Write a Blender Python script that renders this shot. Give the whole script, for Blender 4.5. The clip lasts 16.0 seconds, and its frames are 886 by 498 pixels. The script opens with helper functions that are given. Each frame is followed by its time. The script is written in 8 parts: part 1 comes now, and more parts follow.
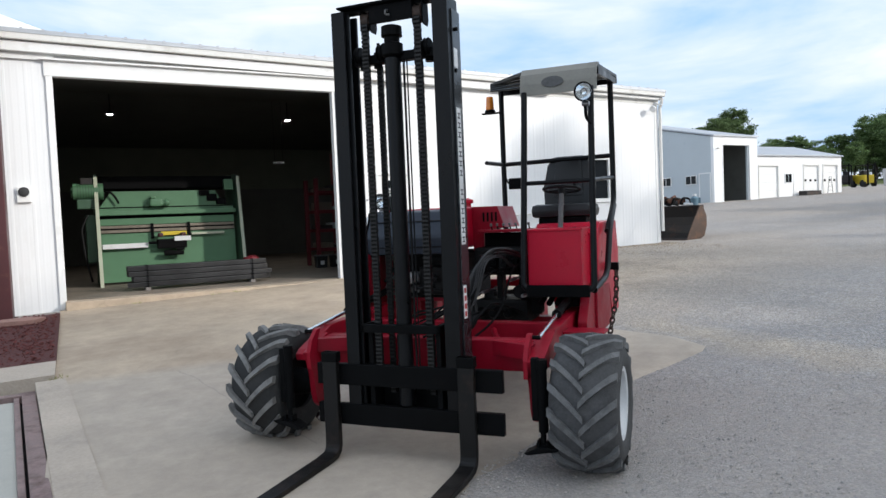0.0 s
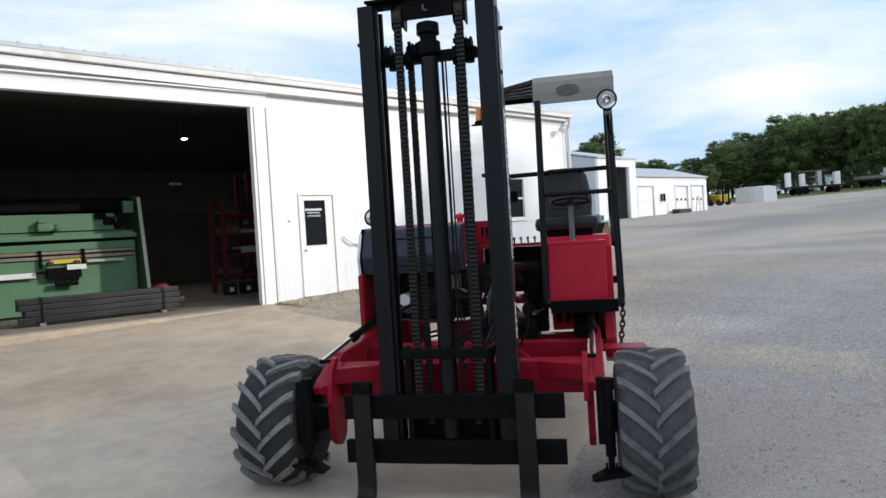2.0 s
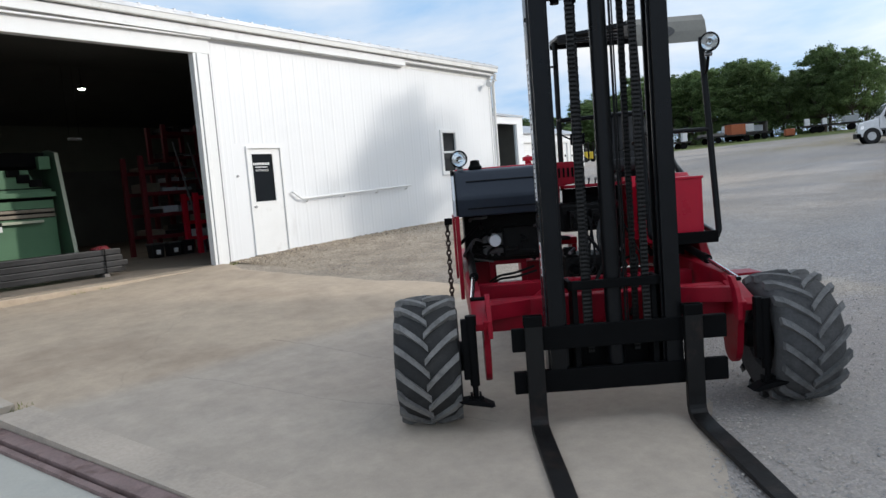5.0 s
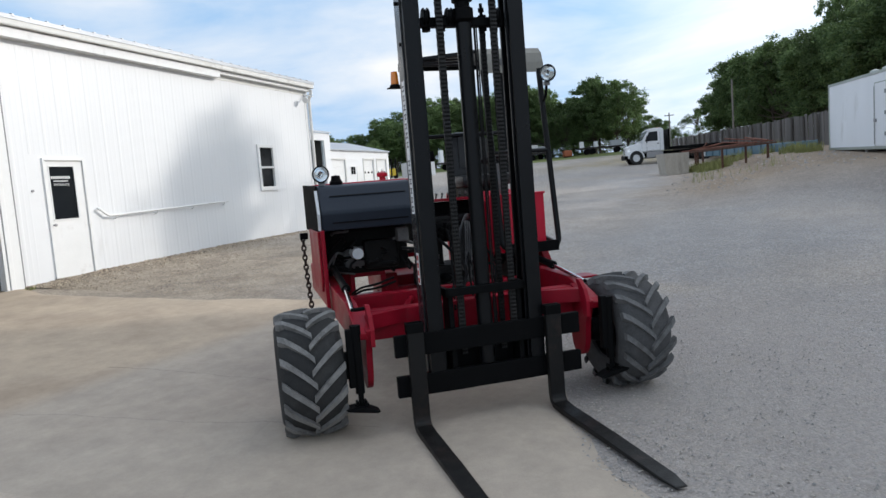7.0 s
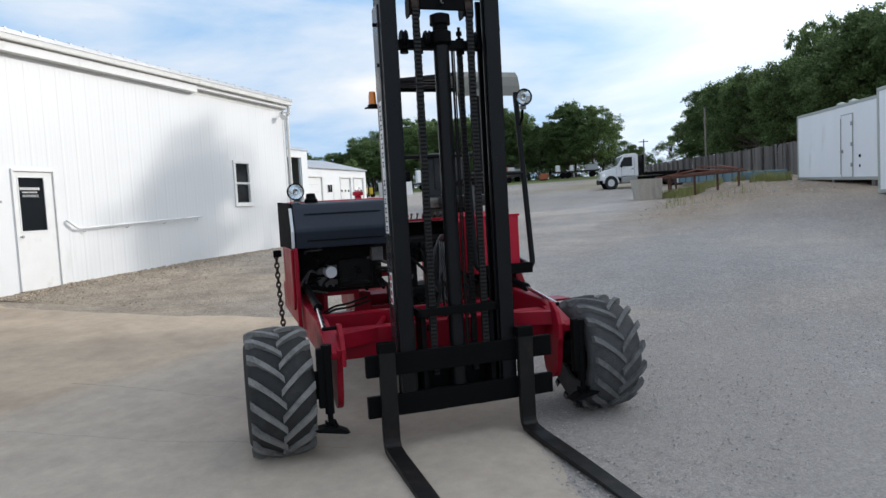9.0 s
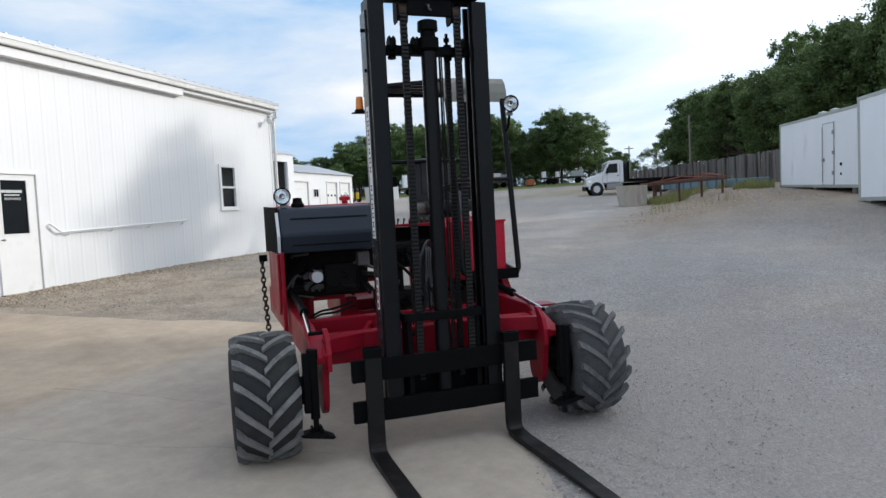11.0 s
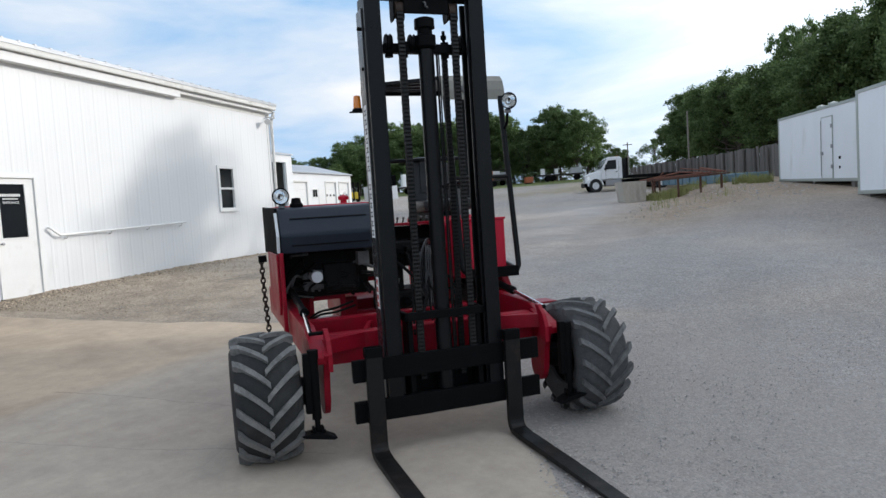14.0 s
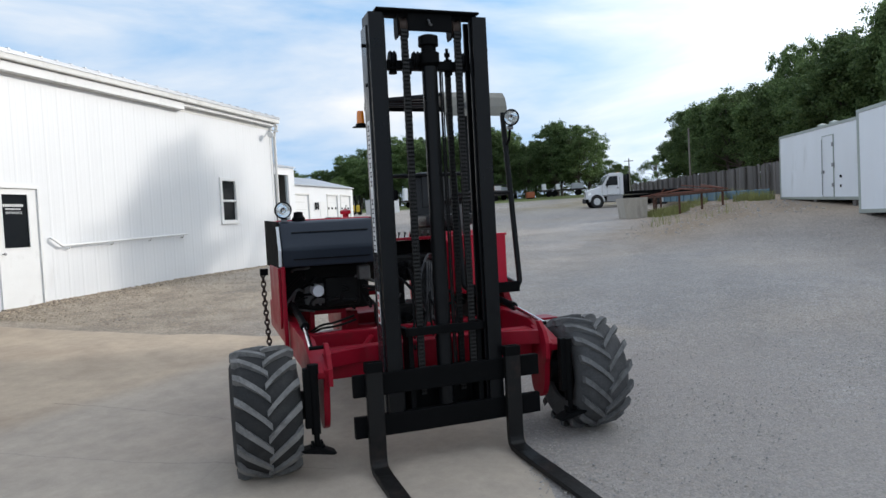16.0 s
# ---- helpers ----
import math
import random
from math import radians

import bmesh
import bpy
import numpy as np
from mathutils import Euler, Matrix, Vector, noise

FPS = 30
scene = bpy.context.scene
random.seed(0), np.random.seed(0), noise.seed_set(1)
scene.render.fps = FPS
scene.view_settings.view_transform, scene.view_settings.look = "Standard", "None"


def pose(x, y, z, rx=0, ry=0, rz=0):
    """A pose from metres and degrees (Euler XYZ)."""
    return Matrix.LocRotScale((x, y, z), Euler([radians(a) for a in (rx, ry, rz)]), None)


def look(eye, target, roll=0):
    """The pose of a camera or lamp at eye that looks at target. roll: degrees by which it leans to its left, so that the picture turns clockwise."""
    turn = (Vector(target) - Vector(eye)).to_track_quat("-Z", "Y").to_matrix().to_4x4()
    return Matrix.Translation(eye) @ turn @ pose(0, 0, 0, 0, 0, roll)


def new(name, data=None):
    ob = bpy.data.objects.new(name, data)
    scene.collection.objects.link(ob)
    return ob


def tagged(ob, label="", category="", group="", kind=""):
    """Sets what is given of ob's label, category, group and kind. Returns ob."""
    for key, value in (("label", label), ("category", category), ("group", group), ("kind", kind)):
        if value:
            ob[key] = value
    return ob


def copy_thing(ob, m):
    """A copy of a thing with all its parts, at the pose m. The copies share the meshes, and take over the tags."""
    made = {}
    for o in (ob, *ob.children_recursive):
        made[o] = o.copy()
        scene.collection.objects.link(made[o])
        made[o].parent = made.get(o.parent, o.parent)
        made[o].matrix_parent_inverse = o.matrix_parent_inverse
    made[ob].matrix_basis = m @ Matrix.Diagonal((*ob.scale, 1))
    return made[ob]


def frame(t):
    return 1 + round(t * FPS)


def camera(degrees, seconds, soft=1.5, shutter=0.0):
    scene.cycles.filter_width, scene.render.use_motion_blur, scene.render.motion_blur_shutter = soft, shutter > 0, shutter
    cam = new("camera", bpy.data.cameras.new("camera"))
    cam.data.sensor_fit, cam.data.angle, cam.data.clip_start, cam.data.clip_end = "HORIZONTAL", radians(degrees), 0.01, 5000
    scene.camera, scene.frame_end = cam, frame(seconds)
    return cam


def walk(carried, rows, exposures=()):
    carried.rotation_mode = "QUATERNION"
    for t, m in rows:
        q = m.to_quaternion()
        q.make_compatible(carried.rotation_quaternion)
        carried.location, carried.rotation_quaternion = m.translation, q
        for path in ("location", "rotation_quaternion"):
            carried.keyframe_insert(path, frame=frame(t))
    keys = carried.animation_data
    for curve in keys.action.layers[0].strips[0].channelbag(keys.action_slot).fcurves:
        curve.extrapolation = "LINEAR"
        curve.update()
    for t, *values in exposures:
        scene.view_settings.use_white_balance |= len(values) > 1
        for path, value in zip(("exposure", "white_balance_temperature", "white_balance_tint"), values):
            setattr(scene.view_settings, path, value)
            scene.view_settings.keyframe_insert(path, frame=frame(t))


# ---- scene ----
cam = camera(66.2, 16.0)
PATH = [
    (0, (-5.513, -13.067, 1.092), (-4.557, -11.312, 1.006), -2.4),
    (0.5, (-5.633, -12.849, 1.081), (-4.553, -11.168, 0.988), -2.2),
    (1, (-5.84, -12.689, 1.081), (-4.616, -11.115, 0.924), -4.0),
    (1.5, (-6.026, -12.477, 1.088), (-4.801, -10.9, 0.977), -2.9),
    (2, (-6.162, -12.2, 1.084), (-4.906, -10.644, 1.047), -3.5),
    (2.5, (-6.47, -12.01, 1.056), (-5.034, -10.618, 1.041), -3.3),
    (3, (-6.724, -11.807, 1.073), (-5.323, -10.382, 0.998), -3.7),
    (3.2, (-6.811, -11.686, 1.068), (-5.451, -10.221, 1.006), -3.7),
    (5.3, (-7.578, -10.862, 1.059), (-6.004, -9.641, 0.882), -3.8),
    (5.5, (-7.638, -10.816, 1.077), (-6.014, -9.658, 0.923), -2.9),
    (6, (-7.836, -10.662, 1.071), (-6.085, -9.726, 0.833), -3.3),
    (6.5, (-7.895, -10.618, 1.088), (-6.106, -9.754, 0.856), -3.9),
    (7, (-7.917, -10.615, 1.086), (-6.086, -9.832, 0.907), -4.5),
    (7.5, (-7.901, -10.601, 1.083), (-6.046, -9.87, 0.922), -2.8),
    (8, (-7.918, -10.616, 1.085), (-6.065, -9.879, 0.937), -2.7),
    (8.5, (-7.918, -10.636, 1.093), (-6.056, -9.916, 0.972), -3.4),
    (9, (-7.914, -10.628, 1.088), (-6.051, -9.913, 0.963), -3.2),
    (11.5, (-7.928, -10.63, 1.09), (-6.046, -9.961, 0.986), -3.0),
    (12, (-7.926, -10.622, 1.093), (-6.049, -9.937, 1.009), -3.5),
    (12.5, (-7.926, -10.631, 1.09), (-6.045, -9.961, 0.987), -3.3),
    (13, (-7.917, -10.627, 1.093), (-6.033, -9.966, 0.979), -3.5),
    (13.5, (-7.914, -10.625, 1.088), (-6.038, -9.944, 0.958), -3.3),
    (14, (-7.912, -10.624, 1.086), (-6.033, -9.948, 0.97), -3.6),
    (14.5, (-7.925, -10.632, 1.087), (-6.045, -9.954, 0.995), -3.1),
    (15, (-7.895, -10.625, 1.1), (-6.004, -9.98, 1.026), -3.5),
    (15.5, (-7.916, -10.628, 1.099), (-6.033, -9.955, 1.04), -3.3),
    (16, (-7.924, -10.625, 1.098), (-6.043, -9.948, 1.023), -3.0),
]
walk(cam, [(t, look(eye, target, roll)) for t, eye, target, roll in PATH], exposures=[(0.0, 0.98), (1.5, 0.98), (3.0, 0.78), (16.0, 0.78)])

# ---- world, sun, exposure ----
SUN_EL, SUN_HEAD = 21.0, -54.0   # degrees above the horizon; heading from +x, counter-clockwise
world = bpy.data.worlds.new("sky")
scene.world = world
world.use_nodes = True
wn, wl = world.node_tree.nodes, world.node_tree.links
wn.clear()
w_out = wn.new("ShaderNodeOutputWorld")
w_bg = wn.new("ShaderNodeBackground")
w_sky = wn.new("ShaderNodeTexSky")
w_sky.sky_type = "NISHITA"
w_sky.sun_disc = False
w_sky.sun_elevation = radians(SUN_EL)
w_sky.sun_rotation = radians(90 - SUN_HEAD)
w_sky.air_density, w_sky.dust_density, w_sky.ozone_density = 1.0, 1.2, 1.2
w_co = wn.new("ShaderNodeTexCoord")
w_map = wn.new("ShaderNodeMapping")
w_map.inputs["Scale"].default_value = (1.0, 1.0, 4.2)
w_map.inputs["Rotation"].default_value = (0.12, -0.1, 0.5)
w_n1 = wn.new("ShaderNodeTexNoise")
w_n1.inputs["Scale"].default_value, w_n1.inputs["Detail"].default_value = 2.1, 7.0
w_n1.inputs["Roughness"].default_value, w_n1.inputs["Distortion"].default_value = 0.55, 0.5
w_ramp = wn.new("ShaderNodeValToRGB")
w_ramp.color_ramp.elements[0].position, w_ramp.color_ramp.elements[1].position = 0.31, 0.68
w_mix = wn.new("ShaderNodeMixRGB")
w_mix.inputs["Color2"].default_value = (6.5, 6.6, 6.7, 1)
w_bg.inputs["Strength"].default_value = 0.088
wl.new(w_co.outputs["Generated"], w_map.inputs["Vector"])
wl.new(w_map.outputs["Vector"], w_n1.inputs["Vector"])
wl.new(w_n1.outputs["Fac"], w_ramp.inputs["Fac"])
wl.new(w_ramp.outputs["Color"], w_mix.inputs["Fac"])
w_gain = wn.new("ShaderNodeVectorMath")
w_gain.operation = "MULTIPLY"
w_gain.inputs[1].default_value = (2.5, 2.6, 2.6)
wl.new(w_sky.outputs["Color"], w_gain.inputs[0])
w_cap = wn.new("ShaderNodeVectorMath")
w_cap.operation = "MINIMUM"
w_cap.inputs[1].default_value = (1.95, 3.7, 6.0)
wl.new(w_gain.outputs["Vector"], w_cap.inputs[0])
wl.new(w_cap.outputs["Vector"], w_mix.inputs["Color1"])
# thin haze, brighter towards the sun
w_dot = wn.new("ShaderNodeVectorMath")
w_dot.operation = "DOT_PRODUCT"
w_dot.inputs[1].default_value = (math.cos(radians(SUN_EL)) * math.cos(radians(SUN_HEAD)), math.cos(radians(SUN_EL)) * math.sin(radians(SUN_HEAD)), math.sin(radians(SUN_EL)))
wl.new(w_co.outputs["Generated"], w_dot.inputs[0])
w_pos = wn.new("ShaderNodeMath")
w_pos.operation = "MAXIMUM"
w_pos.inputs[1].default_value = 0.0
wl.new(w_dot.outputs["Value"], w_pos.inputs[0])
w_pow = wn.new("ShaderNodeMath")
w_pow.operation = "POWER"
w_pow.inputs[1].default_value = 3.0
wl.new(w_pos.outputs[0], w_pow.inputs[0])
w_haze = wn.new("ShaderNodeVectorMath")
w_haze.operation = "SCALE"
w_haze.inputs[0].default_value = (9.0, 8.8, 8.3)
wl.new(w_pow.outputs[0], w_haze.inputs["Scale"])
w_sum = wn.new("ShaderNodeVectorMath")
w_sum.operation = "ADD"
wl.new(w_mix.outputs["Color"], w_sum.inputs[0])
wl.new(w_haze.outputs["Vector"], w_sum.inputs[1])
wl.new(w_sum.outputs["Vector"], w_bg.inputs["Color"])
wl.new(w_bg.outputs["Background"], w_out.inputs["Surface"])

sun = new("sun", bpy.data.lights.new("sun", "SUN"))
sun.data.energy, sun.data.angle, sun.data.color = 1.24, radians(0.8), (1.0, 0.95, 0.89)
_s = Vector((math.cos(radians(SUN_EL)) * math.cos(radians(SUN_HEAD)), math.cos(radians(SUN_EL)) * math.sin(radians(SUN_HEAD)), math.sin(radians(SUN_EL))))
sun.matrix_world = look(_s * 100, (0, 0, 0))


# ---- materials ----
def mat(name, color, rough=0.6, metal=0.0, vary=0.15, scale=6.0, bump=0.0, bscale=60.0, dirt=None, dirt_amt=0.0, dscale=2.0, coat=0.0, spread=0.0, stretch=(1, 1, 1), spec=0.5):
    """A surface with two scales of tone, optional dirt patches and fine relief, at world size."""
    m = bpy.data.materials.new(name)
    m.use_nodes = True
    n, l = m.node_tree.nodes, m.node_tree.links
    bs = n["Principled BSDF"]
    bs.inputs["Metallic"].default_value = metal
    bs.inputs["Coat Weight"].default_value = coat
    bs.inputs["Specular IOR Level"].default_value = spec
    co = n.new("ShaderNodeTexCoord")
    mp = n.new("ShaderNodeMapping")
    mp.inputs["Scale"].default_value = stretch
    l.new(co.outputs["Object"], mp.inputs["Vector"])
    big = n.new("ShaderNodeTexNoise")
    big.inputs["Scale"].default_value, big.inputs["Detail"].default_value, big.inputs["Roughness"].default_value = scale, 6.0, 0.6
    l.new(mp.outputs["Vector"], big.inputs["Vector"])
    fine = n.new("ShaderNodeTexNoise")
    fine.inputs["Scale"].default_value, fine.inputs["Detail"].default_value = bscale, 3.0
    l.new(mp.outputs["Vector"], fine.inputs["Vector"])
    add = n.new("ShaderNodeMath")
    add.operation = "ADD"
    l.new(big.outputs["Fac"], add.inputs[0])
    half = n.new("ShaderNodeMath")
    half.operation = "MULTIPLY"
    half.inputs[1].default_value = 0.5
    l.new(fine.outputs["Fac"], half.inputs[0])
    l.new(half.outputs[0], add.inputs[1])
    rmp = n.new("ShaderNodeMapRange")
    rmp.inputs["From Min"].default_value, rmp.inputs["From Max"].default_value = 0.45, 1.05
    rmp.inputs["To Min"].default_value, rmp.inputs["To Max"].default_value = 1 - vary, 1 + vary
    l.new(add.outputs[0], rmp.inputs["Value"])
    last = rmp.outputs[0]
    if spread:
        inf = n.new("ShaderNodeObjectInfo")
        sp = n.new("ShaderNodeMapRange")
        sp.inputs["To Min"].default_value, sp.inputs["To Max"].default_value = 1 - spread, 1 + spread
        l.new(inf.outputs["Random"], sp.inputs["Value"])
        mu = n.new("ShaderNodeMath")
        mu.operation = "MULTIPLY"
        l.new(last, mu.inputs[0])
        l.new(sp.outputs[0], mu.inputs[1])
        last = mu.outputs[0]
    mul = n.new("ShaderNodeVectorMath")
    mul.operation = "SCALE"
    mul.inputs[0].default_value = color
    l.new(last, mul.inputs["Scale"])
    out = mul.outputs["Vector"]
    if dirt:
        dn = n.new("ShaderNodeTexNoise")
        dn.inputs["Scale"].default_value, dn.inputs["Detail"].default_value, dn.inputs["Roughness"].default_value = dscale, 8.0, 0.65
        l.new(mp.outputs["Vector"], dn.inputs["Vector"])
        dr = n.new("ShaderNodeMapRange")
        dr.inputs["From Min"].default_value, dr.inputs["From Max"].default_value = 0.62 - 0.3 * dirt_amt, 0.78 - 0.2 * dirt_amt
        dr.inputs["To Max"].default_value = min(1.0, 0.35 + dirt_amt)
        l.new(dn.outputs["Fac"], dr.inputs["Value"])
        mx = n.new("ShaderNodeMixRGB")
        mx.inputs["Color2"].default_value = (*dirt, 1)
        l.new(dr.outputs[0], mx.inputs["Fac"])
        l.new(out, mx.inputs["Color1"])
        out = mx.outputs["Color"]
    l.new(out, bs.inputs["Base Color"])
    rr = n.new("ShaderNodeMapRange")
    rr.inputs["From Min"].default_value, rr.inputs["From Max"].default_value = 0.3, 0.7
    rr.inputs["To Min"].default_value, rr.inputs["To Max"].default_value = max(0.02, rough - 0.1), min(1.0, rough + 0.1)
    l.new(big.outputs["Fac"], rr.inputs["Value"])
    l.new(rr.outputs[0], bs.inputs["Roughness"])
    if bump:
        bp = n.new("ShaderNodeBump")
        bp.inputs["Strength"].default_value, bp.inputs["Distance"].default_value = min(1.0, bump), 0.01
        l.new(fine.outputs["Fac"], bp.inputs["Height"])
        l.new(bp.outputs["Normal"], bs.inputs["Normal"])
    return m


def glass_mat(name, color=(0.9, 0.95, 0.95), rough=0.02, ior=1.12):
    m = bpy.data.materials.new(name)
    m.use_nodes = True
    bs = m.node_tree.nodes["Principled BSDF"]
    bs.inputs["Base Color"].default_value = (*color, 1)
    bs.inputs["Roughness"].default_value = rough
    bs.inputs["Transmission Weight"].default_value = 1.0
    bs.inputs["IOR"].default_value = ior
    return m


def glow_mat(name, color, strength):
    m = bpy.data.materials.new(name)
    m.use_nodes = True
    bs = m.node_tree.nodes["Principled BSDF"]
    bs.inputs["Base Color"].default_value = (*color, 1)
    bs.inputs["Emission Color"].default_value = (*color, 1)
    bs.inputs["Emission Strength"].default_value = strength
    return m


RED = mat("red_paint", (0.27, 0.004, 0.017), 0.42, vary=0.2, scale=5, bump=0.06, bscale=90, dirt=(0.08, 0.02, 0.018), dirt_amt=0.18, dscale=4, spec=0.22)
REDBRIGHT = mat("red_box_paint", (0.50, 0.006, 0.030), 0.34, vary=0.1, scale=4, dirt=(0.2, 0.03, 0.03), dirt_amt=0.06, dscale=5, spec=0.3)
BLACK = mat("black_paint", (0.0045, 0.005, 0.0060), 0.36, vary=0.35, scale=5, bump=0.08, bscale=70, dirt=(0.010, 0.0095, 0.009), dirt_amt=0.15, dscale=3, spec=0.20)
BLACKSAT = mat("satin_black_steel", (0.0040, 0.0042, 0.0046), 0.52, vary=0.3, scale=7, bump=0.1, bscale=110, dirt=(0.014, 0.012, 0.011), dirt_amt=0.1, dscale=5, spec=0.06)
FORKST = mat("worn_fork_steel", (0.0055, 0.0052, 0.0052), 0.5, metal=0.1, vary=0.4, scale=9, bump=0.15, bscale=120, dirt=(0.040, 0.024, 0.018), dirt_amt=0.25, dscale=5, spec=0.3)
HOOD = mat("dark_blue_hood_paint", (0.018, 0.026, 0.040), 0.46, vary=0.15, scale=3, dirt=(0.05, 0.055, 0.06), dirt_amt=0.12, dscale=3, spec=0.35)
GREYTARP = mat("grey_canopy_plastic", (0.23, 0.22, 0.19), 0.5, vary=0.12, scale=4, dirt=(0.11, 0.1, 0.09), dirt_amt=0.2, dscale=5)
RUBBER = mat("tyre_rubber", (0.032, 0.032, 0.032), 0.85, vary=0.3, scale=9, bump=0.25, bscale=60, dirt=(0.06, 0.059, 0.058), dirt_amt=0.3, dscale=8, spec=0.25)
LUG = mat("dusty_tyre_lug", (0.19, 0.186, 0.18), 0.92, vary=0.3, scale=14, bump=0.3, bscale=110, dirt=(0.07, 0.069, 0.067), dirt_amt=0.4, dscale=11, spec=0.2)
RUBBERD = mat("dusty_tyre_rubber", (0.074, 0.074, 0.075), 0.9, vary=0.3, scale=9, bump=0.3, bscale=60, dirt=(0.035, 0.035, 0.035), dirt_amt=0.3, dscale=6, spec=0.2)
LUGD = mat("greyed_tyre_lug", (0.14, 0.14, 0.14), 0.92, vary=0.3, scale=12, bump=0.3, bscale=110, dirt=(0.075, 0.075, 0.075), dirt_amt=0.45, dscale=9, spec=0.2)
WHITEPAINT = mat("white_rim_paint", (0.62, 0.63, 0.64), 0.45, vary=0.08, dirt=(0.3, 0.28, 0.26), dirt_amt=0.15, dscale=8)
CHROME = mat("chrome_rod", (0.75, 0.76, 0.78), 0.16, metal=1.0, vary=0.05)
STEEL = mat("bare_steel", (0.32, 0.32, 0.33), 0.4, metal=0.8, vary=0.2, scale=20)
CHAINM = mat("oily_chain_steel", (0.007, 0.0067, 0.0064), 0.55, vary=0.5, scale=40, spec=0.15)
# paler chain colour, a painted glint on the link ends
CHAINGLINT = mat("chain_glint_bars", (0.017, 0.0165, 0.016), 0.5, vary=0.5, scale=30, spec=0.3)
RUSTCH = mat("rusty_chain", (0.05, 0.032, 0.024), 0.7, metal=0.3, vary=0.4, scale=40)
SEATV = mat("black_vinyl", (0.009, 0.009, 0.010), 0.42, vary=0.2, scale=8, bump=0.2, bscale=120)
ENGINE = mat("engine_block", (0.006, 0.006, 0.006), 0.65, spec=0.2, vary=0.5, scale=18, bump=0.4, bscale=50)
ENGGREY = mat("grey_casting", (0.12, 0.12, 0.12), 0.6, metal=0.2, vary=0.35, scale=16, bump=0.3, bscale=60)
HOSE = mat("hose_rubber", (0.008, 0.008, 0.0085), 0.55, vary=0.2, spec=0.18)
HOSEGREY = mat("grey_hose", (0.045, 0.045, 0.047), 0.55, vary=0.2, spec=0.2)
WHITEPL = mat("white_plastic", (0.7, 0.72, 0.74), 0.4, vary=0.05)
LABELW = mat("white_label", (0.72, 0.72, 0.72), 0.5, vary=0.05, dirt=(0.35, 0.34, 0.33), dirt_amt=0.1, dscale=20)
LABELB = mat("label_print", (0.03, 0.03, 0.04), 0.5, vary=0.05)
LABELR = mat("red_label_print", (0.4, 0.03, 0.03), 0.5, vary=0.05)
AMBER = mat("amber_lens", (0.75, 0.22, 0.02), 0.2, vary=0.05, coat=0.5)
LENS = glass_mat("headlight_glass")
REFL = mat("lamp_reflector", (0.85, 0.86, 0.88), 0.12, metal=1.0, vary=0.05)

CONCOLD = mat("weathered_concrete", (0.43, 0.365, 0.30), 0.92, vary=0.2, scale=1.5, bump=0.4, bscale=40, dirt=(0.16, 0.15, 0.13), dirt_amt=0.25, dscale=1.2)
CONCBLK = mat("precast_concrete", (0.42, 0.385, 0.33), 0.92, vary=0.2, scale=2, bump=0.4, bscale=30, dirt=(0.14, 0.13, 0.12), dirt_amt=0.3, dscale=1.5, stretch=(1, 1, 0.3))
SCALEDECK = mat("scale_deck", (0.41, 0.40, 0.355), 0.85, vary=0.1, scale=1.5, bump=0.2, bscale=60, dirt=(0.28, 0.28, 0.26), dirt_amt=0.2, dscale=1.0)
RIMSTEEL = mat("painted_rim_steel", (0.24, 0.17, 0.16), 0.6, metal=0.3, vary=0.3, scale=8, dirt=(0.07, 0.03, 0.02), dirt_amt=0.4, dscale=6)
MULCH = mat("red_mulch", (0.085, 0.024, 0.022), 0.95, vary=0.5, scale=30, bump=1.0, bscale=45, spread=0.3)
MULCHCHIP = mat("mulch_chip", (0.12, 0.032, 0.028), 0.95, vary=0.5, scale=12)
FLAG = mat("flagstone", (0.30, 0.17, 0.14), 0.9, vary=0.2, scale=8, bump=0.3)
MAROON = mat("maroon_steel", (0.06, 0.012, 0.014), 0.5, vary=0.2, scale=3, dirt=(0.16, 0.07, 0.04), dirt_amt=0.15, dscale=4)
SIDING = mat("white_metal_siding", (0.81, 0.815, 0.82), 0.42, vary=0.035, scale=1.2, dirt=(0.62, 0.61, 0.59), dirt_amt=0.08, dscale=1.5, stretch=(1, 1, 0.35))
# flat grey for the shade in the grooves of the door trim
GROOVESHADE = mat("groove_shade_grey", (0.24, 0.24, 0.25), 0.7, vary=0.15, scale=4)
TRIMW = mat("white_trim", (0.80, 0.80, 0.79), 0.5, vary=0.05, scale=3, dirt=(0.55, 0.53, 0.5), dirt_amt=0.15, dscale=3)
GUTTER = mat("weathered_gutter", (0.72, 0.71, 0.68), 0.55, vary=0.08, scale=2, dirt=(0.38, 0.36, 0.32), dirt_amt=0.25, dscale=2, stretch=(1, 1, 0.5))
ROOFM = mat("galvanised_roofing", (0.42, 0.44, 0.47), 0.5, metal=0.4, vary=0.12, scale=1.5, dirt=(0.3, 0.29, 0.28), dirt_amt=0.2, dscale=1)
# siding away from the sun: its shade is put into a darker blue colour
SHADESIDE = mat("shade_blue_siding", (0.47, 0.52, 0.55), 0.5, vary=0.05, scale=1, dirt=(0.3, 0.36, 0.42), dirt_amt=0.1)
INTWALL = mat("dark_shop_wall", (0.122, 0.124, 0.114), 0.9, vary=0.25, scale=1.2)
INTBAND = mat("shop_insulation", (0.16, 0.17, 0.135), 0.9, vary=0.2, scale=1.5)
SHOPFLOOR = mat("oily_shop_floor", (0.22, 0.182, 0.142), 0.75, vary=0.25, scale=1.0, bump=0.1, dirt=(0.07, 0.065, 0.055), dirt_amt=0.4, dscale=0.9)
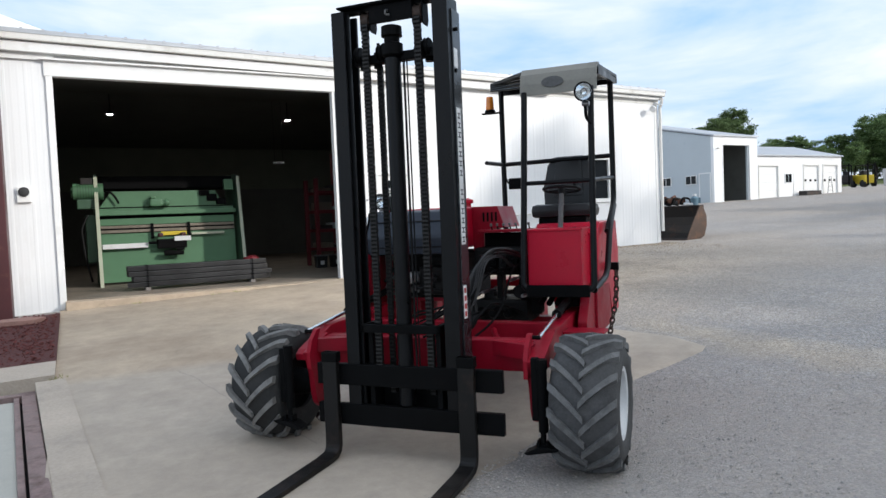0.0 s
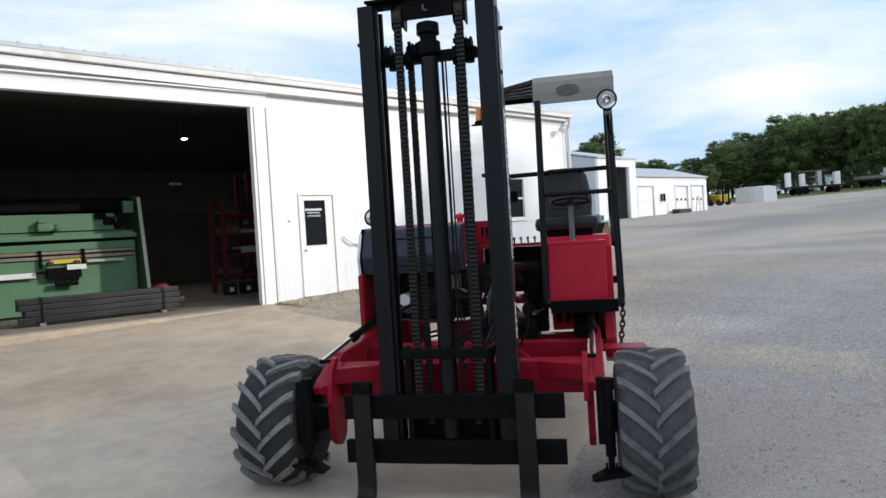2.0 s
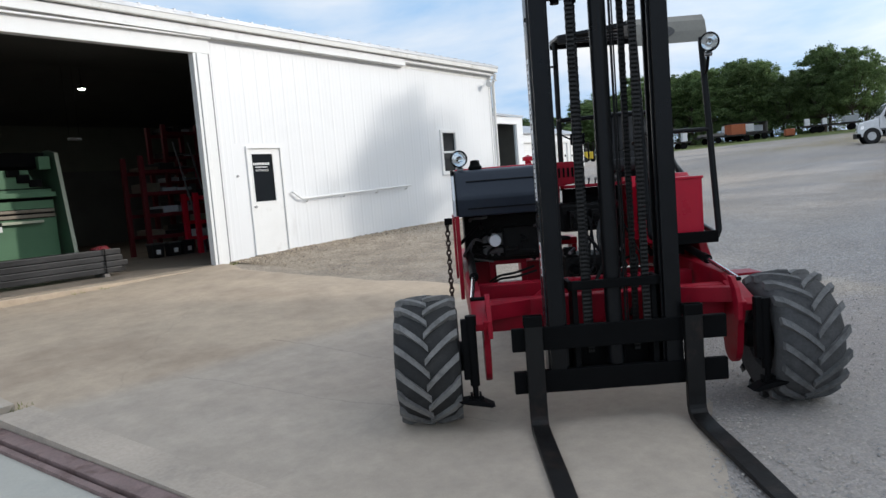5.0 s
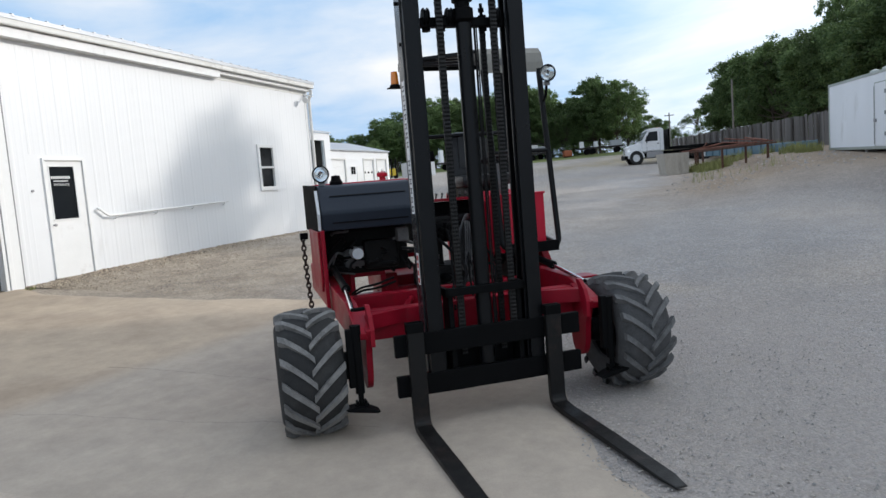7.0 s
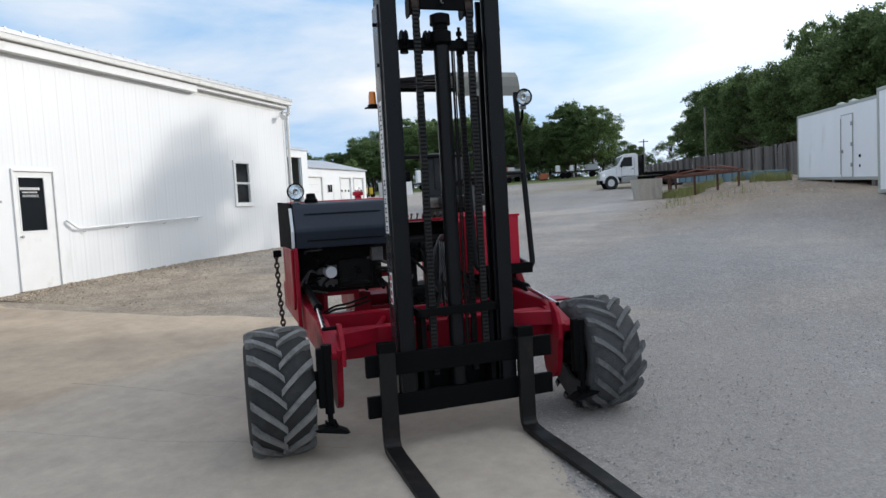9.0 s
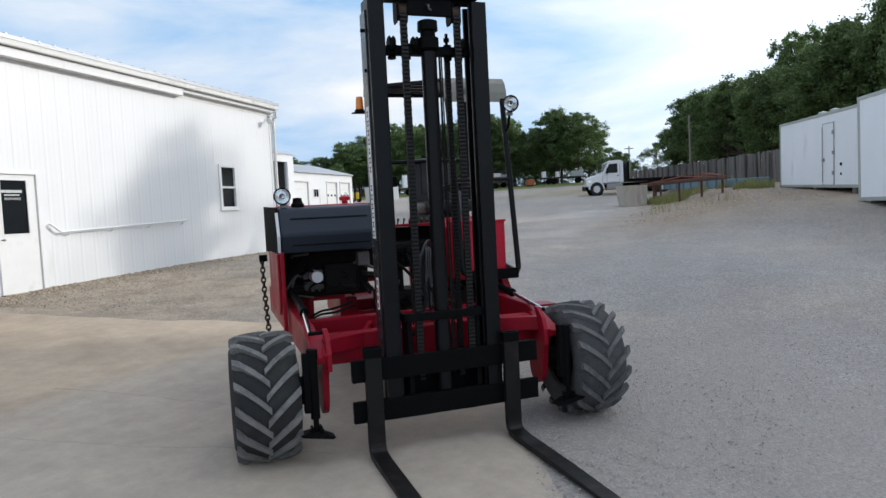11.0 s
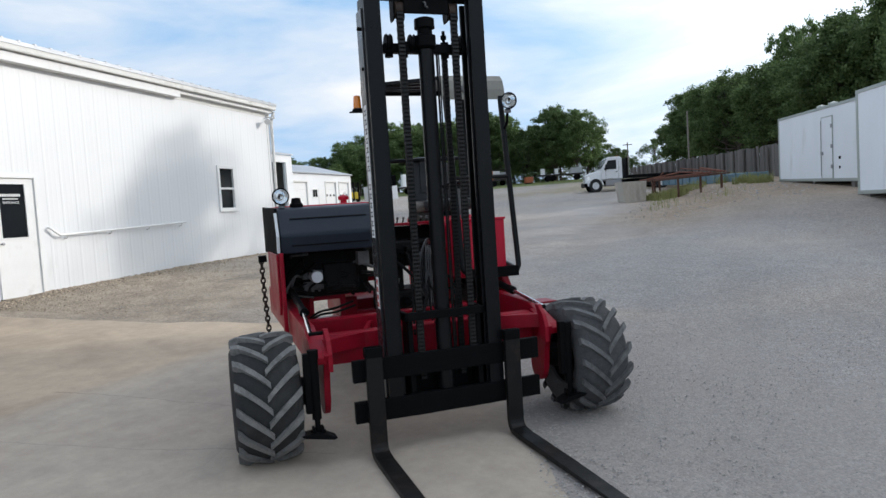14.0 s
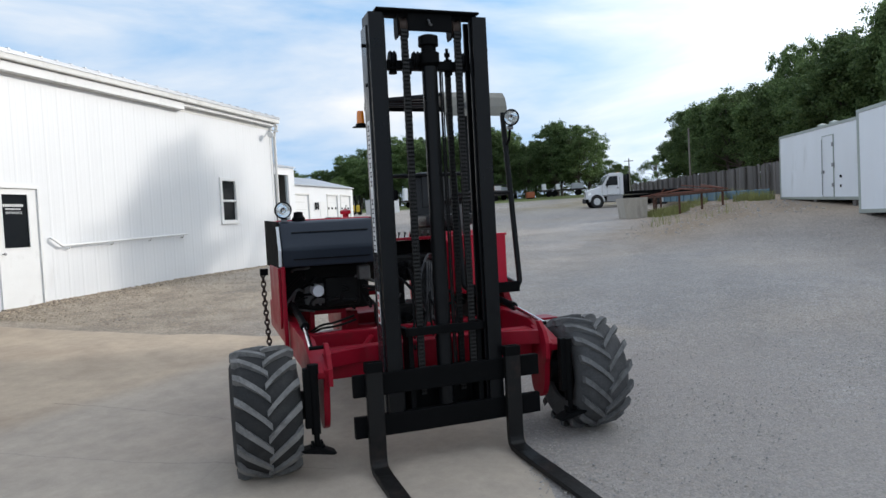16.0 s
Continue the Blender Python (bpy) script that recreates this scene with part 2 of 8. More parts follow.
PRESSG = mat("press_green", (0.080, 0.185, 0.098), 0.5, vary=0.15, scale=2, dirt=(0.07, 0.13, 0.08), dirt_amt=0.2, dscale=2)
PRESSGD = mat("press_dark_green", (0.05, 0.11, 0.065), 0.5, vary=0.2, scale=3)
CREAM = mat("cream_edge", (0.42, 0.45, 0.34), 0.5, vary=0.1)
DIE = mat("tool_steel", (0.22, 0.19, 0.15), 0.45, metal=0.5, vary=0.25, scale=10)
YELLOW = mat("yellow_paint", (0.62, 0.46, 0.03), 0.5, vary=0.1)
TUBE = mat("mill_steel_tube", (0.020, 0.020, 0.021), 0.42, metal=0.4, vary=0.4, scale=6, spread=0.45, stretch=(0.25, 1, 1), dirt=(0.05, 0.045, 0.04), dirt_amt=0.15, dscale=5)
RACKRED = mat("rack_red", (0.12, 0.005, 0.010), 0.6, vary=0.15, scale=3, dirt=(0.1, 0.03, 0.03), dirt_amt=0.2)
TUB = mat("black_tub", (0.01, 0.01, 0.011), 0.5, vary=0.2)
PANEDARK = mat("dark_window_glass", (0.010, 0.012, 0.014), 0.10, vary=0.1, spec=0.2)
LEDM = glow_mat("led_lamp", (1.0, 0.98, 0.94), 120.0)
BARK = mat("bark", (0.075, 0.06, 0.048), 0.95, vary=0.4, scale=6, bump=0.6, bscale=18, stretch=(1, 1, 0.25))
TRUCKW = mat("truck_white", (0.74, 0.75, 0.76), 0.3, vary=0.04, coat=0.3)
BOXW = mat("box_body_white", (0.84, 0.86, 0.89), 0.42, vary=0.05, scale=1, dirt=(0.5, 0.5, 0.48), dirt_amt=0.12, dscale=1.2, stretch=(1, 1, 0.3))
BOXTRIM = mat("aluminium_trim", (0.42, 0.45, 0.42), 0.45, metal=0.6, vary=0.1)
SIDEBLK = mat("glossy_black_plate", (0.016, 0.018, 0.021), 0.3, vary=0.2, scale=4, dirt=(0.04, 0.04, 0.04), dirt_amt=0.15, dscale=5, spec=0.5)
MATTBLACK = mat("matt_black_paint", (0.006, 0.006, 0.0065), 0.85, vary=0.3, scale=6, dirt=(0.02, 0.018, 0.017), dirt_amt=0.2, dscale=5, spec=0.06)
OLDWOOD = mat("grey_weathered_wood", (0.135, 0.122, 0.112), 0.9, vary=0.25, scale=3, bump=0.4, bscale=25, stretch=(1, 1, 0.12), spread=0.3)
RUSTBEAM = mat("red_rusted_beam", (0.19, 0.075, 0.05), 0.85, metal=0.1, vary=0.4, scale=5, bump=0.3)
RUST = mat("rusted_steel", (0.11, 0.052, 0.035), 0.85, metal=0.2, vary=0.4, scale=6, bump=0.3)
BLUEP = mat("faded_blue_paint", (0.10, 0.18, 0.23), 0.6, vary=0.2, scale=2, dirt=(0.2, 0.17, 0.14), dirt_amt=0.2)
ORANGE = mat("orange_paint", (0.36, 0.10, 0.04), 0.5, vary=0.15)
CHEEKM = mat("cheek_steel", (0.085, 0.055, 0.042), 0.65, metal=0.3, vary=0.3, scale=5, dirt=(0.17, 0.09, 0.055), dirt_amt=0.45, dscale=4)
BUCKETM = mat("bucket_steel", (0.03, 0.028, 0.028), 0.6, metal=0.4, vary=0.3, scale=4, dirt=(0.11, 0.055, 0.035), dirt_amt=0.3, dscale=3)
SHEET = mat("grey_sheet_goods", (0.36, 0.38, 0.40), 0.5, vary=0.12, scale=1.5, spread=0.25)
WEED = mat("weeds", (0.24, 0.25, 0.09), 0.9, vary=0.4, scale=8)
POLEM = mat("utility_pole_wood", (0.20, 0.18, 0.16), 0.95, vary=0.2)


# ---- mesh helpers ----
def part(name, bm, material, parent=None, label="", smooth=False):
    """Links a bmesh as one mesh object, under a thing or a part."""
    me = bpy.data.meshes.new(name)
    if bm.faces and bm.verts:
        bmesh.ops.recalc_face_normals(bm, faces=bm.faces[:])
    bm.to_mesh(me)
    bm.free()
    for mt in (material if isinstance(material, (list, tuple)) else [material]):
        me.materials.append(mt)
    if smooth:
        me.polygons.foreach_set("use_smooth", [True] * len(me.polygons))
        me.set_sharp_from_angle(angle=radians(40))
    ob = new(name, me)
    if parent:
        ob.parent = parent
    if label:
        ob["label"] = label
    return ob


def empty(name, m=None):
    ob = new(name)
    ob.empty_display_size = 0.2
    if m is not None:
        ob.matrix_world = m
    return ob


def box(bm, x0, x1, y0, y1, z0, z1, bevel=0.0, m=None, mi=0):
    """A box between limits, with its edges rounded."""
    b2 = bmesh.new()
    r = bmesh.ops.create_cube(b2, size=1.0)
    bmesh.ops.scale(b2, vec=(abs(x1 - x0), abs(y1 - y0), abs(z1 - z0)), verts=b2.verts)
    if bevel:
        bmesh.ops.bevel(b2, geom=b2.edges[:], offset=bevel, segments=2, profile=0.6, affect="EDGES")
    bmesh.ops.translate(b2, vec=((x0 + x1) / 2, (y0 + y1) / 2, (z0 + z1) / 2), verts=b2.verts)
    join(bm, b2, m, mi)


def join(bm, b2, m=None, mi=0):
    """Adds the geometry of b2 to bm."""
    if m is not None:
        bmesh.ops.transform(b2, matrix=m, verts=b2.verts)
    vs = [bm.verts.new(v.co) for v in b2.verts]
    b2.verts.index_update()
    for f in b2.faces:
        try:
            nf = bm.faces.new([vs[v.index] for v in f.verts])
            nf.material_index = mi
        except ValueError:
            pass
    b2.free()


def boxes(*rows, bevel=0.0):
    bm = bmesh.new()
    for r in rows:
        box(bm, *r, bevel=bevel)
    return bm


def cyl(bm, p0, p1, r, n=16, r1=None, caps=True, mi=0):
    """A cylinder or cone from p0 to p1."""
    p0, p1 = Vector(p0), Vector(p1)
    r1 = r if r1 is None else r1
    q = (p1 - p0).to_track_quat("Z", "Y")
    a = [bm.verts.new(p0 + q @ Vector((r * math.cos(2 * math.pi * i / n), r * math.sin(2 * math.pi * i / n), 0))) for i in range(n)]
    b = [bm.verts.new(p1 + q @ Vector((r1 * math.cos(2 * math.pi * i / n), r1 * math.sin(2 * math.pi * i / n), 0))) for i in range(n)]
    for i in range(n):
        f = bm.faces.new((a[i], a[(i + 1) % n], b[(i + 1) % n], b[i]))
        f.material_index = mi
    if caps:
        bm.faces.new(a[::-1]).material_index = mi
        bm.faces.new(b).material_index = mi


def tube(bm, pts, r, n=10, closed=False, mi=0):
    """A round bar swept along points."""
    pts = [Vector(p) for p in pts]
    rings, up = [], None
    k = len(pts)
    for i, p in enumerate(pts):
        if closed:
            d = pts[(i + 1) % k] - pts[i - 1]
        else:
            d = pts[min(i + 1, k - 1)] - pts[max(i - 1, 0)]
        d.normalize()
        if up is None:
            up = Vector((0, 0, 1)) if abs(d.z) < 0.9 else Vector((1, 0, 0))
        s = d.cross(up).normalized()
        up = s.cross(d).normalized()
        rings.append([bm.verts.new(p + r * (math.cos(2 * math.pi * j / n) * s + math.sin(2 * math.pi * j / n) * up)) for j in range(n)])
    for i in range(k if closed else k - 1):
        a, b = rings[i], rings[(i + 1) % k]
        for j in range(n):
            bm.faces.new((a[j], a[(j + 1) % n], b[(j + 1) % n], b[j])).material_index = mi
    if not closed:
        bm.faces.new(rings[0][::-1]).material_index = mi
        bm.faces.new(rings[-1]).material_index = mi


def bend(pts, rad=0.05, steps=5):
    """Points of a path with its inner corners rounded."""
    pts = [Vector(p) for p in pts]
    out = [pts[0]]
    for a, b, c in zip(pts, pts[1:], pts[2:]):
        u, v = (a - b), (c - b)
        k = min(rad, u.length * 0.45, v.length * 0.45)
        p0, p1 = b + u.normalized() * k, b + v.normalized() * k
        for i in range(steps + 1):
            t = i / steps
            out.append((1 - t) ** 2 * p0 + 2 * t * (1 - t) * b + t * t * p1)
    out.append(pts[-1])
    return out


def prism(bm, poly, axis, lo, hi, mi=0, bevel=0.0):
    """A plate with a polygon outline, given in the two other axes, from lo to hi along axis."""
    b2 = bmesh.new()
    def at(p, w):
        return {"x": (w, p[0], p[1]), "y": (p[0], w, p[1]), "z": (p[0], p[1], w)}[axis]
    a = [b2.verts.new(at(p, lo)) for p in poly]
    b = [b2.verts.new(at(p, hi)) for p in poly]
    k = len(poly)
    b2.faces.new(a)
    b2.faces.new(b[::-1])
    for i in range(k):
        b2.faces.new((a[i], b[i], b[(i + 1) % k], a[(i + 1) % k]))
    if bevel:
        bmesh.ops.bevel(b2, geom=b2.edges[:], offset=bevel, segments=2, profile=0.6, affect="EDGES")
    join(bm, b2, None, mi)


def lathe(bm, prof, axis="x", n=32, at=(0, 0, 0), mi=0, closed=False, caps=True):
    """A turned shape: profile rows of (along, radius)."""
    rings = []
    for u, r in prof:
        ring = []
        for i in range(n):
            c, s = math.cos(2 * math.pi * i / n) * r, math.sin(2 * math.pi * i / n) * r
            v = {"x": (u, c, s), "y": (c, u, s), "z": (c, s, u)}[axis]
            ring.append(bm.verts.new(Vector(v) + Vector(at)))
        rings.append(ring)
    pairs = list(zip(rings, rings[1:])) + ([(rings[-1], rings[0])] if closed else [])
    for a, b in pairs:
        for i in range(n):
            bm.faces.new((a[i], a[(i + 1) % n], b[(i + 1) % n], b[i])).material_index = mi
    if caps and not closed:
        for ring, rr in ((rings[0], prof[0][1]), (rings[-1], prof[-1][1])):
            if rr > 1e-4:
                bm.faces.new(ring).material_index = mi


def thing(name, m, label, category, group="", kind=""):
    ob = empty(name, m)
    return tagged(ob, label, category, group, kind)


def structure(ob, label, category):
    return tagged(ob, label, category, kind="structure")


# ---- ground ----
SOUTH_X = [-60, -20, -12, -8, -4.3, -2.8, 2, 8.3, 15.6, 24, 38.4, 70.5, 103.6, 165, 410]
SOUTH_Z = [-0.9, -0.66, -0.60, -0.565, -0.500, -0.480, -0.285, 0.02, 0.37, 0.84, 1.59, 2.60, 4.6, 6.3, 8.4]
NORTH_X = [-60, -20, -6.5, -0.8, 1.0, 4.2, 8.5, 15.6, 38.3, 70.2, 103, 165, 410]
NORTH_Z = [-0.8, -0.4, -0.2, -0.02, 0.08, 0.18, 0.24, 0.39, 1.58, 2.72, 4.6, 6.4, 8.5]


FAR_NORTH_X = [-60, 0, 8.5, 15.6, 24, 30, 36.5, 50, 70.2, 103, 165, 410]
FAR_NORTH_Z = [-0.8, 0.0, 0.22, 0.80, 1.40, 1.57, 1.76, 2.15, 2.75, 4.6, 6.4, 8.5]


def smooth01(v):
    v = np.clip(v, 0, 1)
    return v * v * (3 - 2 * v)


def ground_z(x, y):
    """Height of the yard: it rises away to the east and up to the shop, with a bank in the south."""
    a, b = np.interp(x, SOUTH_X, SOUTH_Z), np.interp(x, NORTH_X, NORTH_Z)
    k = np.clip((y + 8.6) / 8.3, 0, 1)
    z = a * (1 - k) + b * k
    far = np.clip((y - 1.0) / 10.0, 0, 1)
    z = z * (1 - far) + np.interp(x, FAR_NORTH_X, FAR_NORTH_Z) * far
    bank = smooth01((-9.1 - y) / 4.2) * smooth01((x - 7.6) / 5.8) * 0.62
    return z + bank * (1 - 0.6 * smooth01((x - 34) / 25))


def ground_material():
    m = bpy.data.materials.new("gravel_yard")
    m.use_nodes = True
    n, l = m.node_tree.nodes, m.node_tree.links
    bs = n["Principled BSDF"]
    bs.inputs["Roughness"].default_value = 0.95
    bs.inputs["Specular IOR Level"].default_value = 0.2
    co = n.new("ShaderNodeTexCoord")
    vo = n.new("ShaderNodeTexVoronoi")
    vo.inputs["Scale"].default_value = 68.0
    l.new(co.outputs["Object"], vo.inputs["Vector"])
    vo2 = n.new("ShaderNodeTexVoronoi")
    vo2.inputs["Scale"].default_value = 24.0
    l.new(co.outputs["Object"], vo2.inputs["Vector"])
    big = n.new("ShaderNodeTexNoise")
    big.inputs["Scale"].default_value, big.inputs["Detail"].default_value = 0.16, 8.0
    l.new(co.outputs["Object"], big.inputs["Vector"])
    mid = n.new("ShaderNodeTexNoise")
    mid.inputs["Scale"].default_value, mid.inputs["Detail"].default_value, mid.inputs["Roughness"].default_value = 1.3, 9.0, 0.7
    l.new(co.outputs["Object"], mid.inputs["Vector"])
    # tyre-worn lanes, drawn out along x
    lane_m = n.new("ShaderNodeMapping")
    lane_m.inputs["Scale"].default_value = (0.05, 0.45, 1.0)
    lane_m.inputs["Rotation"].default_value = (0, 0, radians(-8))
    l.new(co.outputs["Object"], lane_m.inputs["Vector"])
    lane = n.new("ShaderNodeTexNoise")
    lane.inputs["Scale"].default_value, lane.inputs["Detail"].default_value = 1.0, 4.0
    l.new(lane_m.outputs["Vector"], lane.inputs["Vector"])

    def rng(src, a, b, c, d):
        r = n.new("ShaderNodeMapRange")
        for k, v in zip(("From Min", "From Max", "To Min", "To Max"), (a, b, c, d)):
            r.inputs[k].default_value = v
        l.new(src, r.inputs["Value"])
        return r.outputs[0]

    def mul(a, b):
        q = n.new("ShaderNodeMath")
        q.operation = "MULTIPLY"
        l.new(a, q.inputs[0])
        l.new(b, q.inputs[1])
        return q.outputs[0]

    def mix(fac, a, b):
        q = n.new("ShaderNodeMixRGB")
        l.new(fac, q.inputs["Fac"])
        for s, v in (("Color1", a), ("Color2", b)):
            if isinstance(v, tuple):
                q.inputs[s].default_value = (*v, 1)
            else:
                l.new(v, q.inputs[s])
        return q.outputs["Color"]

    sep = n.new("ShaderNodeSeparateColor")
    l.new(vo.outputs["Color"], sep.inputs["Color"])
    sep2 = n.new("ShaderNodeSeparateColor")
    l.new(vo2.outputs["Color"], sep2.inputs["Color"])
    tone = mul(mul(rng(sep.outputs[0], 0, 1, 0.68, 1.31), rng(mid.outputs["Fac"], 0.3, 0.7, 0.90, 1.09)), mul(rng(lane.outputs["Fac"], 0.35, 0.65, 0.91, 1.08), rng(sep2.outputs[1], 0, 1, 0.91, 1.09)))
    base = mix(rng(big.outputs["Fac"], 0.42, 0.62, 0, 1), (0.312, 0.297, 0.287), (0.362, 0.322, 0.285))
    base = mix(rng(sep.outputs[2], 0.45, 0.75, 0, 0.25), base, (0.325, 0.322, 0.325))
    base = mix(rng(sep2.outputs[2], 0.62, 0.9, 0, 0.22), base, (0.43, 0.36, 0.28))
    pos = n.new("ShaderNodeSeparateXYZ")
    l.new(co.outputs["Object"], pos.inputs["Vector"])

    def addn(src, noise_out, k):
        q = n.new("ShaderNodeMath")
        q.operation = "MULTIPLY_ADD"
        q.inputs[1].default_value = k
        l.new(noise_out, q.inputs[0])
        l.new(src, q.inputs[2])
        return q.outputs[0]

    # brown dirt beside the shop wall, and on the bank
    px, py = pos.outputs["X"], pos.outputs["Y"]
    near_wall = mul(rng(addn(py, mid.outputs["Fac"], 3.0), -5.6, -2.4, 0, 0.95), mul(rng(px, -2, -0.5, 0, 1), rng(px, 2.5, 9, 1, 0.15)))
    earth = mix(rng(mid.outputs["Fac"], 0.44, 0.60, 0, 1), (0.40, 0.335, 0.26), (0.26, 0.215, 0.17))
    base = mix(near_wall, base, earth)
    bank = mul(rng(addn(py, mid.outputs["Fac"], 3.0), -8.6, -5.6, 1, 0), mul(rng(px, 9, 15, 0, 0.95), rng(px, 60, 75, 1, 0)))
    base = mix(bank, base, (0.29, 0.225, 0.165))
    # dry grass and grass past the yard
    dry = mul(rng(addn(px, mid.outputs["Fac"], 16.0), 44, 56, 0, 1), mul(rng(addn(py, big.outputs["Fac"], 12.0), 12, 6, 0, 1), rng(mid.outputs["Fac"], 0.42, 0.58, 0, 0.9)))
    base = mix(dry, base, (0.30, 0.24, 0.12))
    far = n.new("ShaderNodeMath")
    far.operation = "MULTIPLY_ADD"
    far.inputs[1].default_value = 0.35
    l.new(py, far.inputs[0])
    l.new(px, far.inputs[2])
    green = rng(addn(far.outputs[0], mid.outputs["Fac"], 8.0), 88, 94, 0, 1)
    base = mix(green, base, (0.10, 0.125, 0.04))
    # trodden dust round the end of the slab
    dist = n.new("ShaderNodeVectorMath")
    dist.operation = "DISTANCE"
    dist.inputs[1].default_value = (-2.9, -10.2, -0.5)
    l.new(co.outputs["Object"], dist.inputs[0])
    off_rim = rng(addn(px, mid.outputs["Fac"], -1.6), -0.75, -0.30, 0, 1)
    off_rim = mul(off_rim, rng(addn(px, mid.outputs["Fac"], -1.6), -0.20, 0.35, 1, 0))
    off_rim = mul(off_rim, mul(rng(py, -10.6, -9.4, 0, 0.75), rng(py, -7.2, -6.4, 1, 0)))
    base = mix(off_rim, base, (0.43, 0.365, 0.29))
    dust = rng(addn(dist.outputs["Value"], mid.outputs["Fac"], 5.0), 4.2, 7.2, 0.55, 0)
    base = mix(dust, base, (0.355, 0.318, 0.288))
    one = n.new("ShaderNodeMath")
    one.operation = "SUBTRACT"
    one.inputs[0].default_value = 1.0
    l.new(tone, one.inputs[1])
    calm = n.new("ShaderNodeMath")
    calm.operation = "MULTIPLY_ADD"
    l.new(one.outputs[0], calm.inputs[0])
    l.new(dust, calm.inputs[1])
    l.new(tone, calm.inputs[2])
    tone = calm.outputs[0]
    sc = n.new("ShaderNodeVectorMath")
    sc.operation = "SCALE"
    l.new(base, sc.inputs[0])
    l.new(tone, sc.inputs["Scale"])
    l.new(sc.outputs["Vector"], bs.inputs["Base Color"])
    bp = n.new("ShaderNodeBump")
    bp.inputs["Strength"].default_value, bp.inputs["Distance"].default_value = 0.55, 0.012
    l.new(vo.outputs["Distance"], bp.inputs["Height"])
    bp.invert = True
    bp2 = n.new("ShaderNodeBump")
    bp2.inputs["Strength"].default_value, bp2.inputs["Distance"].default_value = 0.4, 0.05
    l.new(mid.outputs["Fac"], bp2.inputs["Height"])
    l.new(bp2.outputs["Normal"], bp.inputs["Normal"])
    l.new(bp.outputs["Normal"], bs.inputs["Normal"])
    return m


GRAVEL = ground_material()


def grid_mesh(name, xs, ys, zfun, material):
    X, Y = np.meshgrid(xs, ys)
    Z = zfun(X, Y)
    v = np.stack([X.ravel(), Y.ravel(), Z.ravel()], 1)
    nx = len(xs)
    f = [(j * nx + i, j * nx + i + 1, (j + 1) * nx + i + 1, (j + 1) * nx + i) for j in range(len(ys) - 1) for i in range(nx - 1)]
    me = bpy.data.meshes.new(name)
    me.from_pydata(v.tolist(), [], f)
    me.materials.append(material)
    me.polygons.foreach_set("use_smooth", [True] * len(me.polygons))
    return new(name, me)


def spaced(a, b, near, far, core):
    """Coordinates from a to b, close together within core and wider outside it."""
    out, v = [], a
    while v < b:
        out.append(v)
        d = 0 if core[0] <= v <= core[1] else min(abs(v - core[0]), abs(v - core[1]))
        v += near + (far - near) * min(1, d / 120)
    return np.array(out + [b])


gx = spaced(-300, 1200, 0.5, 40, (-14, 28))
gy = spaced(-700, 700, 0.5, 40, (-20, 2))


def yard(x, y):
    z = ground_z(x, y)
    # under the shop floor, the slab and the scale deck the earth lies lower
    z = np.where((x > -6.4) & (x < 8.1) & (y > 0.12), z - 0.5, z)
    z = np.where((x > -9.6) & (x < -5.7) & (y > -16.2) & (y < -5.0), z - 0.3, z)
    rough = np.array([noise.noise((a * 0.55, b * 0.55, 0.0)) for a, b in zip(np.ravel(x), np.ravel(y))]).reshape(np.shape(x))
    return z + 0.015 * rough * (np.hypot(x, y) < 60)


structure(grid_mesh("ground", gx, gy, yard, GRAVEL), "grey crushed stone yard rising away to the trees", "gravel yard")


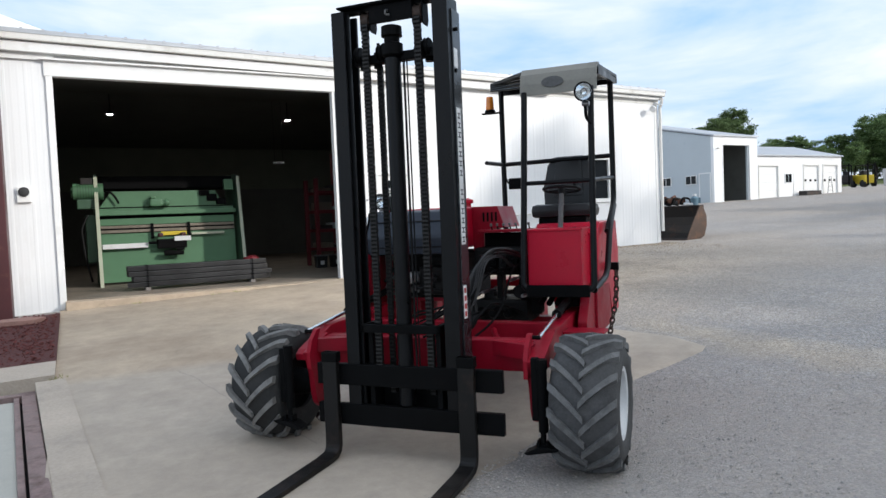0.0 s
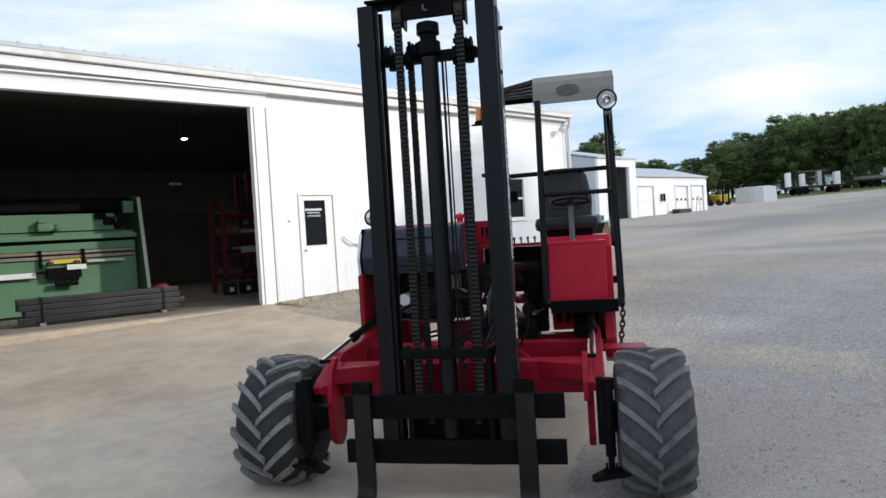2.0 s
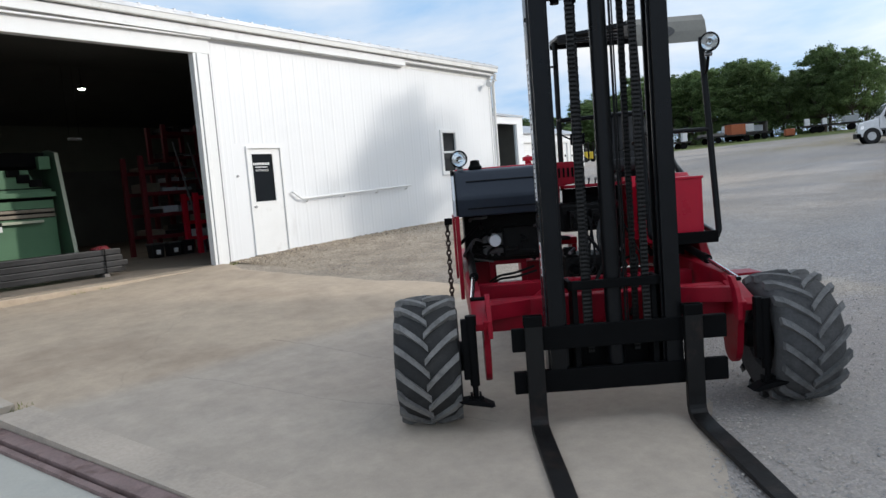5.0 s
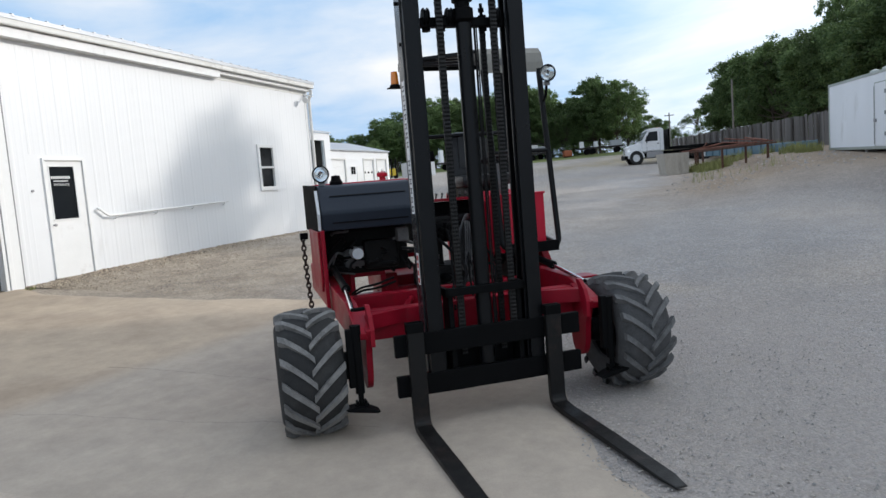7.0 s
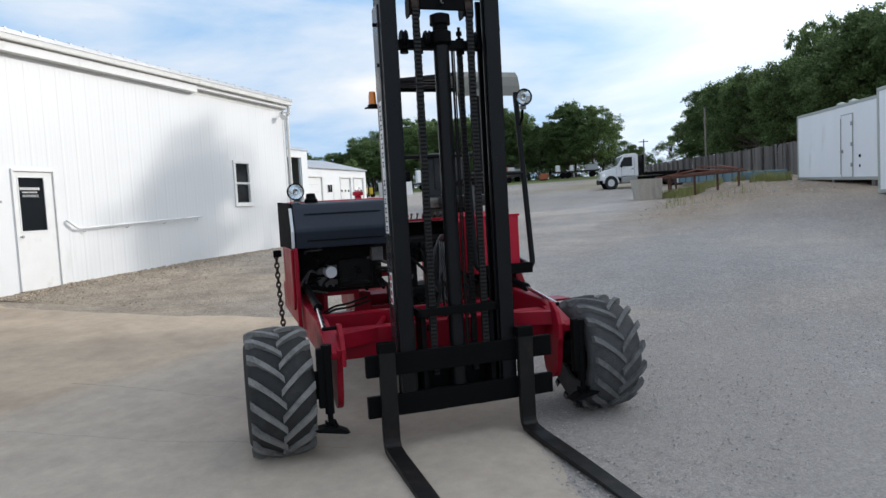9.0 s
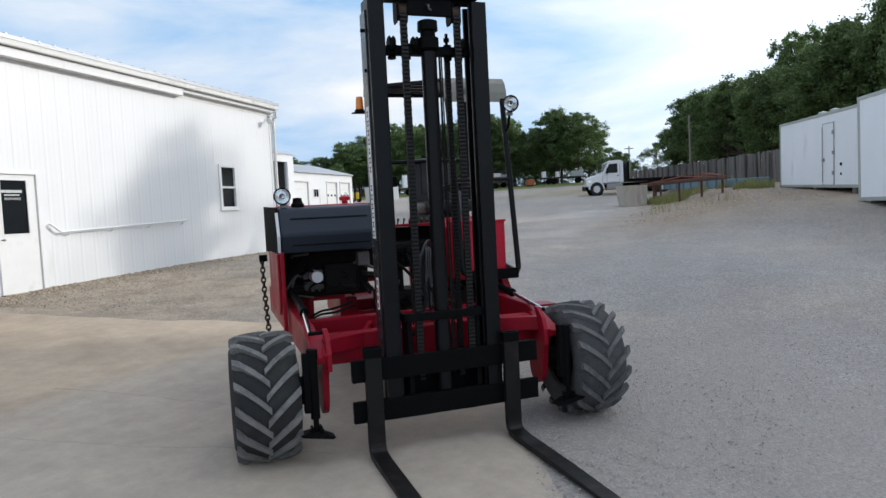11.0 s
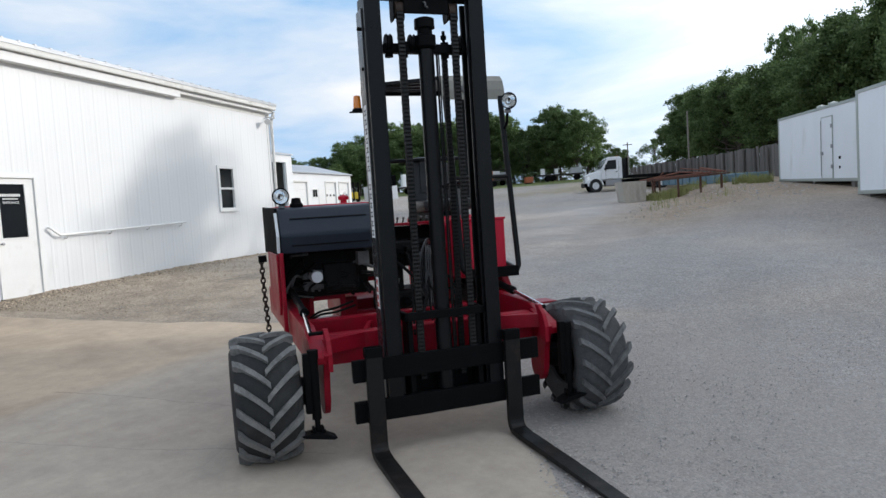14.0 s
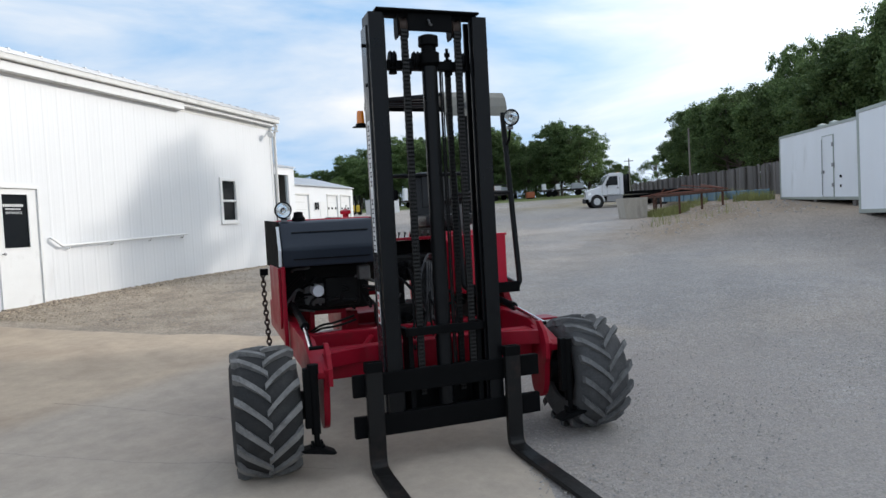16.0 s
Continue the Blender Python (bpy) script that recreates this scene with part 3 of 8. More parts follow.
# concrete apron in front of the shop, its south rim lost under gravel
def apron_material():
    m = mat("apron_concrete", (0.44, 0.352, 0.262), 0.92, vary=0.16, scale=0.8, bump=0.2, bscale=90, dirt=(0.335, 0.258, 0.188), dirt_amt=0.45, dscale=0.6)
    n, l = m.node_tree.nodes, m.node_tree.links
    bs = n["Principled BSDF"]
    src = bs.inputs["Base Color"].links[0].from_socket
    co = n.new("ShaderNodeTexCoord")
    # hairline cracks
    vo = n.new("ShaderNodeTexVoronoi")
    vo.feature = "DISTANCE_TO_EDGE"
    vo.inputs["Scale"].default_value = 0.21
    wob = n.new("ShaderNodeTexNoise")
    wob.inputs["Scale"].default_value, wob.inputs["Detail"].default_value = 1.6, 6.0
    l.new(co.outputs["Object"], wob.inputs["Vector"])
    ad = n.new("ShaderNodeMixRGB")
    ad.blend_type = "ADD"
    ad.inputs["Fac"].default_value = 0.6
    l.new(co.outputs["Object"], ad.inputs["Color1"])
    l.new(wob.outputs["Color"], ad.inputs["Color2"])
    l.new(ad.outputs["Color"], vo.inputs["Vector"])
    cr = n.new("ShaderNodeMapRange")
    cr.inputs["From Min"].default_value, cr.inputs["From Max"].default_value = 0.0, 0.0034
    cr.inputs["To Min"].default_value, cr.inputs["To Max"].default_value = 0.16, 0.0
    l.new(vo.outputs["Distance"], cr.inputs["Value"])
    mx = n.new("ShaderNodeMixRGB")
    mx.inputs["Color2"].default_value = (0.14, 0.12, 0.10, 1)
    l.new(cr.outputs[0], mx.inputs["Fac"])
    l.new(src, mx.inputs["Color1"])
    # two long cracks that run out from the shop
    px = n.new("ShaderNodeSeparateXYZ")
    l.new(co.outputs["Object"], px.inputs["Vector"])

    def calc(op, a, b, c=None):
        q = n.new("ShaderNodeMath")
        q.operation = op
        for i, v in enumerate((a, b, c)):
            if v is None:
                continue
            if isinstance(v, (int, float)):
                q.inputs[i].default_value = v
            else:
                l.new(v, q.inputs[i])
        return q.outputs[0]

    for at_x, slope, off, y_from, y_to in ((-3.78, -0.055, 3.0, -7.3, -5.3), (-5.75, -0.20, 7.0, -8.4, -5.6)):
        ws = n.new("ShaderNodeTexNoise")
        ws.noise_dimensions = "4D"
        ws.inputs["W"].default_value = off
        ws.inputs["Scale"].default_value, ws.inputs["Detail"].default_value, ws.inputs["Roughness"].default_value = 1.7, 8.0, 0.62
        l.new(co.outputs["Object"], ws.inputs["Vector"])
        line = calc("MULTIPLY_ADD", px.outputs["Y"], slope, at_x)
        gap = calc("ABSOLUTE", calc("SUBTRACT", calc("MULTIPLY_ADD", ws.outputs["Fac"], 0.30, calc("SUBTRACT", px.outputs["X"], line)), 0.15), 0.0)
        hair = n.new("ShaderNodeMapRange")
        hair.inputs["From Min"].default_value, hair.inputs["From Max"].default_value = 0.003, 0.010
        hair.inputs["To Min"].default_value, hair.inputs["To Max"].default_value = 0.62, 0.0
        l.new(gap, hair.inputs["Value"])
        span = calc("MULTIPLY", calc("GREATER_THAN", px.outputs["Y"], y_from), calc("LESS_THAN", px.outputs["Y"], y_to))
        cm = n.new("ShaderNodeMixRGB")
        cm.inputs["Color2"].default_value = (0.12, 0.10, 0.085, 1)
        l.new(calc("MULTIPLY", hair.outputs[0], span), cm.inputs["Fac"])
        l.new(mx.outputs["Color"], cm.inputs["Color1"])
        mx = cm
    # the southern pour is greyer
    ln = n.new("ShaderNodeMath")
    ln.operation = "MULTIPLY_ADD"
    ln.inputs[1].default_value = 0.1
    l.new(px.outputs["X"], ln.inputs[0])
    l.new(px.outputs["Y"], ln.inputs[2])
    lr = n.new("ShaderNodeMapRange")
    lr.inputs["From Min"].default_value, lr.inputs["From Max"].default_value = -6.12, -5.78
    lr.inputs["To Min"].default_value, lr.inputs["To Max"].default_value = 0.55, 0.0
    l.new(ln.outputs[0], lr.inputs["Value"])
    gy_ = n.new("ShaderNodeMixRGB")
    gy_.inputs["Color2"].default_value = (0.40, 0.36, 0.315, 1)
    l.new(lr.outputs[0], gy_.inputs["Fac"])
    l.new(mx.outputs["Color"], gy_.inputs["Color1"])
    mx = gy_
    # grit and stains, finer
    gr = n.new("ShaderNodeTexNoise")
    gr.inputs["Scale"].default_value, gr.inputs["Detail"].default_value, gr.inputs["Roughness"].default_value = 3.0, 10.0, 0.75
    l.new(co.outputs["Object"], gr.inputs["Vector"])
    gm = n.new("ShaderNodeMapRange")
    gm.inputs["From Min"].default_value, gm.inputs["From Max"].default_value = 0.3, 0.7
    gm.inputs["To Min"].default_value, gm.inputs["To Max"].default_value = 0.80, 1.13
    l.new(gr.outputs["Fac"], gm.inputs["Value"])
    sc = n.new("ShaderNodeVectorMath")
    sc.operation = "SCALE"
    l.new(mx.outputs["Color"], sc.inputs[0])
    l.new(gm.outputs[0], sc.inputs["Scale"])
    l.new(sc.outputs["Vector"], bs.inputs["Base Color"])
    return m


APRON = apron_material()
EDGE_Y = [-16, -12.5, -11.2, -10.5, -10.0, -9.3, -8.60, -8.28, -7.9, -7.0, -5.4, -3.3, -0.9, 0.2]
EDGE_X = [-6.4, -6.2, -5.95, -5.6, -4.9, -3.3, -1.35, 0.22, 0.27, 0.05, -0.5, -0.82, -0.9, -0.6]


def apron():
    """The slab, gridded, with a ragged east and south rim that dips under the stone."""
    bm = bmesh.new()
    ys = np.linspace(-13.5, -0.10, 120)
    rows = []
    for y in ys:
        e = float(np.interp(y, EDGE_Y, EDGE_X)) + 0.05 * noise.noise((0, y * 1.4, 3)) + 0.8
        w = -5.755
        row = []
        for k in range(45):
            x = w + (e - w) * k / 44
            inside = np.interp(y, EDGE_Y, EDGE_X) - x      # how far inside the rim
            south = float(smooth01((-8.75 - y) / 0.8))
            rag = (0.10 + 0.5 * south) * noise.noise((x * 1.1, y * 1.1, 0)) + (0.04 + 0.22 * south) * noise.noise((x * 4, y * 4, 2))
            off = 0.022 - 0.05 * float(smooth01((0.12 + rag - inside) / (0.35 + 1.1 * south)))
            row.append(bm.verts.new((x, y, float(ground_z(x, y)) + off)))
        rows.append(row)
    for a, b in zip(rows, rows[1:]):
        for i in range(44):
            bm.faces.new((a[i], a[i + 1], b[i + 1], b[i]))
    return part("apron", bm, APRON, smooth=True)


structure(apron(), "pale sun-stained concrete apron before the shop", "concrete slab")

# strip of older slab between the apron and the scale, with an open joint
def sheet(x0, x1, y0, y1, nx, ny, lift, thick, right=None, left=None):
    """A slab that lies on the slope of the yard."""
    b = bmesh.new()
    top = []
    for j in range(ny + 1):
        y = y0 + (y1 - y0) * j / ny
        xr = x1 if right is None else right(y)
        xl = x0 if left is None else left(y)
        top.append([b.verts.new((xl + (xr - xl) * i / nx, y, float(ground_z(xl + (xr - xl) * i / nx, y)) + lift)) for i in range(nx + 1)])
    faces = [b.faces.new((p[i], p[i + 1], q[i + 1], q[i])) for p, q in zip(top, top[1:]) for i in range(nx)]
    got = bmesh.ops.extrude_face_region(b, geom=faces)
    for v in got["geom"]:
        if isinstance(v, bmesh.types.BMVert):
            v.co.z -= thick
    return b


bm = sheet(-5.955, -5.745, -13.4, -5.2, 3, 24, 0.03, 0.2, lambda y: -5.645 + 0.0708 * (-5.28 - y), lambda y: -5.905 + 0.07 * (-5.37 - y))
structure(part("slab_strip", bm, CONCOLD), "worn strip of older concrete along the scale", "concrete slab")

# truck scale: deck and steel rim
scale = thing("truck_scale", pose(-7.26, -10.175, -0.56, 1.45, 0, 4.0), "flush truck scale with a grey deck and a steel rim", "truck scale", kind="structure")
part("deck", boxes((-1.65, 1.50, -6.0, 4.55, -0.2, -0.012), bevel=0.006), SCALEDECK, scale)
bm = bmesh.new()
box(bm, 1.50, 1.545, -6.0, 4.6, -0.2, 0.012, 0.004)
box(bm, 1.565, 1.68, -6.0, 4.72, -0.2, 0.03, 0.006)
box(bm, -1.65, 1.68, 4.60, 4.70, -0.2, 0.03, 0.006)
part("rim", bm, RIMSTEEL, scale, "rusty painted steel edge angle")
bm = bmesh.new()
box(bm, 1.68, 1.80, 3.45, 3.47, 0.012, 0.03, 0.004)
part("stop_lug", bm, RIMSTEEL, scale)
# black filler low in the rim gap, painted in for its shadow
bm = bmesh.new()
box(bm, 1.546, 1.564, -6.0, 4.6, -0.2, -0.05)
part("gap_shadow_channel", bm, BLACKSAT, scale, "black strip for the shadow in the gap beside the deck")

# mulch bed, its kerb and stones
bm = bmesh.new()
random.seed(4)
for i in range(1500):
    x, y = random.uniform(-7.6, -5.78), random.uniform(-4.35, -0.65)
    z = float(ground_z(x, y)) + 0.055 + random.uniform(-0.01, 0.02)
    b2 = bmesh.new()
    s = random.uniform(0.012, 0.034)
    bmesh.ops.create_cube(b2, size=1.0)
    bmesh.ops.scale(b2, vec=(s * 1.6, s * 0.6, s * 0.35), verts=b2.verts)
    join(bm, b2, Matrix.Translation((x, y, z)) @ Euler((random.uniform(-0.5, 0.5), random.uniform(-0.5, 0.5), random.uniform(0, 6))).to_matrix().to_4x4())
tagged(part("mulch_chips", bm, MULCHCHIP), "loose dark red bark mulch chips in the bed", "mulch", kind="stuff")
bm = sheet(-8.0, -5.745, -4.40, -0.64, 6, 10, 0.05, 0.3)
structure(part("mulch_bed", bm, MULCH), "bed of dark red bark mulch beside the shop corner", "mulch bed")
bm = sheet(-8.0, -5.745, -5.12, -4.41, 4, 3, 0.06, 0.3)
structure(part("kerb", bm, CONCOLD), "low concrete kerb round the mulch bed", "kerb")
stone = thing("flagstone", pose(-6.25, -1.25, float(ground_z(-6.25, -1.25)) + 0.045), "pinkish flat flagstone lying on the mulch", "stone")
bm = bmesh.new()
prism(bm, [(-0.32, -0.2), (0.2, -0.24), (0.33, 0.05), (0.12, 0.24), (-0.25, 0.18)], "z", 0, 0.07, bevel=0.012)
part("slab", bm, FLAG, stone)
col = thing("column", pose(-6.57, -0.62, -0.3), "tall dark maroon steel column beside the shop corner", "column")
bm = bmesh.new()
box(bm, -0.2, 0.2, -0.2, 0.2, 0, 7.0, 0.012)
part("shaft", bm, MAROON, col)
bm = bmesh.new()
box(bm, -0.27, 0.27, -0.27, 0.27, -0.05, 0.05, 0.01)
part("base_plate", bm, MAROON, col)

# ---- the shop ----
WX0, WX1, OX0, OX1, OZ = -6.40, 8.18, -5.645, -0.80, 3.735
EAVE = 4.12
bm = bmesh.new()
T = 0.10
for x0, x1, z0, z1 in [(WX0, OX0, -0.6, EAVE), (OX0, OX1, OZ, EAVE), (OX1, 0.118, -0.4, EAVE), (0.118, 0.878, 2.09, EAVE), (0.878, 5.87, -0.4, EAVE), (5.87, 6.455, -0.2, 1.43), (5.87, 6.455, 2.45, EAVE), (6.455, WX1, -0.2, EAVE)]:
    box(bm, x0, x1, 0.0, T, z0, z1)
wall_s = structure(part("wall_south", bm, SIDING), "white ribbed metal siding wall of the shop", "wall")
bm = bmesh.new()
box(bm, WX1 - T, WX1, T, 14, -0.2, EAVE)
prism(bm, [(-0.10, EAVE + 0.002), (7.1, 4.74), (14.2, EAVE + 0.002)], "x", WX1 - T, WX1)
structure(part("wall_east", bm, SIDING), "white metal siding end wall of the shop", "wall")
bm = bmesh.new()
box(bm, WX0, WX0 + T, T, 14, -0.6, EAVE)
prism(bm, [(-0.10, EAVE + 0.002), (7.1, 4.915), (14.2, EAVE + 0.002)], "x", WX0, WX0 + T)
structure(part("wall_west", bm, SIDING), "white metal siding end wall of the shop", "wall")
bm = bmesh.new()
box(bm, WX0, WX1, 14, 14 + T, -0.5, EAVE)
structure(part("wall_north", bm, SIDING), "back wall of the shop", "wall")
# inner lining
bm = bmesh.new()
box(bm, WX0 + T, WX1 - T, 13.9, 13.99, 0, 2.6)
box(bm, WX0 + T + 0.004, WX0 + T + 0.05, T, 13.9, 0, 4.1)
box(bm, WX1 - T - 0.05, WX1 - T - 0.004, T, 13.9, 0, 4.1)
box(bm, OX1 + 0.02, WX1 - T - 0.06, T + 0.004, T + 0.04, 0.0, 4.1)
structure(part("wall_lining", bm, INTWALL), "dark grey inner lining of the shop", "wall")
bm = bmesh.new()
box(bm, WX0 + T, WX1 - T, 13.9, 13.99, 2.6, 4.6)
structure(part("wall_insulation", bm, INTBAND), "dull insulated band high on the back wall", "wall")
bm = bmesh.new()
box(bm, WX0 + 0.02, WX1 - 0.02, 0.03, 13.9, -0.7, 0.0)
structure(part("floor", bm, SHOPFLOOR), "oil-darkened concrete floor of the shop", "floor")
bm = bmesh.new()
box(bm, OX0 - 0.02, OX1 + 0.10, -0.30, 0.028, -0.5, -0.008, 0.02)
structure(part("threshold", bm, APRON), "tan chipped concrete lip at the shop opening", "threshold")

# roof with ribs, fascia, gutter
bm = bmesh.new()
prism(bm, [(-0.23, 4.30), (7.1, 4.98), (14.6, 4.30), (14.6, 4.23), (7.1, 4.90), (-0.23, 4.23)], "x", WX0 - 0.15, WX1 + 0.06)
roof = structure(part("roof", bm, ROOFM), "low-pitched ribbed metal roof of the shop", "roof")
rib = bmesh.new()
prism(rib, [(-0.235, 4.275), (7.1, 4.965), (7.1, 4.995), (-0.235, 4.318)], "x", -0.02, 0.02)
rib0 = part("roof_rib", rib, ROOFM, roof)
rib0.location.x = WX0
for k in range(1, 48):
    o = new("roof_rib", rib0.data)
    o.parent = roof
    o.location.x = WX0 + k * 0.305
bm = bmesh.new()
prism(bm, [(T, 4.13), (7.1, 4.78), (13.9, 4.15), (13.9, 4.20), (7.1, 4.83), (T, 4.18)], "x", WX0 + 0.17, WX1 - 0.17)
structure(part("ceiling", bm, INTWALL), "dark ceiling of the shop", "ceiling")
bm = bmesh.new()
box(bm, WX0 - 0.12, WX1 + 0.05, -0.22, -0.10, 4.150, 4.285, 0.02)
box(bm, WX0 - 0.12, WX1 + 0.05, -0.105, 0.0, 4.135, 4.225)
box(bm, WX0 + 0.004, WX1 - 0.004, -0.008, 0.09, 3.96, 4.134)
gutter = structure(part("gutter", bm, GUTTER), "weathered white eave gutter", "gutter")
bm = bmesh.new()
box(bm, WX0 + 0.004, 4.55, -0.15, -0.009, 3.98, 4.134, 0.004)
box(bm, 4.552, WX1 - 0.004, -0.13, -0.009, 4.07, 4.134, 0.004)
frieze = structure(part("eave_trim", bm, TRIMW), "white board under the eave gutter", "trim")
frieze.matrix_world = pose(0, 0, 0.027, 0, 0.81, 0)
roof.matrix_world = pose(0, 0, 0.050, 0, 0.81, 0)
gutter.matrix_world = pose(0, 0, 0.027, 0, 0.81, 0)
bm = bmesh.new()
box(bm, WX0 - 0.02, OX0 + 0.04, -0.06, -0.002, 3.99, 4.12)
box(bm, OX0 - 0.12, OX1 + 0.32, -0.05, -0.002, OZ, 3.99, 0.006)
box(bm, OX0 - 0.16, OX1 + 0.34, -0.12, -0.052, 3.99, 4.02, 0.004)
structure(part("header_trim", bm, TRIMW), "white door track cover over the opening", "trim")
bm = bmesh.new()
box(bm, OX1, OX1 + 0.06, -0.045, -0.002, -0.03, OZ - 0.002, 0.004)
box(bm, OX1 + 0.062, OX1 + 0.14, -0.065, -0.002, -0.04, OZ - 0.002, 0.006)
box(bm, OX1 + 0.142, OX1 + 0.29, -0.05, -0.002, -0.04, OZ - 0.002, 0.006)
box(bm, OX0 - 0.10, OX0, -0.05, -0.002, -0.15, OZ - 0.002, 0.006)
structure(part("jamb_trim", bm, TRIMW), "white layered trim down the sides of the opening", "trim")
# no groove is cut: these grey strips paint the shadow between trim and siding
bm = bmesh.new()
box(bm, OX1 + 0.292, OX1 + 0.332, -0.022, -0.003, -0.03, 3.96, 0.004)
box(bm, OX1 + 0.053, OX1 + 0.0617, -0.048, -0.0455, -0.03, OZ - 0.01)
structure(part("joint_trim", bm, GROOVESHADE), "grey strips that paint the shaded grooves in the door trim", "trim")
bm = bmesh.new()
box(bm, WX1 - 0.10, WX1 + 0.015, -0.014, -0.002, 0.12, 4.12)
box(bm, WX1 + 0.002, WX1 + 0.015, -0.002, 0.12, 0.12, 4.12)
structure(part("corner_trim", bm, TRIMW), "white corner trim of the shop", "trim")
bm = bmesh.new()
tube(bm, bend([(WX1 + 0.02, -0.17, 4.02), (WX1 + 0.02, -0.15, 3.90), (WX1 + 0.05, -0.06, 3.8), (WX1 + 0.05, -0.06, 1.2), (WX1 + 0.05, -0.06, 0.55)], 0.06), 0.042, 10)
structure(part("downspout", bm, GUTTER, smooth=True), "white downspout at the shop corner", "downspout")

# siding ribs
def siding_rib(length):
    b = bmesh.new()
    for x0, w, h in ((0, 0.03, 0.0022), (0.1, 0.02, 0.0006), (0.2, 0.02, 0.0006)):
        prism(b, [(x0 - w, 0), (x0 - w * 0.5, -h), (x0 + w * 0.5, -h), (x0 + w, 0)], "z", 0, length)
    me = bpy.data.meshes.new("siding_rib")
    b.to_mesh(me)
    b.free()
    me.materials.append(SIDING)
    return me


ribs = {}
def put_rib(x, z0, z1):
    key = round(z1 - z0, 2)
    if key not in ribs:
        ribs[key] = siding_rib(key)
    o = new("siding_rib", ribs[key])
    o.parent = wall_s
    o.location = (x, -0.001, z0)


x = OX1 + 0.40
while x < WX1 - 0.2:
    top = 3.96 if x < 4.57 else 4.08
    base = float(ground_z(x, 0)) - 0.06
    if -0.16 < x < 0.96:
        put_rib(x, 2.17, top)
    elif 5.55 < x < 6.55:
        put_rib(x, 2.52, top)
        put_rib(x, base, 1.30)
    else:
        put_rib(x, base, top)
    x += 0.305
for x in (-6.34, -6.03):
    put_rib(x, -0.3, 3.98)

# man door
door = structure(empty("door_1", pose(0.088, 0, 0.03)), "white steel door with a half glass pane", "door")
bm = bmesh.new()
for r in ((0.002, 0.045, -0.03, 0.10, 0.0, 2.08), (0.775, 0.818, -0.03, 0.10, 0.0, 2.08), (0.045, 0.775, -0.03, 0.10, 2.035, 2.08)):
    box(bm, *r, bevel=0.004)
part("frame", bm, TRIMW, door)
bm = bmesh.new()
for r in ((0.048, 0.118, 0.0, 0.045, 0.03, 2.03), (0.600, 0.772, 0.0, 0.045, 0.0, 2.03), (0.118, 0.600, 0.0, 0.045, 0.0, 1.025), (0.118, 0.600, 0.0, 0.045, 1.94, 2.03)):
    box(bm, *r)
leaf = part("leaf", bm, TRIMW, door)
bm = bmesh.new()
for r in ((0.106, 0.126, -0.008, -0.001, 1.014, 1.952), (0.594, 0.614, -0.008, -0.001, 1.014, 1.952), (0.126, 0.594, -0.008, -0.001, 1.014, 1.034), (0.126, 0.594, -0.008, -0.001, 1.932, 1.952)):
    box(bm, *r, bevel=0.003)
part("glazing_bead", bm, TRIMW, leaf)
part("pane", boxes((0.119, 0.599, 0.018, 0.026, 1.026, 1.939)), PANEDARK, leaf, "dark door glass with white lettering")
bm = bmesh.new()
cyl(bm, (0.085, -0.05, 0.94), (0.085, 0.0, 0.94), 0.012)
lathe(bm, [(-0.075, 0.0), (-0.072, 0.02), (-0.055, 0.027), (-0.04, 0.02), (-0.035, 0.012)], "y", 16, (0.085, 0, 0.94))
part("knob", bm, STEEL, leaf, smooth=True)
part("sill", boxes((-0.01, 0.83, -0.10, 0.04, -0.03, 0.030), bevel=0.004), DIE, door)
# lettering on the door glass: a word that can be read, and bars for what cannot
def text_mesh(body, size, m, material, parent, name="lettering", thick=0.002):
    cu = bpy.data.curves.new(name, "FONT")
    cu.body, cu.size, cu.align_x, cu.align_y, cu.extrude = body, size, "CENTER", "CENTER", thick
    tmp = bpy.data.objects.new(name, cu)
    scene.collection.objects.link(tmp)
    me = bpy.data.meshes.new_from_object(tmp.evaluated_get(bpy.context.evaluated_depsgraph_get()))
    bpy.data.objects.remove(tmp)
    me.materials.clear()
    me.materials.append(material)
    ob = new(name, me)
    ob.parent = parent
    ob.matrix_local = m
    return ob


bm = bmesh.new()
random.seed(8)
x = 0.155
while x < 0.52:
    w = random.choice((0.028, 0.034, 0.022))
    box(bm, x, x + w, 0.014, 0.017, 1.725, 1.77)
    x += w + 0.009
x = 0.20
while x < 0.47:
    w = random.choice((0.016, 0.02, 0.024))
    box(bm, x, x + w, 0.014, 0.017, 1.675, 1.698)
    x += w + 0.008
part("printed_bar", bm, LABELW, leaf)
text_mesh("ENTRANCE", 0.058, pose(0.345, 0.012, 1.622, 90, 0, 0), LABELW, leaf)
bm = bmesh.new()
cyl(bm, (-0.13, -0.02, 1.56), (-0.13, 0, 1.56), 0.022, 14)
structure(part("doorbell", bm, STEEL), "small round bell push beside the door", "doorbell")

# window
win = structure(empty("window_1", pose(0, 0, 0)), "white two-sash window in the shop wall", "window")
bm = bmesh.new()
for r in ((5.825, 5.905, -0.035, 0.08, 1.385, 2.495), (6.42, 6.495, -0.035, 0.08, 1.385, 2.495), (5.905, 6.42, -0.035, 0.08, 2.42, 2.495), (5.905, 6.42, -0.035, 0.08, 1.385, 1.46), (5.905, 6.42, -0.02, 0.07, 1.91, 1.96)):
    box(bm, *r, bevel=0.005)
part("window_frame", bm, TRIMW, win)
part("pane", boxes((5.906, 6.419, 0.03, 0.036, 1.461, 1.909)), PANEDARK, win)
part("pane", boxes((5.906, 6.419, 0.02, 0.026, 1.961, 2.419)), PANEDARK, win)
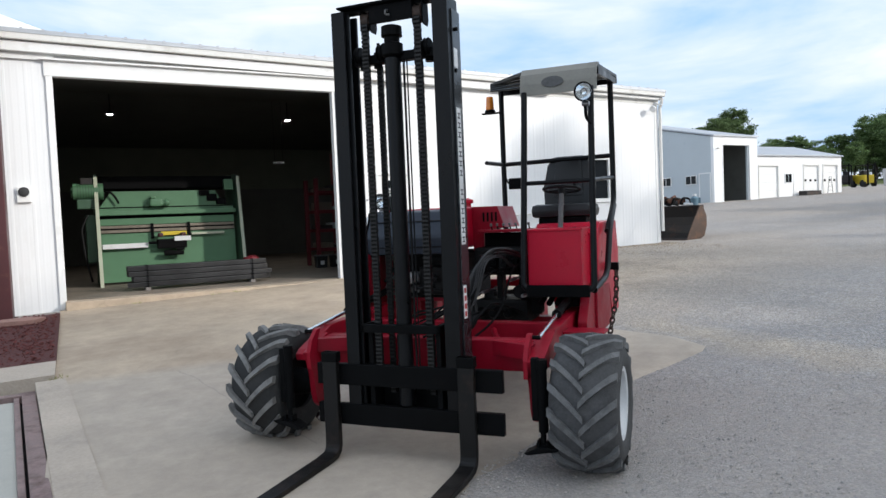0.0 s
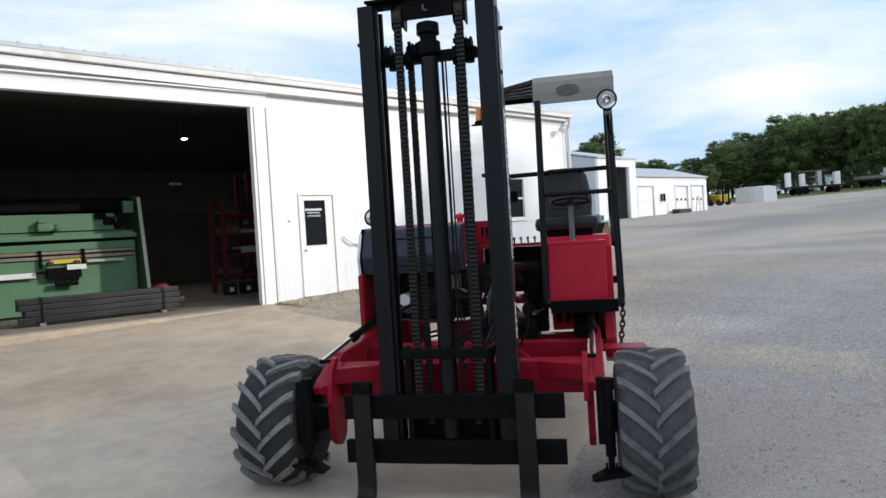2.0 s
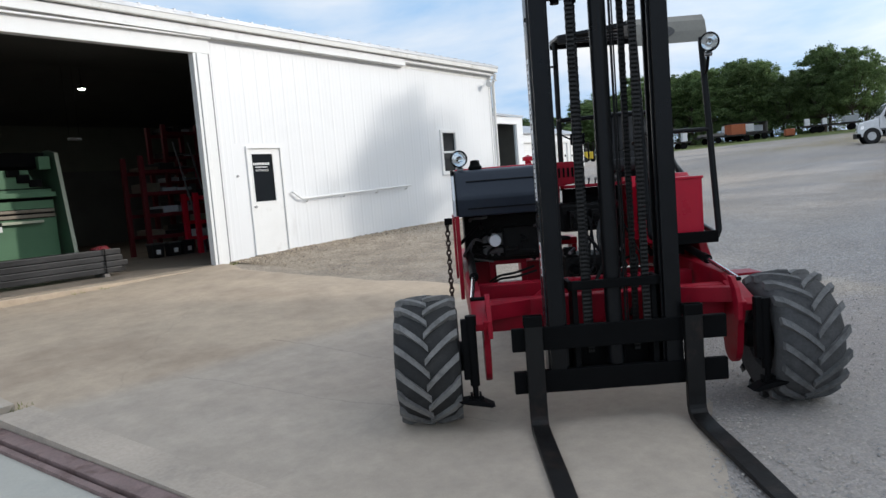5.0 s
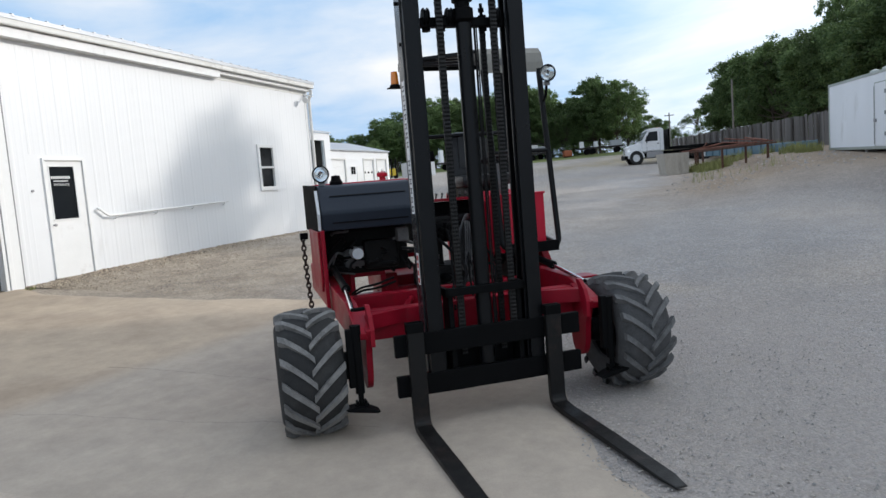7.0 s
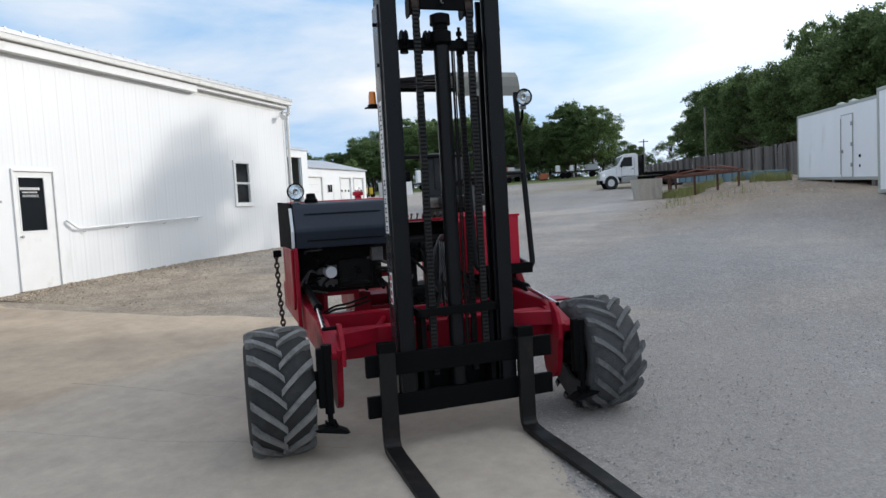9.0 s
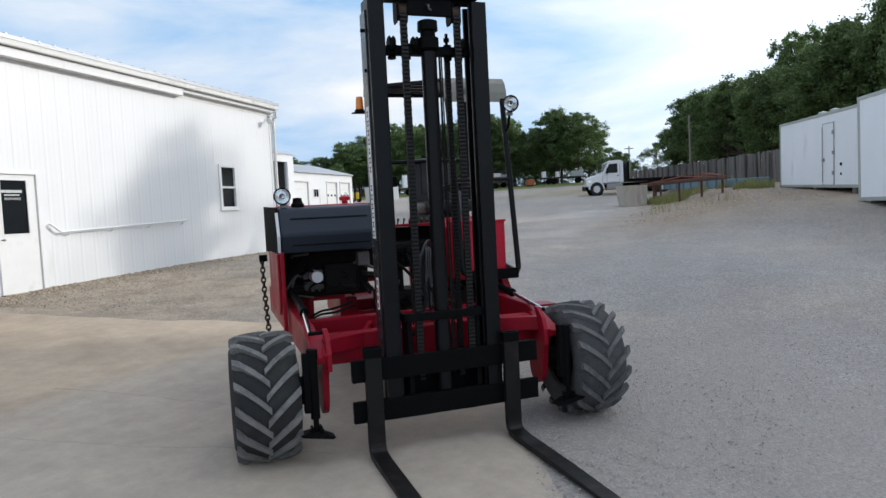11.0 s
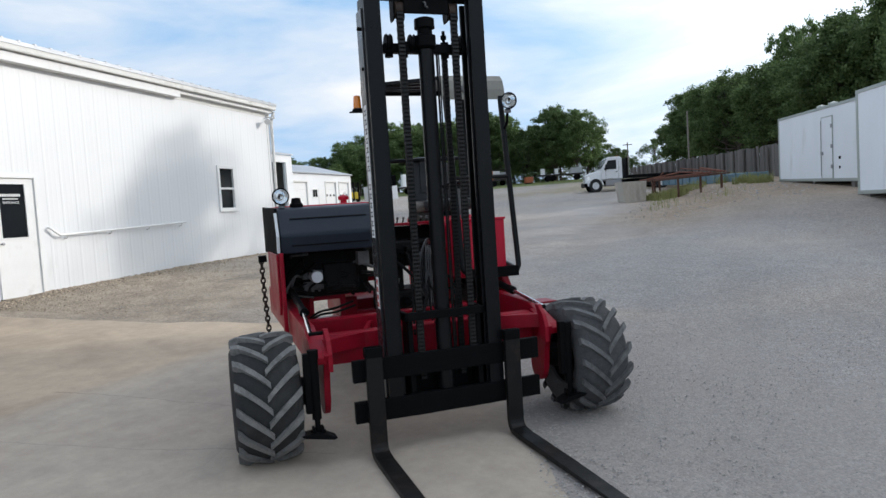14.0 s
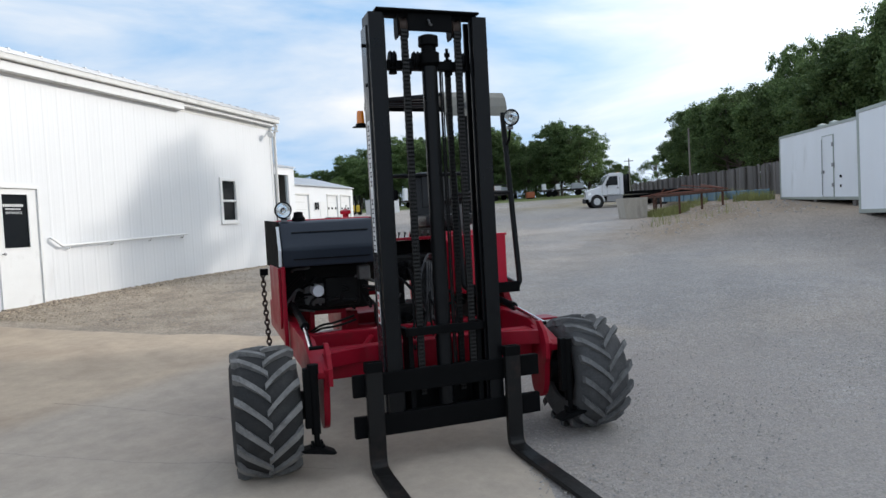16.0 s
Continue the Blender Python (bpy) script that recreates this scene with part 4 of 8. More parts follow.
part("window_sill", boxes((5.82, 6.50, -0.045, 0.0, 1.365, 1.385), bevel=0.004), TRIMW, win)

# handrail on the wall
hr = thing("handrail", pose(0, 0, 0), "white pipe handrail fixed to the shop wall", "handrail")
bm = bmesh.new()
tube(bm, bend([(1.06, -0.02, 1.205), (1.07, -0.07, 1.185), (1.24, -0.085, 1.055), (4.51, -0.085, 1.165)], 0.04), 0.021, 10)
part("rail", bm, TRIMW, hr, smooth=True)
for x in (1.40, 2.4, 3.4, 4.38):
    bm = bmesh.new()
    z = 1.055 + (x - 1.24) * 0.0336
    tube(bm, bend([(x, -0.001, z - 0.07), (x, -0.085, z - 0.06), (x, -0.085, z)], 0.03), 0.01, 8)
    part("bracket", bm, TRIMW, hr, smooth=True)

# wall flood lamp and call box
fl = thing("flood_lamp", pose(7.95, 0, 3.80), "white floodlight on the shop corner", "flood lamp")
bm = bmesh.new()
cyl(bm, (0.12, -0.30, 0.02), (0.12, 0.0, 0.10), 0.02, 10)
part("arm", bm, TRIMW, fl)
bm = bmesh.new()
lathe(bm, [(0.0, 0.03), (0.06, 0.06), (0.14, 0.085), (0.15, 0.08)], "x", 20)
bmesh.ops.transform(bm, matrix=pose(-0.02, -0.18, -0.03, 0, 25, 200), verts=bm.verts)
part("head", bm, TRIMW, fl, smooth=True)
cb = thing("call_box", pose(-6.155, -0.0, 1.79), "small grey meter box on the shop corner", "meter box")
part("box", boxes((-0.10, 0.10, -0.07, 0.0, -0.13, 0.12), bevel=0.01), TRIMW, cb)
bm = bmesh.new()
lathe(bm, [(-0.11, 0.06), (-0.10, 0.075), (-0.07, 0.08)], "y", 24, (0, 0, 0.04))
part("dial", bm, HOSEGREY, cb, "round dark meter glass", smooth=True)

# taller white shed behind the west end
bm = bmesh.new()
prism(bm, [(-20, -0.5), (-5.45, -0.5), (-5.45, 8.22), (-12.7, 10.65), (-20, 8.22)], "y", 15.0, 30.0)
shed = structure(part("wall_shed", bm, SIDING), "taller white metal shed behind the shop", "shed")


# ---- the truck-mounted forklift ----
FK = thing("forklift", pose(-3.675, -9.101, -0.46, 0, 0, -50.77), "red three-wheel truck-mounted forklift with a black mast", "forklift")


def wheel(side):
    """A drive wheel with chevron lugs, turned about x."""
    bm = bmesh.new()
    R, W = 0.397, 0.194
    prof = [(-W + 0.02, 0.20), (-W - 0.004, 0.24), (-W - 0.012, 0.31), (-W + 0.010, 0.350), (-W + 0.05, R - 0.012), (0, R + 0.006), (W - 0.05, R - 0.012), (W - 0.010, 0.350), (W + 0.012, 0.31), (W + 0.004, 0.24), (W - 0.02, 0.20)]
    lathe(bm, prof, "x", 56, closed=True)
    ty = part("wheel", bm, RUBBERD if side > 0 else RUBBER, FK, "large tractor-tread drive wheel", smooth=True)
    ty.location = (1.156, 0.27, 0.388) if side > 0 else (-1.19, 0.322, 0.392)
    # lugs: slanted bars from the shoulder to just past the middle, staggered
    bm = bmesh.new()
    N = 16
    for half in (-1, 1):
        for k in range(N):
            base = 2 * math.pi * (k + (0.5 if half > 0 else 0)) / N
            quads = []
            for s in range(6):
                t = s / 5
                u = half * (0.018 + (W + 0.004 - 0.018) * t) - half * 0.03 * (1 - t)
                sweep = 0.46 * (t ** 0.9)
                wid = 0.044 + 0.013 * t
                top = R + 0.030 - 0.016 * t - (0.016 if t > 0.9 else 0)
                foot = R - 0.03 - 0.012 * t
                ring = []
                for da, rr in ((-wid * 1.25, foot), (-wid, top), (wid, top), (wid * 1.25, foot)):
                    ang = base + sweep + da * 1.0
                    ring.append(bm.verts.new((u, -math.cos(ang) * rr, math.sin(ang) * rr)))
                quads.append(ring)
            for a, b in zip(quads, quads[1:]):
                for i in range(3):
                    bm.faces.new((a[i], a[i + 1], b[i + 1], b[i]))
            bm.faces.new(quads[0])
            bm.faces.new(quads[-1])
    part("tread", bm, LUGD if side > 0 else LUG, ty, "dusty chevron lugs")
    o = side
    bm = bmesh.new()
    lathe(bm, [(o * 0.172, 0.215), (o * 0.188, 0.225), (o * 0.183, 0.195), (o * 0.14, 0.185), (o * 0.13, 0.14), (o * 0.10, 0.12), (o * 0.10, 0.0)], "x", 40, caps=False)
    rim = part("rim", bm, WHITEPAINT, ty, "white painted steel rim", smooth=True)
    bm = bmesh.new()
    for k in range(8):
        a = 2 * math.pi * k / 8
        cyl(bm, (o * 0.095, 0.085 * math.cos(a), 0.085 * math.sin(a)), (o * 0.125, 0.085 * math.cos(a), 0.085 * math.sin(a)), 0.012, 6)
    lathe(bm, [(o * 0.10, 0.055), (o * 0.135, 0.05), (o * 0.14, 0.0)], "x", 20)
    part("hub_nut", bm, STEEL, rim)
    bm = bmesh.new()
    lathe(bm, [(-o * 0.17, 0.21), (-o * 0.12, 0.19), (-o * 0.12, 0.0)], "x", 32, caps=False)
    part("inner_rim", bm, BLACKSAT, ty, smooth=True)
    return ty


for s in (-1, 1):
    wheel(s)

# chassis: two side beams, cross beams, gussets
for s in (-1, 1):
    bm = bmesh.new()
    # beam: its nose tapers down to the front
    prism(bm, [(0.10, 0.60), (0.09, 0.645), (0.13, 0.675), (0.46, 0.80), (2.85, 0.88), (2.85, 0.62), (0.5, 0.58)], "x", s * 0.815, s * 0.895, bevel=0.008)
    part("side_beam", bm, RED, FK)
    bm = bmesh.new()
    # drop plate with a rounded foot
    pts = [(0.08, 0.66), (0.36, 0.76), (0.37, 0.5), (0.375, 0.36)]
    pts += [(0.27 + 0.105 * math.cos(a), 0.34 + 0.105 * math.sin(a)) for a in np.linspace(0, -math.pi, 10)]
    pts += [(0.15, 0.5)]
    prism(bm, pts, "x", s * 0.785, s * 0.826, bevel=0.008)
    part("drop_plate", bm, RED, FK)
    bm = bmesh.new()
    lathe(bm, [(s * 0.87, 0.0), (s * 0.87, 0.07), (s * 0.90, 0.085), (s * 0.99, 0.10), (s * 1.03, 0.10)], "x", 24, (0, 0.27, 0.408))
    part("wheel_motor", bm, BLACKSAT, FK, "round hydraulic wheel motor", smooth=True)
    # upright lug plate that holds the reach ram
    RX = 0.838 if s > 0 else -0.880
    bm = bmesh.new()
    prism(bm, [(0.09, 0.545), (0.085, 0.66), (0.12, 0.745), (0.19, 0.81), (0.24, 0.812), (0.18, 0.72), (0.155, 0.64), (0.15, 0.545)], "x", s * 0.768, s * 0.80, bevel=0.005)
    part("ram_lug", bm, RED, FK)
    bm = bmesh.new()
    cyl(bm, (s * 0.80, 0.225, 0.785), (RX + s * 0.012, 0.225, 0.785), 0.013, 14)
    part("lug_pin", bm, BLACKSAT, FK, smooth=True)
    bm = bmesh.new()
    cyl(bm, (RX, 0.23, 0.785), (s * 0.84, 0.80, 0.865), 0.015, 14)
    part("ram_rod", bm, CHROME, FK, "polished ram rod", smooth=True)
    bm = bmesh.new()
    cyl(bm, (s * 0.84, 0.78, 0.862), (s * 0.835, 1.45, 0.945), 0.028, 16)
    cyl(bm, (s * 0.84, 0.74, 0.857), (s * 0.84, 0.81, 0.866), 0.034, 16)
    part("ram_barrel", bm, BLACKSAT, FK, "black reach ram barrel", smooth=True)
    # stabiliser leg: sleeve, cylinder, clevis and foot
    LX = 0.903 if s > 0 else -0.905
    bm = bmesh.new()
    box(bm, LX - 0.065, LX - 0.022, 0.00, 0.05, 0.32, 0.70, 0.008)
    part("leg_sleeve", bm, BLACKSAT, FK)
    bm = bmesh.new()
    cyl(bm, (LX, 0.02, 0.28), (LX, 0.02, 0.69), 0.030, 16)
    cyl(bm, (LX, 0.02, 0.66), (LX, 0.02, 0.72), 0.035, 16)
    leg = part("stabiliser_leg", bm, BLACKSAT, FK, "black stabiliser cylinder", smooth=True)
    bm = bmesh.new()
    cyl(bm, (LX, 0.01, 0.215), (LX, 0.01, 0.31), 0.018, 12)
    part("leg_rod", bm, BLACKSAT, leg, smooth=True)
    bm = bmesh.new()
    box(bm, LX - 0.035, LX - 0.02, -0.02, 0.04, 0.165, 0.235, 0.004)
    box(bm, LX + 0.02, LX + 0.035, -0.02, 0.04, 0.165, 0.235, 0.004)
    cyl(bm, (LX - 0.045, 0.01, 0.20), (LX + 0.045, 0.01, 0.20), 0.012, 10)
    part("clevis", bm, BLACKSAT, leg)
    bm = bmesh.new()
    prism(bm, [(-0.09, 0.0), (0.09, 0.0), (0.115, 0.012), (0.04, 0.034), (-0.04, 0.034), (-0.115, 0.012)], "y", -0.045, 0.065, bevel=0.006)
    ft = part("foot_plate", bm, BLACKSAT, leg, "folded steel foot")
    ft.matrix_local = pose(LX, 0.0, 0.165, 0, -s * 11, 0)
    if s > 0:
        leg.location.z = -0.028
bm = bmesh.new()
box(bm, -0.80, 0.80, 0.34, 0.46, 0.535, 0.74, 0.01)
for s in (-1, 1):
    prism(bm, [(s * 0.80, 0.20), (s * 0.80, 0.36), (s * 0.45, 0.36)], "z", 0.64, 0.735)
part("front_cross_beam", bm, RED, FK)
bm = bmesh.new()
box(bm, -0.80, 0.80, 0.95, 1.06, 0.60, 0.76, 0.01)
part("rear_cross_beam", bm, RED, FK)
for s in (-1, 1):
    bm = bmesh.new()
    cyl(bm, (s * 0.52, 0.44, 0.66), (s * 0.30, 0.97, 0.70), 0.022, 10)
    part("diagonal_brace", bm, RED, FK)
bm = bmesh.new()
for r_ in ((-0.80, -0.60, 1.9, 2.02, 0.58, 0.84), (-0.60, -0.34, 1.9, 2.02, 0.80, 0.84), (-0.60, -0.34, 1.9, 2.02, 0.58, 0.63), (-0.34, -0.20, 1.9, 2.02, 0.58, 0.80), (-0.20, 0.80, 1.9, 2.02, 0.58, 0.665)):
    box(bm, *r_, bevel=0.006)
box(bm, -0.30, 0.22, 2.025, 2.95, 0.58, 0.76, 0.02)
part("rear_frame", bm, RED, FK)
bm = bmesh.new()
box(bm, 0.90, 1.18, 0.64, 0.84, 0.735, 0.752, 0.004)
part("step_plate", bm, RED, FK)

# rear steer wheel
bm = bmesh.new()
lathe(bm, [(-0.15, 0.2), (-0.18, 0.3), (-0.14, 0.385), (0, 0.40), (0.14, 0.385), (0.18, 0.3), (0.15, 0.2)], "x", 40, closed=True)
rw = part("steer_wheel", bm, RUBBER, FK, "rear steering wheel tyre", smooth=True)
rw.location = (0.0, 2.75, 0.42)
bm = bmesh.new()
lathe(bm, [(-0.14, 0.205), (-0.06, 0.19), (-0.06, 0.0)], "x", 28, caps=False)
lathe(bm, [(0.14, 0.205), (0.06, 0.19), (0.06, 0.0)], "x", 28, caps=False)
part("rim", bm, WHITEPAINT, rw, smooth=True)
bm = bmesh.new()
for s in (-1, 1):
    box(bm, s * 0.24 - 0.025, s * 0.24 + 0.025, 2.62, 2.88, 0.35, 0.86, 0.01)
box(bm, -0.265, 0.265, 2.6, 2.9, 0.86, 0.93, 0.01)
part("steer_fork", bm, RED, FK)

# mast
MX0, MX1 = -0.425, 0.392
def rail(x0, x1, inner):
    """A channel section, open to the middle."""
    b = bmesh.new()
    t = 0.018 if x1 > x0 else -0.018
    sect = [(x0, 0.045), (x1, 0.045), (x1, 0.063), (x0 + t, 0.063), (x0 + t, 0.205), (x1, 0.205), (x1, 0.223), (x0, 0.223)]
    prism(b, sect, "z", 0.24, 2.935, bevel=0.003)
    return b


part("mast_rail", rail(MX0, MX0 + 0.094, 0), BLACK, FK)
part("mast_rail", rail(MX1, MX1 - 0.102, 0), BLACK, FK)
for s, x0, x1 in ((-1, MX0 + 0.02, MX0 + 0.115), (1, MX1 - 0.115, MX1 - 0.02)):
    bm = bmesh.new()
    box(bm, x0, x1, 0.075, 0.095, 0.26, 2.925, 0.004)
    box(bm, x0, x1, 0.175, 0.195, 0.26, 2.925, 0.004)
    w = (x0, x0 + 0.02) if s < 0 else (x1 - 0.02, x1)
    box(bm, w[0], w[1], 0.096, 0.174, 0.26, 2.925)
    part("inner_rail", bm, BLACK, FK)
# side flanges behind, with name strips
for s, xx in ((-1, MX0 - 0.004), (1, MX1 + 0.004)):
    bm = bmesh.new()
    box(bm, xx - 0.006, xx + 0.006, 0.10, 0.235, 0.30, 2.86, 0.003)
    fp = part("side_plate", bm, SIDEBLK, FK)
    bm = bmesh.new()
    xs = xx + s * 0.0075
    box(bm, xs - 0.001, xs + 0.001, 0.115, 0.185, 1.39, 2.25)
    st = part("name_strip", bm, LABELW, fp, "white strip with dark unreadable marks")
    bm = bmesh.new()
    for k in range(14):
        if k == 7:
            continue
        z = 2.20 - k * 0.06
        xq = xs + s * 0.0018
        box(bm, xq - 0.0006, xq + 0.0006, 0.128, 0.172, z - 0.016, z - 0.008)
        box(bm, xq - 0.0006, xq + 0.0006, 0.128, 0.172, z + 0.012, z + 0.02)
        box(bm, xq - 0.0006, xq + 0.0006, 0.145, 0.156, z - 0.008, z + 0.012)
    part("strip_mark", bm, LABELB, fp)["kind"] = "stuff"
    bm = bmesh.new()
    box(bm, xs - 0.001, xs + 0.001, 0.11, 0.165, 0.92, 1.13)
    part("model_strip", bm, LABELW, fp)
    bm = bmesh.new()
    xq = xs + s * 0.0018
    for k in range(4):
        z = 1.10 - k * 0.05
        box(bm, xq - 0.0006, xq + 0.0006, 0.12, 0.155, z - 0.018, z + 0.014)
    part("model_mark", bm, LABELR, fp)
    for zb, lb in ((2.735, 0.03), (2.48, 0.015)):
        bm = bmesh.new()
        cyl(bm, (xx, 0.13, zb), (xx + s * lb, 0.13, zb), 0.012, 10)
        part("side_bolt", bm, BLACKSAT, fp)
    if s > 0:
        part("data_label", boxes((xs - 0.001, xs + 0.001, 0.11, 0.17, 2.50, 2.62)), LABELW, fp)

bm = bmesh.new()
box(bm, MX0 + 0.05, MX1 - 0.055, 0.03, 0.15, 2.918, 2.932, 0.004)
part("top_cap", bm, BLACKSAT, FK)
bm = bmesh.new()
box(bm, -0.155, 0.150, 0.06, 0.085, 2.80, 2.917, 0.006)
box(bm, MX0 + 0.02, MX1 - 0.02, 0.085, 0.15, 2.895, 2.917, 0.004)
part("top_cross_plate", bm, BLACKSAT, FK)
bm = bmesh.new()
tube(bm, bend([(-0.02, 0.058, 2.87), (-0.02, 0.03, 2.86), (-0.02, 0.03, 2.835), (0.0, 0.045, 2.835)], 0.015), 0.007, 8)
part("hose_hook", bm, ENGGREY, FK)
# lift cylinder
CXM = -0.013
bm = bmesh.new()
cyl(bm, (CXM, 0.095, 0.35), (CXM, 0.095, 2.60), 0.052, 24)
ram = part("lift_cylinder", bm, BLACK, FK, smooth=True)
bm = bmesh.new()
lathe(bm, [(2.60, 0.045), (2.62, 0.07), (2.69, 0.07), (2.70, 0.05), (2.735, 0.05), (2.74, 0.068), (2.80, 0.066), (2.81, 0.04)], "z", 24, (CXM, 0.095, 0))
part("ram_head", bm, BLACKSAT, ram, smooth=True)
bm = bmesh.new()
box(bm, -0.30, 0.27, 0.10, 0.165, 2.585, 2.645, 0.008)
for x in (-0.25, 0.22, -0.148, 0.142):
    cyl(bm, (x, 0.155, 2.565), (x, 0.155, 2.665), 0.028, 14)
yoke = part("yoke", bm, BLACKSAT, FK)
for x in (-0.262, -0.10, 0.225):
    bm = bmesh.new()
    lathe(bm, [(-0.020, 0.0), (-0.020, 0.052), (-0.012, 0.058), (-0.008, 0.047), (0.008, 0.047), (0.012, 0.058), (0.020, 0.052), (0.020, 0.0)], "x", 22, (x, 0.115, 2.648))
    part("hose_sheave", bm, BLACKSAT, yoke, smooth=True)
for x, z in ((-0.148, 2.73), (0.142, 2.745)):
    bm = bmesh.new()
    cyl(bm, (x, 0.165, 2.61), (x, 0.165, z), 0.011, 10)
    cyl(bm, (x, 0.165, z - 0.055), (x, 0.165, z - 0.03), 0.021, 6)
    part("chain_anchor", bm, BLACKSAT, FK)


def leaf_chain(x, y, z0, z1, w=0.042):
    """A leaf chain: rows of plates on pins."""
    b = bmesh.new()
    pitch = 0.026
    k = int((z1 - z0) / pitch)
    for i in range(k):
        z = z0 + i * pitch
        off = 0.0 if i % 2 else 0.0015
        for j in range(3):
            xx = x - w / 2 + off + j * (w - 0.004) / 2.2
            box(b, xx, xx + 0.009, y - 0.013, y + 0.013, z + 0.001, z + pitch * 0.92)
        # front bar in the paler colour paints the highlight across each link
        box(b, x - w / 2 - 0.001, x + w / 2 + 0.002, y - 0.0145, y - 0.011, z + 0.006, z + 0.018, mi=1)
    box(b, x - w / 2, x + w / 2, y - 0.006, y + 0.006, z0, z0 + k * pitch)
    return part("leaf_chain", b, [CHAINM, CHAINGLINT], FK, "oily leaf lift chain")


leaf_chain(-0.188, 0.065, 0.55, 2.84)
leaf_chain(0.182, 0.065, 0.55, 2.84)
leaf_chain(-0.148, 0.175, 0.40, 2.60, 0.034)
leaf_chain(0.142, 0.175, 0.40, 2.60, 0.034)
for x in (-0.188, 0.182):
    bm = bmesh.new()
    lathe(bm, [(-0.028, 0.03), (-0.026, 0.062), (-0.018, 0.055), (0.018, 0.055), (0.026, 0.062), (0.028, 0.03)], "x", 24, (x, 0.115, 2.83))
    part("chain_pulley", bm, RUSTCH, FK, "rusty chain sheave", smooth=True)
    bm = bmesh.new()
    for dx in (-0.034, 0.034):
        prism(bm, [(0.07, 2.775), (0.085, 2.755), (0.15, 2.755), (0.165, 2.79), (0.16, 2.915), (0.07, 2.915)], "x", x + dx - 0.004, x + dx + 0.004, bevel=0.002)
    part("chain_guard", bm, BLACKSAT, FK)
bm = bmesh.new()
tube(bm, [(0.062, 0.10, 0.45), (0.062, 0.10, 2.58)], 0.008, 8)
tube(bm, [(0.080, 0.11, 0.45), (0.080, 0.11, 2.60)], 0.005, 8)
part("hydraulic_pipe", bm, HOSE, FK, smooth=True)
# lower U bar of the inner mast
bm = bmesh.new()
box(bm, -0.30, 0.265, 0.02, 0.055, 0.83, 0.885, 0.006)
box(bm, -0.30, -0.27, 0.02, 0.20, 0.83, 0.885, 0.006)
box(bm, 0.235, 0.265, 0.02, 0.20, 0.83, 0.885, 0.006)
part("mast_cross_bar", bm, BLACKSAT, FK)
bm = bmesh.new()
box(bm, -0.31, 0.28, 0.16, 0.20, 0.28, 0.56, 0.01)
part("mast_back_plate", bm, BLACKSAT, FK)
# the mast stands a little forward of the beams
for ob in FK.children:
    if ob.name.split(".")[0] in ("mast_rail", "inner_rail", "side_plate", "top_cap", "top_cross_plate", "hose_hook", "lift_cylinder", "yoke", "chain_anchor", "leaf_chain", "chain_pulley", "chain_guard", "hydraulic_pipe", "mast_cross_bar"):
        ob.location.y = -0.035
    if ob.name.split(".")[0] in ("top_cap", "top_cross_plate", "hose_hook", "chain_pulley", "chain_guard"):
        ob.location.z = 0.03
# carriage behind plates
bm = bmesh.new()
for x in (-0.27, 0.215):
    box(bm, x, x + 0.035, 0.03, 0.17, 0.20, 0.85, 0.006)
part("carriage_upright", bm, BLACKSAT, FK)
# fork carriage
bm = bmesh.new()
box(bm, -0.66, 0.66, 0.0, 0.045, 0.470, 0.614, 0.006)
part("upper_carriage_bar", bm, BLACKSAT, FK)
bm = bmesh.new()
prism(bm, [(-0.66, 0.205), (-0.66, 0.343), (0.66, 0.343), (0.66, 0.205), (0.10, 0.200), (0.09, 0.208), (-0.13, 0.208), (-0.14, 0.200)], "y", 0.0, 0.045, bevel=0.005)
part("lower_carriage_bar", bm, BLACKSAT, FK)


def fork(x):
    b = bmesh.new()
    w = 0.054
    # shank and blade in one swept section
    path = [(-0.012, 0.70, 0.045), (-0.012, 0.13, 0.045), (-0.015, 0.07, 0.045), (-0.030, 0.022, 0.045), (-0.075, -0.010, 0.043), (-0.19, -0.020, 0.040), (-0.75, -0.024, 0.032), (-1.30, -0.030, 0.018), (-1.42, -0.032, 0.010)]
    rings = []
    for i, (y, z, t) in enumerate(path):
        a = Vector((path[max(i - 1, 0)][0], path[max(i - 1, 0)][1]))
        c = Vector((path[min(i + 1, len(path) - 1)][0], path[min(i + 1, len(path) - 1)][1]))
        d = (c - a).normalized()
        nrm = Vector((d.y, -d.x))
        hw = w * (1.0 if i < len(path) - 2 else (0.94 if i == len(path) - 2 else 0.62))
        ring = []
        for sx, sn in ((-1, 0), (1, 0), (1, 1), (-1, 1)):
            ring.append(b.verts.new((x + sx * hw, y + nrm.x * t * sn, z + nrm.y * t * sn)))
        rings.append(ring)
    for p, q in zip(rings, rings[1:]):
        for i in range(4):
            b.faces.new((p[i], p[(i + 1) % 4], q[(i + 1) % 4], q[i]))
    b.faces.new(rings[0])
    b.faces.new(rings[-1])
    bmesh.ops.bevel(b, geom=[e for e in b.edges if e.calc_length() > 0.02], offset=0.004, segments=1, affect="EDGES")
    f = part("fork", b, FORKST, FK, "scuffed black steel fork")
    b = bmesh.new()
    box(b, x - w - 0.004, x + w + 0.004, -0.06, 0.004, 0.632, 0.70, 0.006)
    part("fork_hook", b, BLACKSAT, f)


fork(-0.53)
fork(0.44)

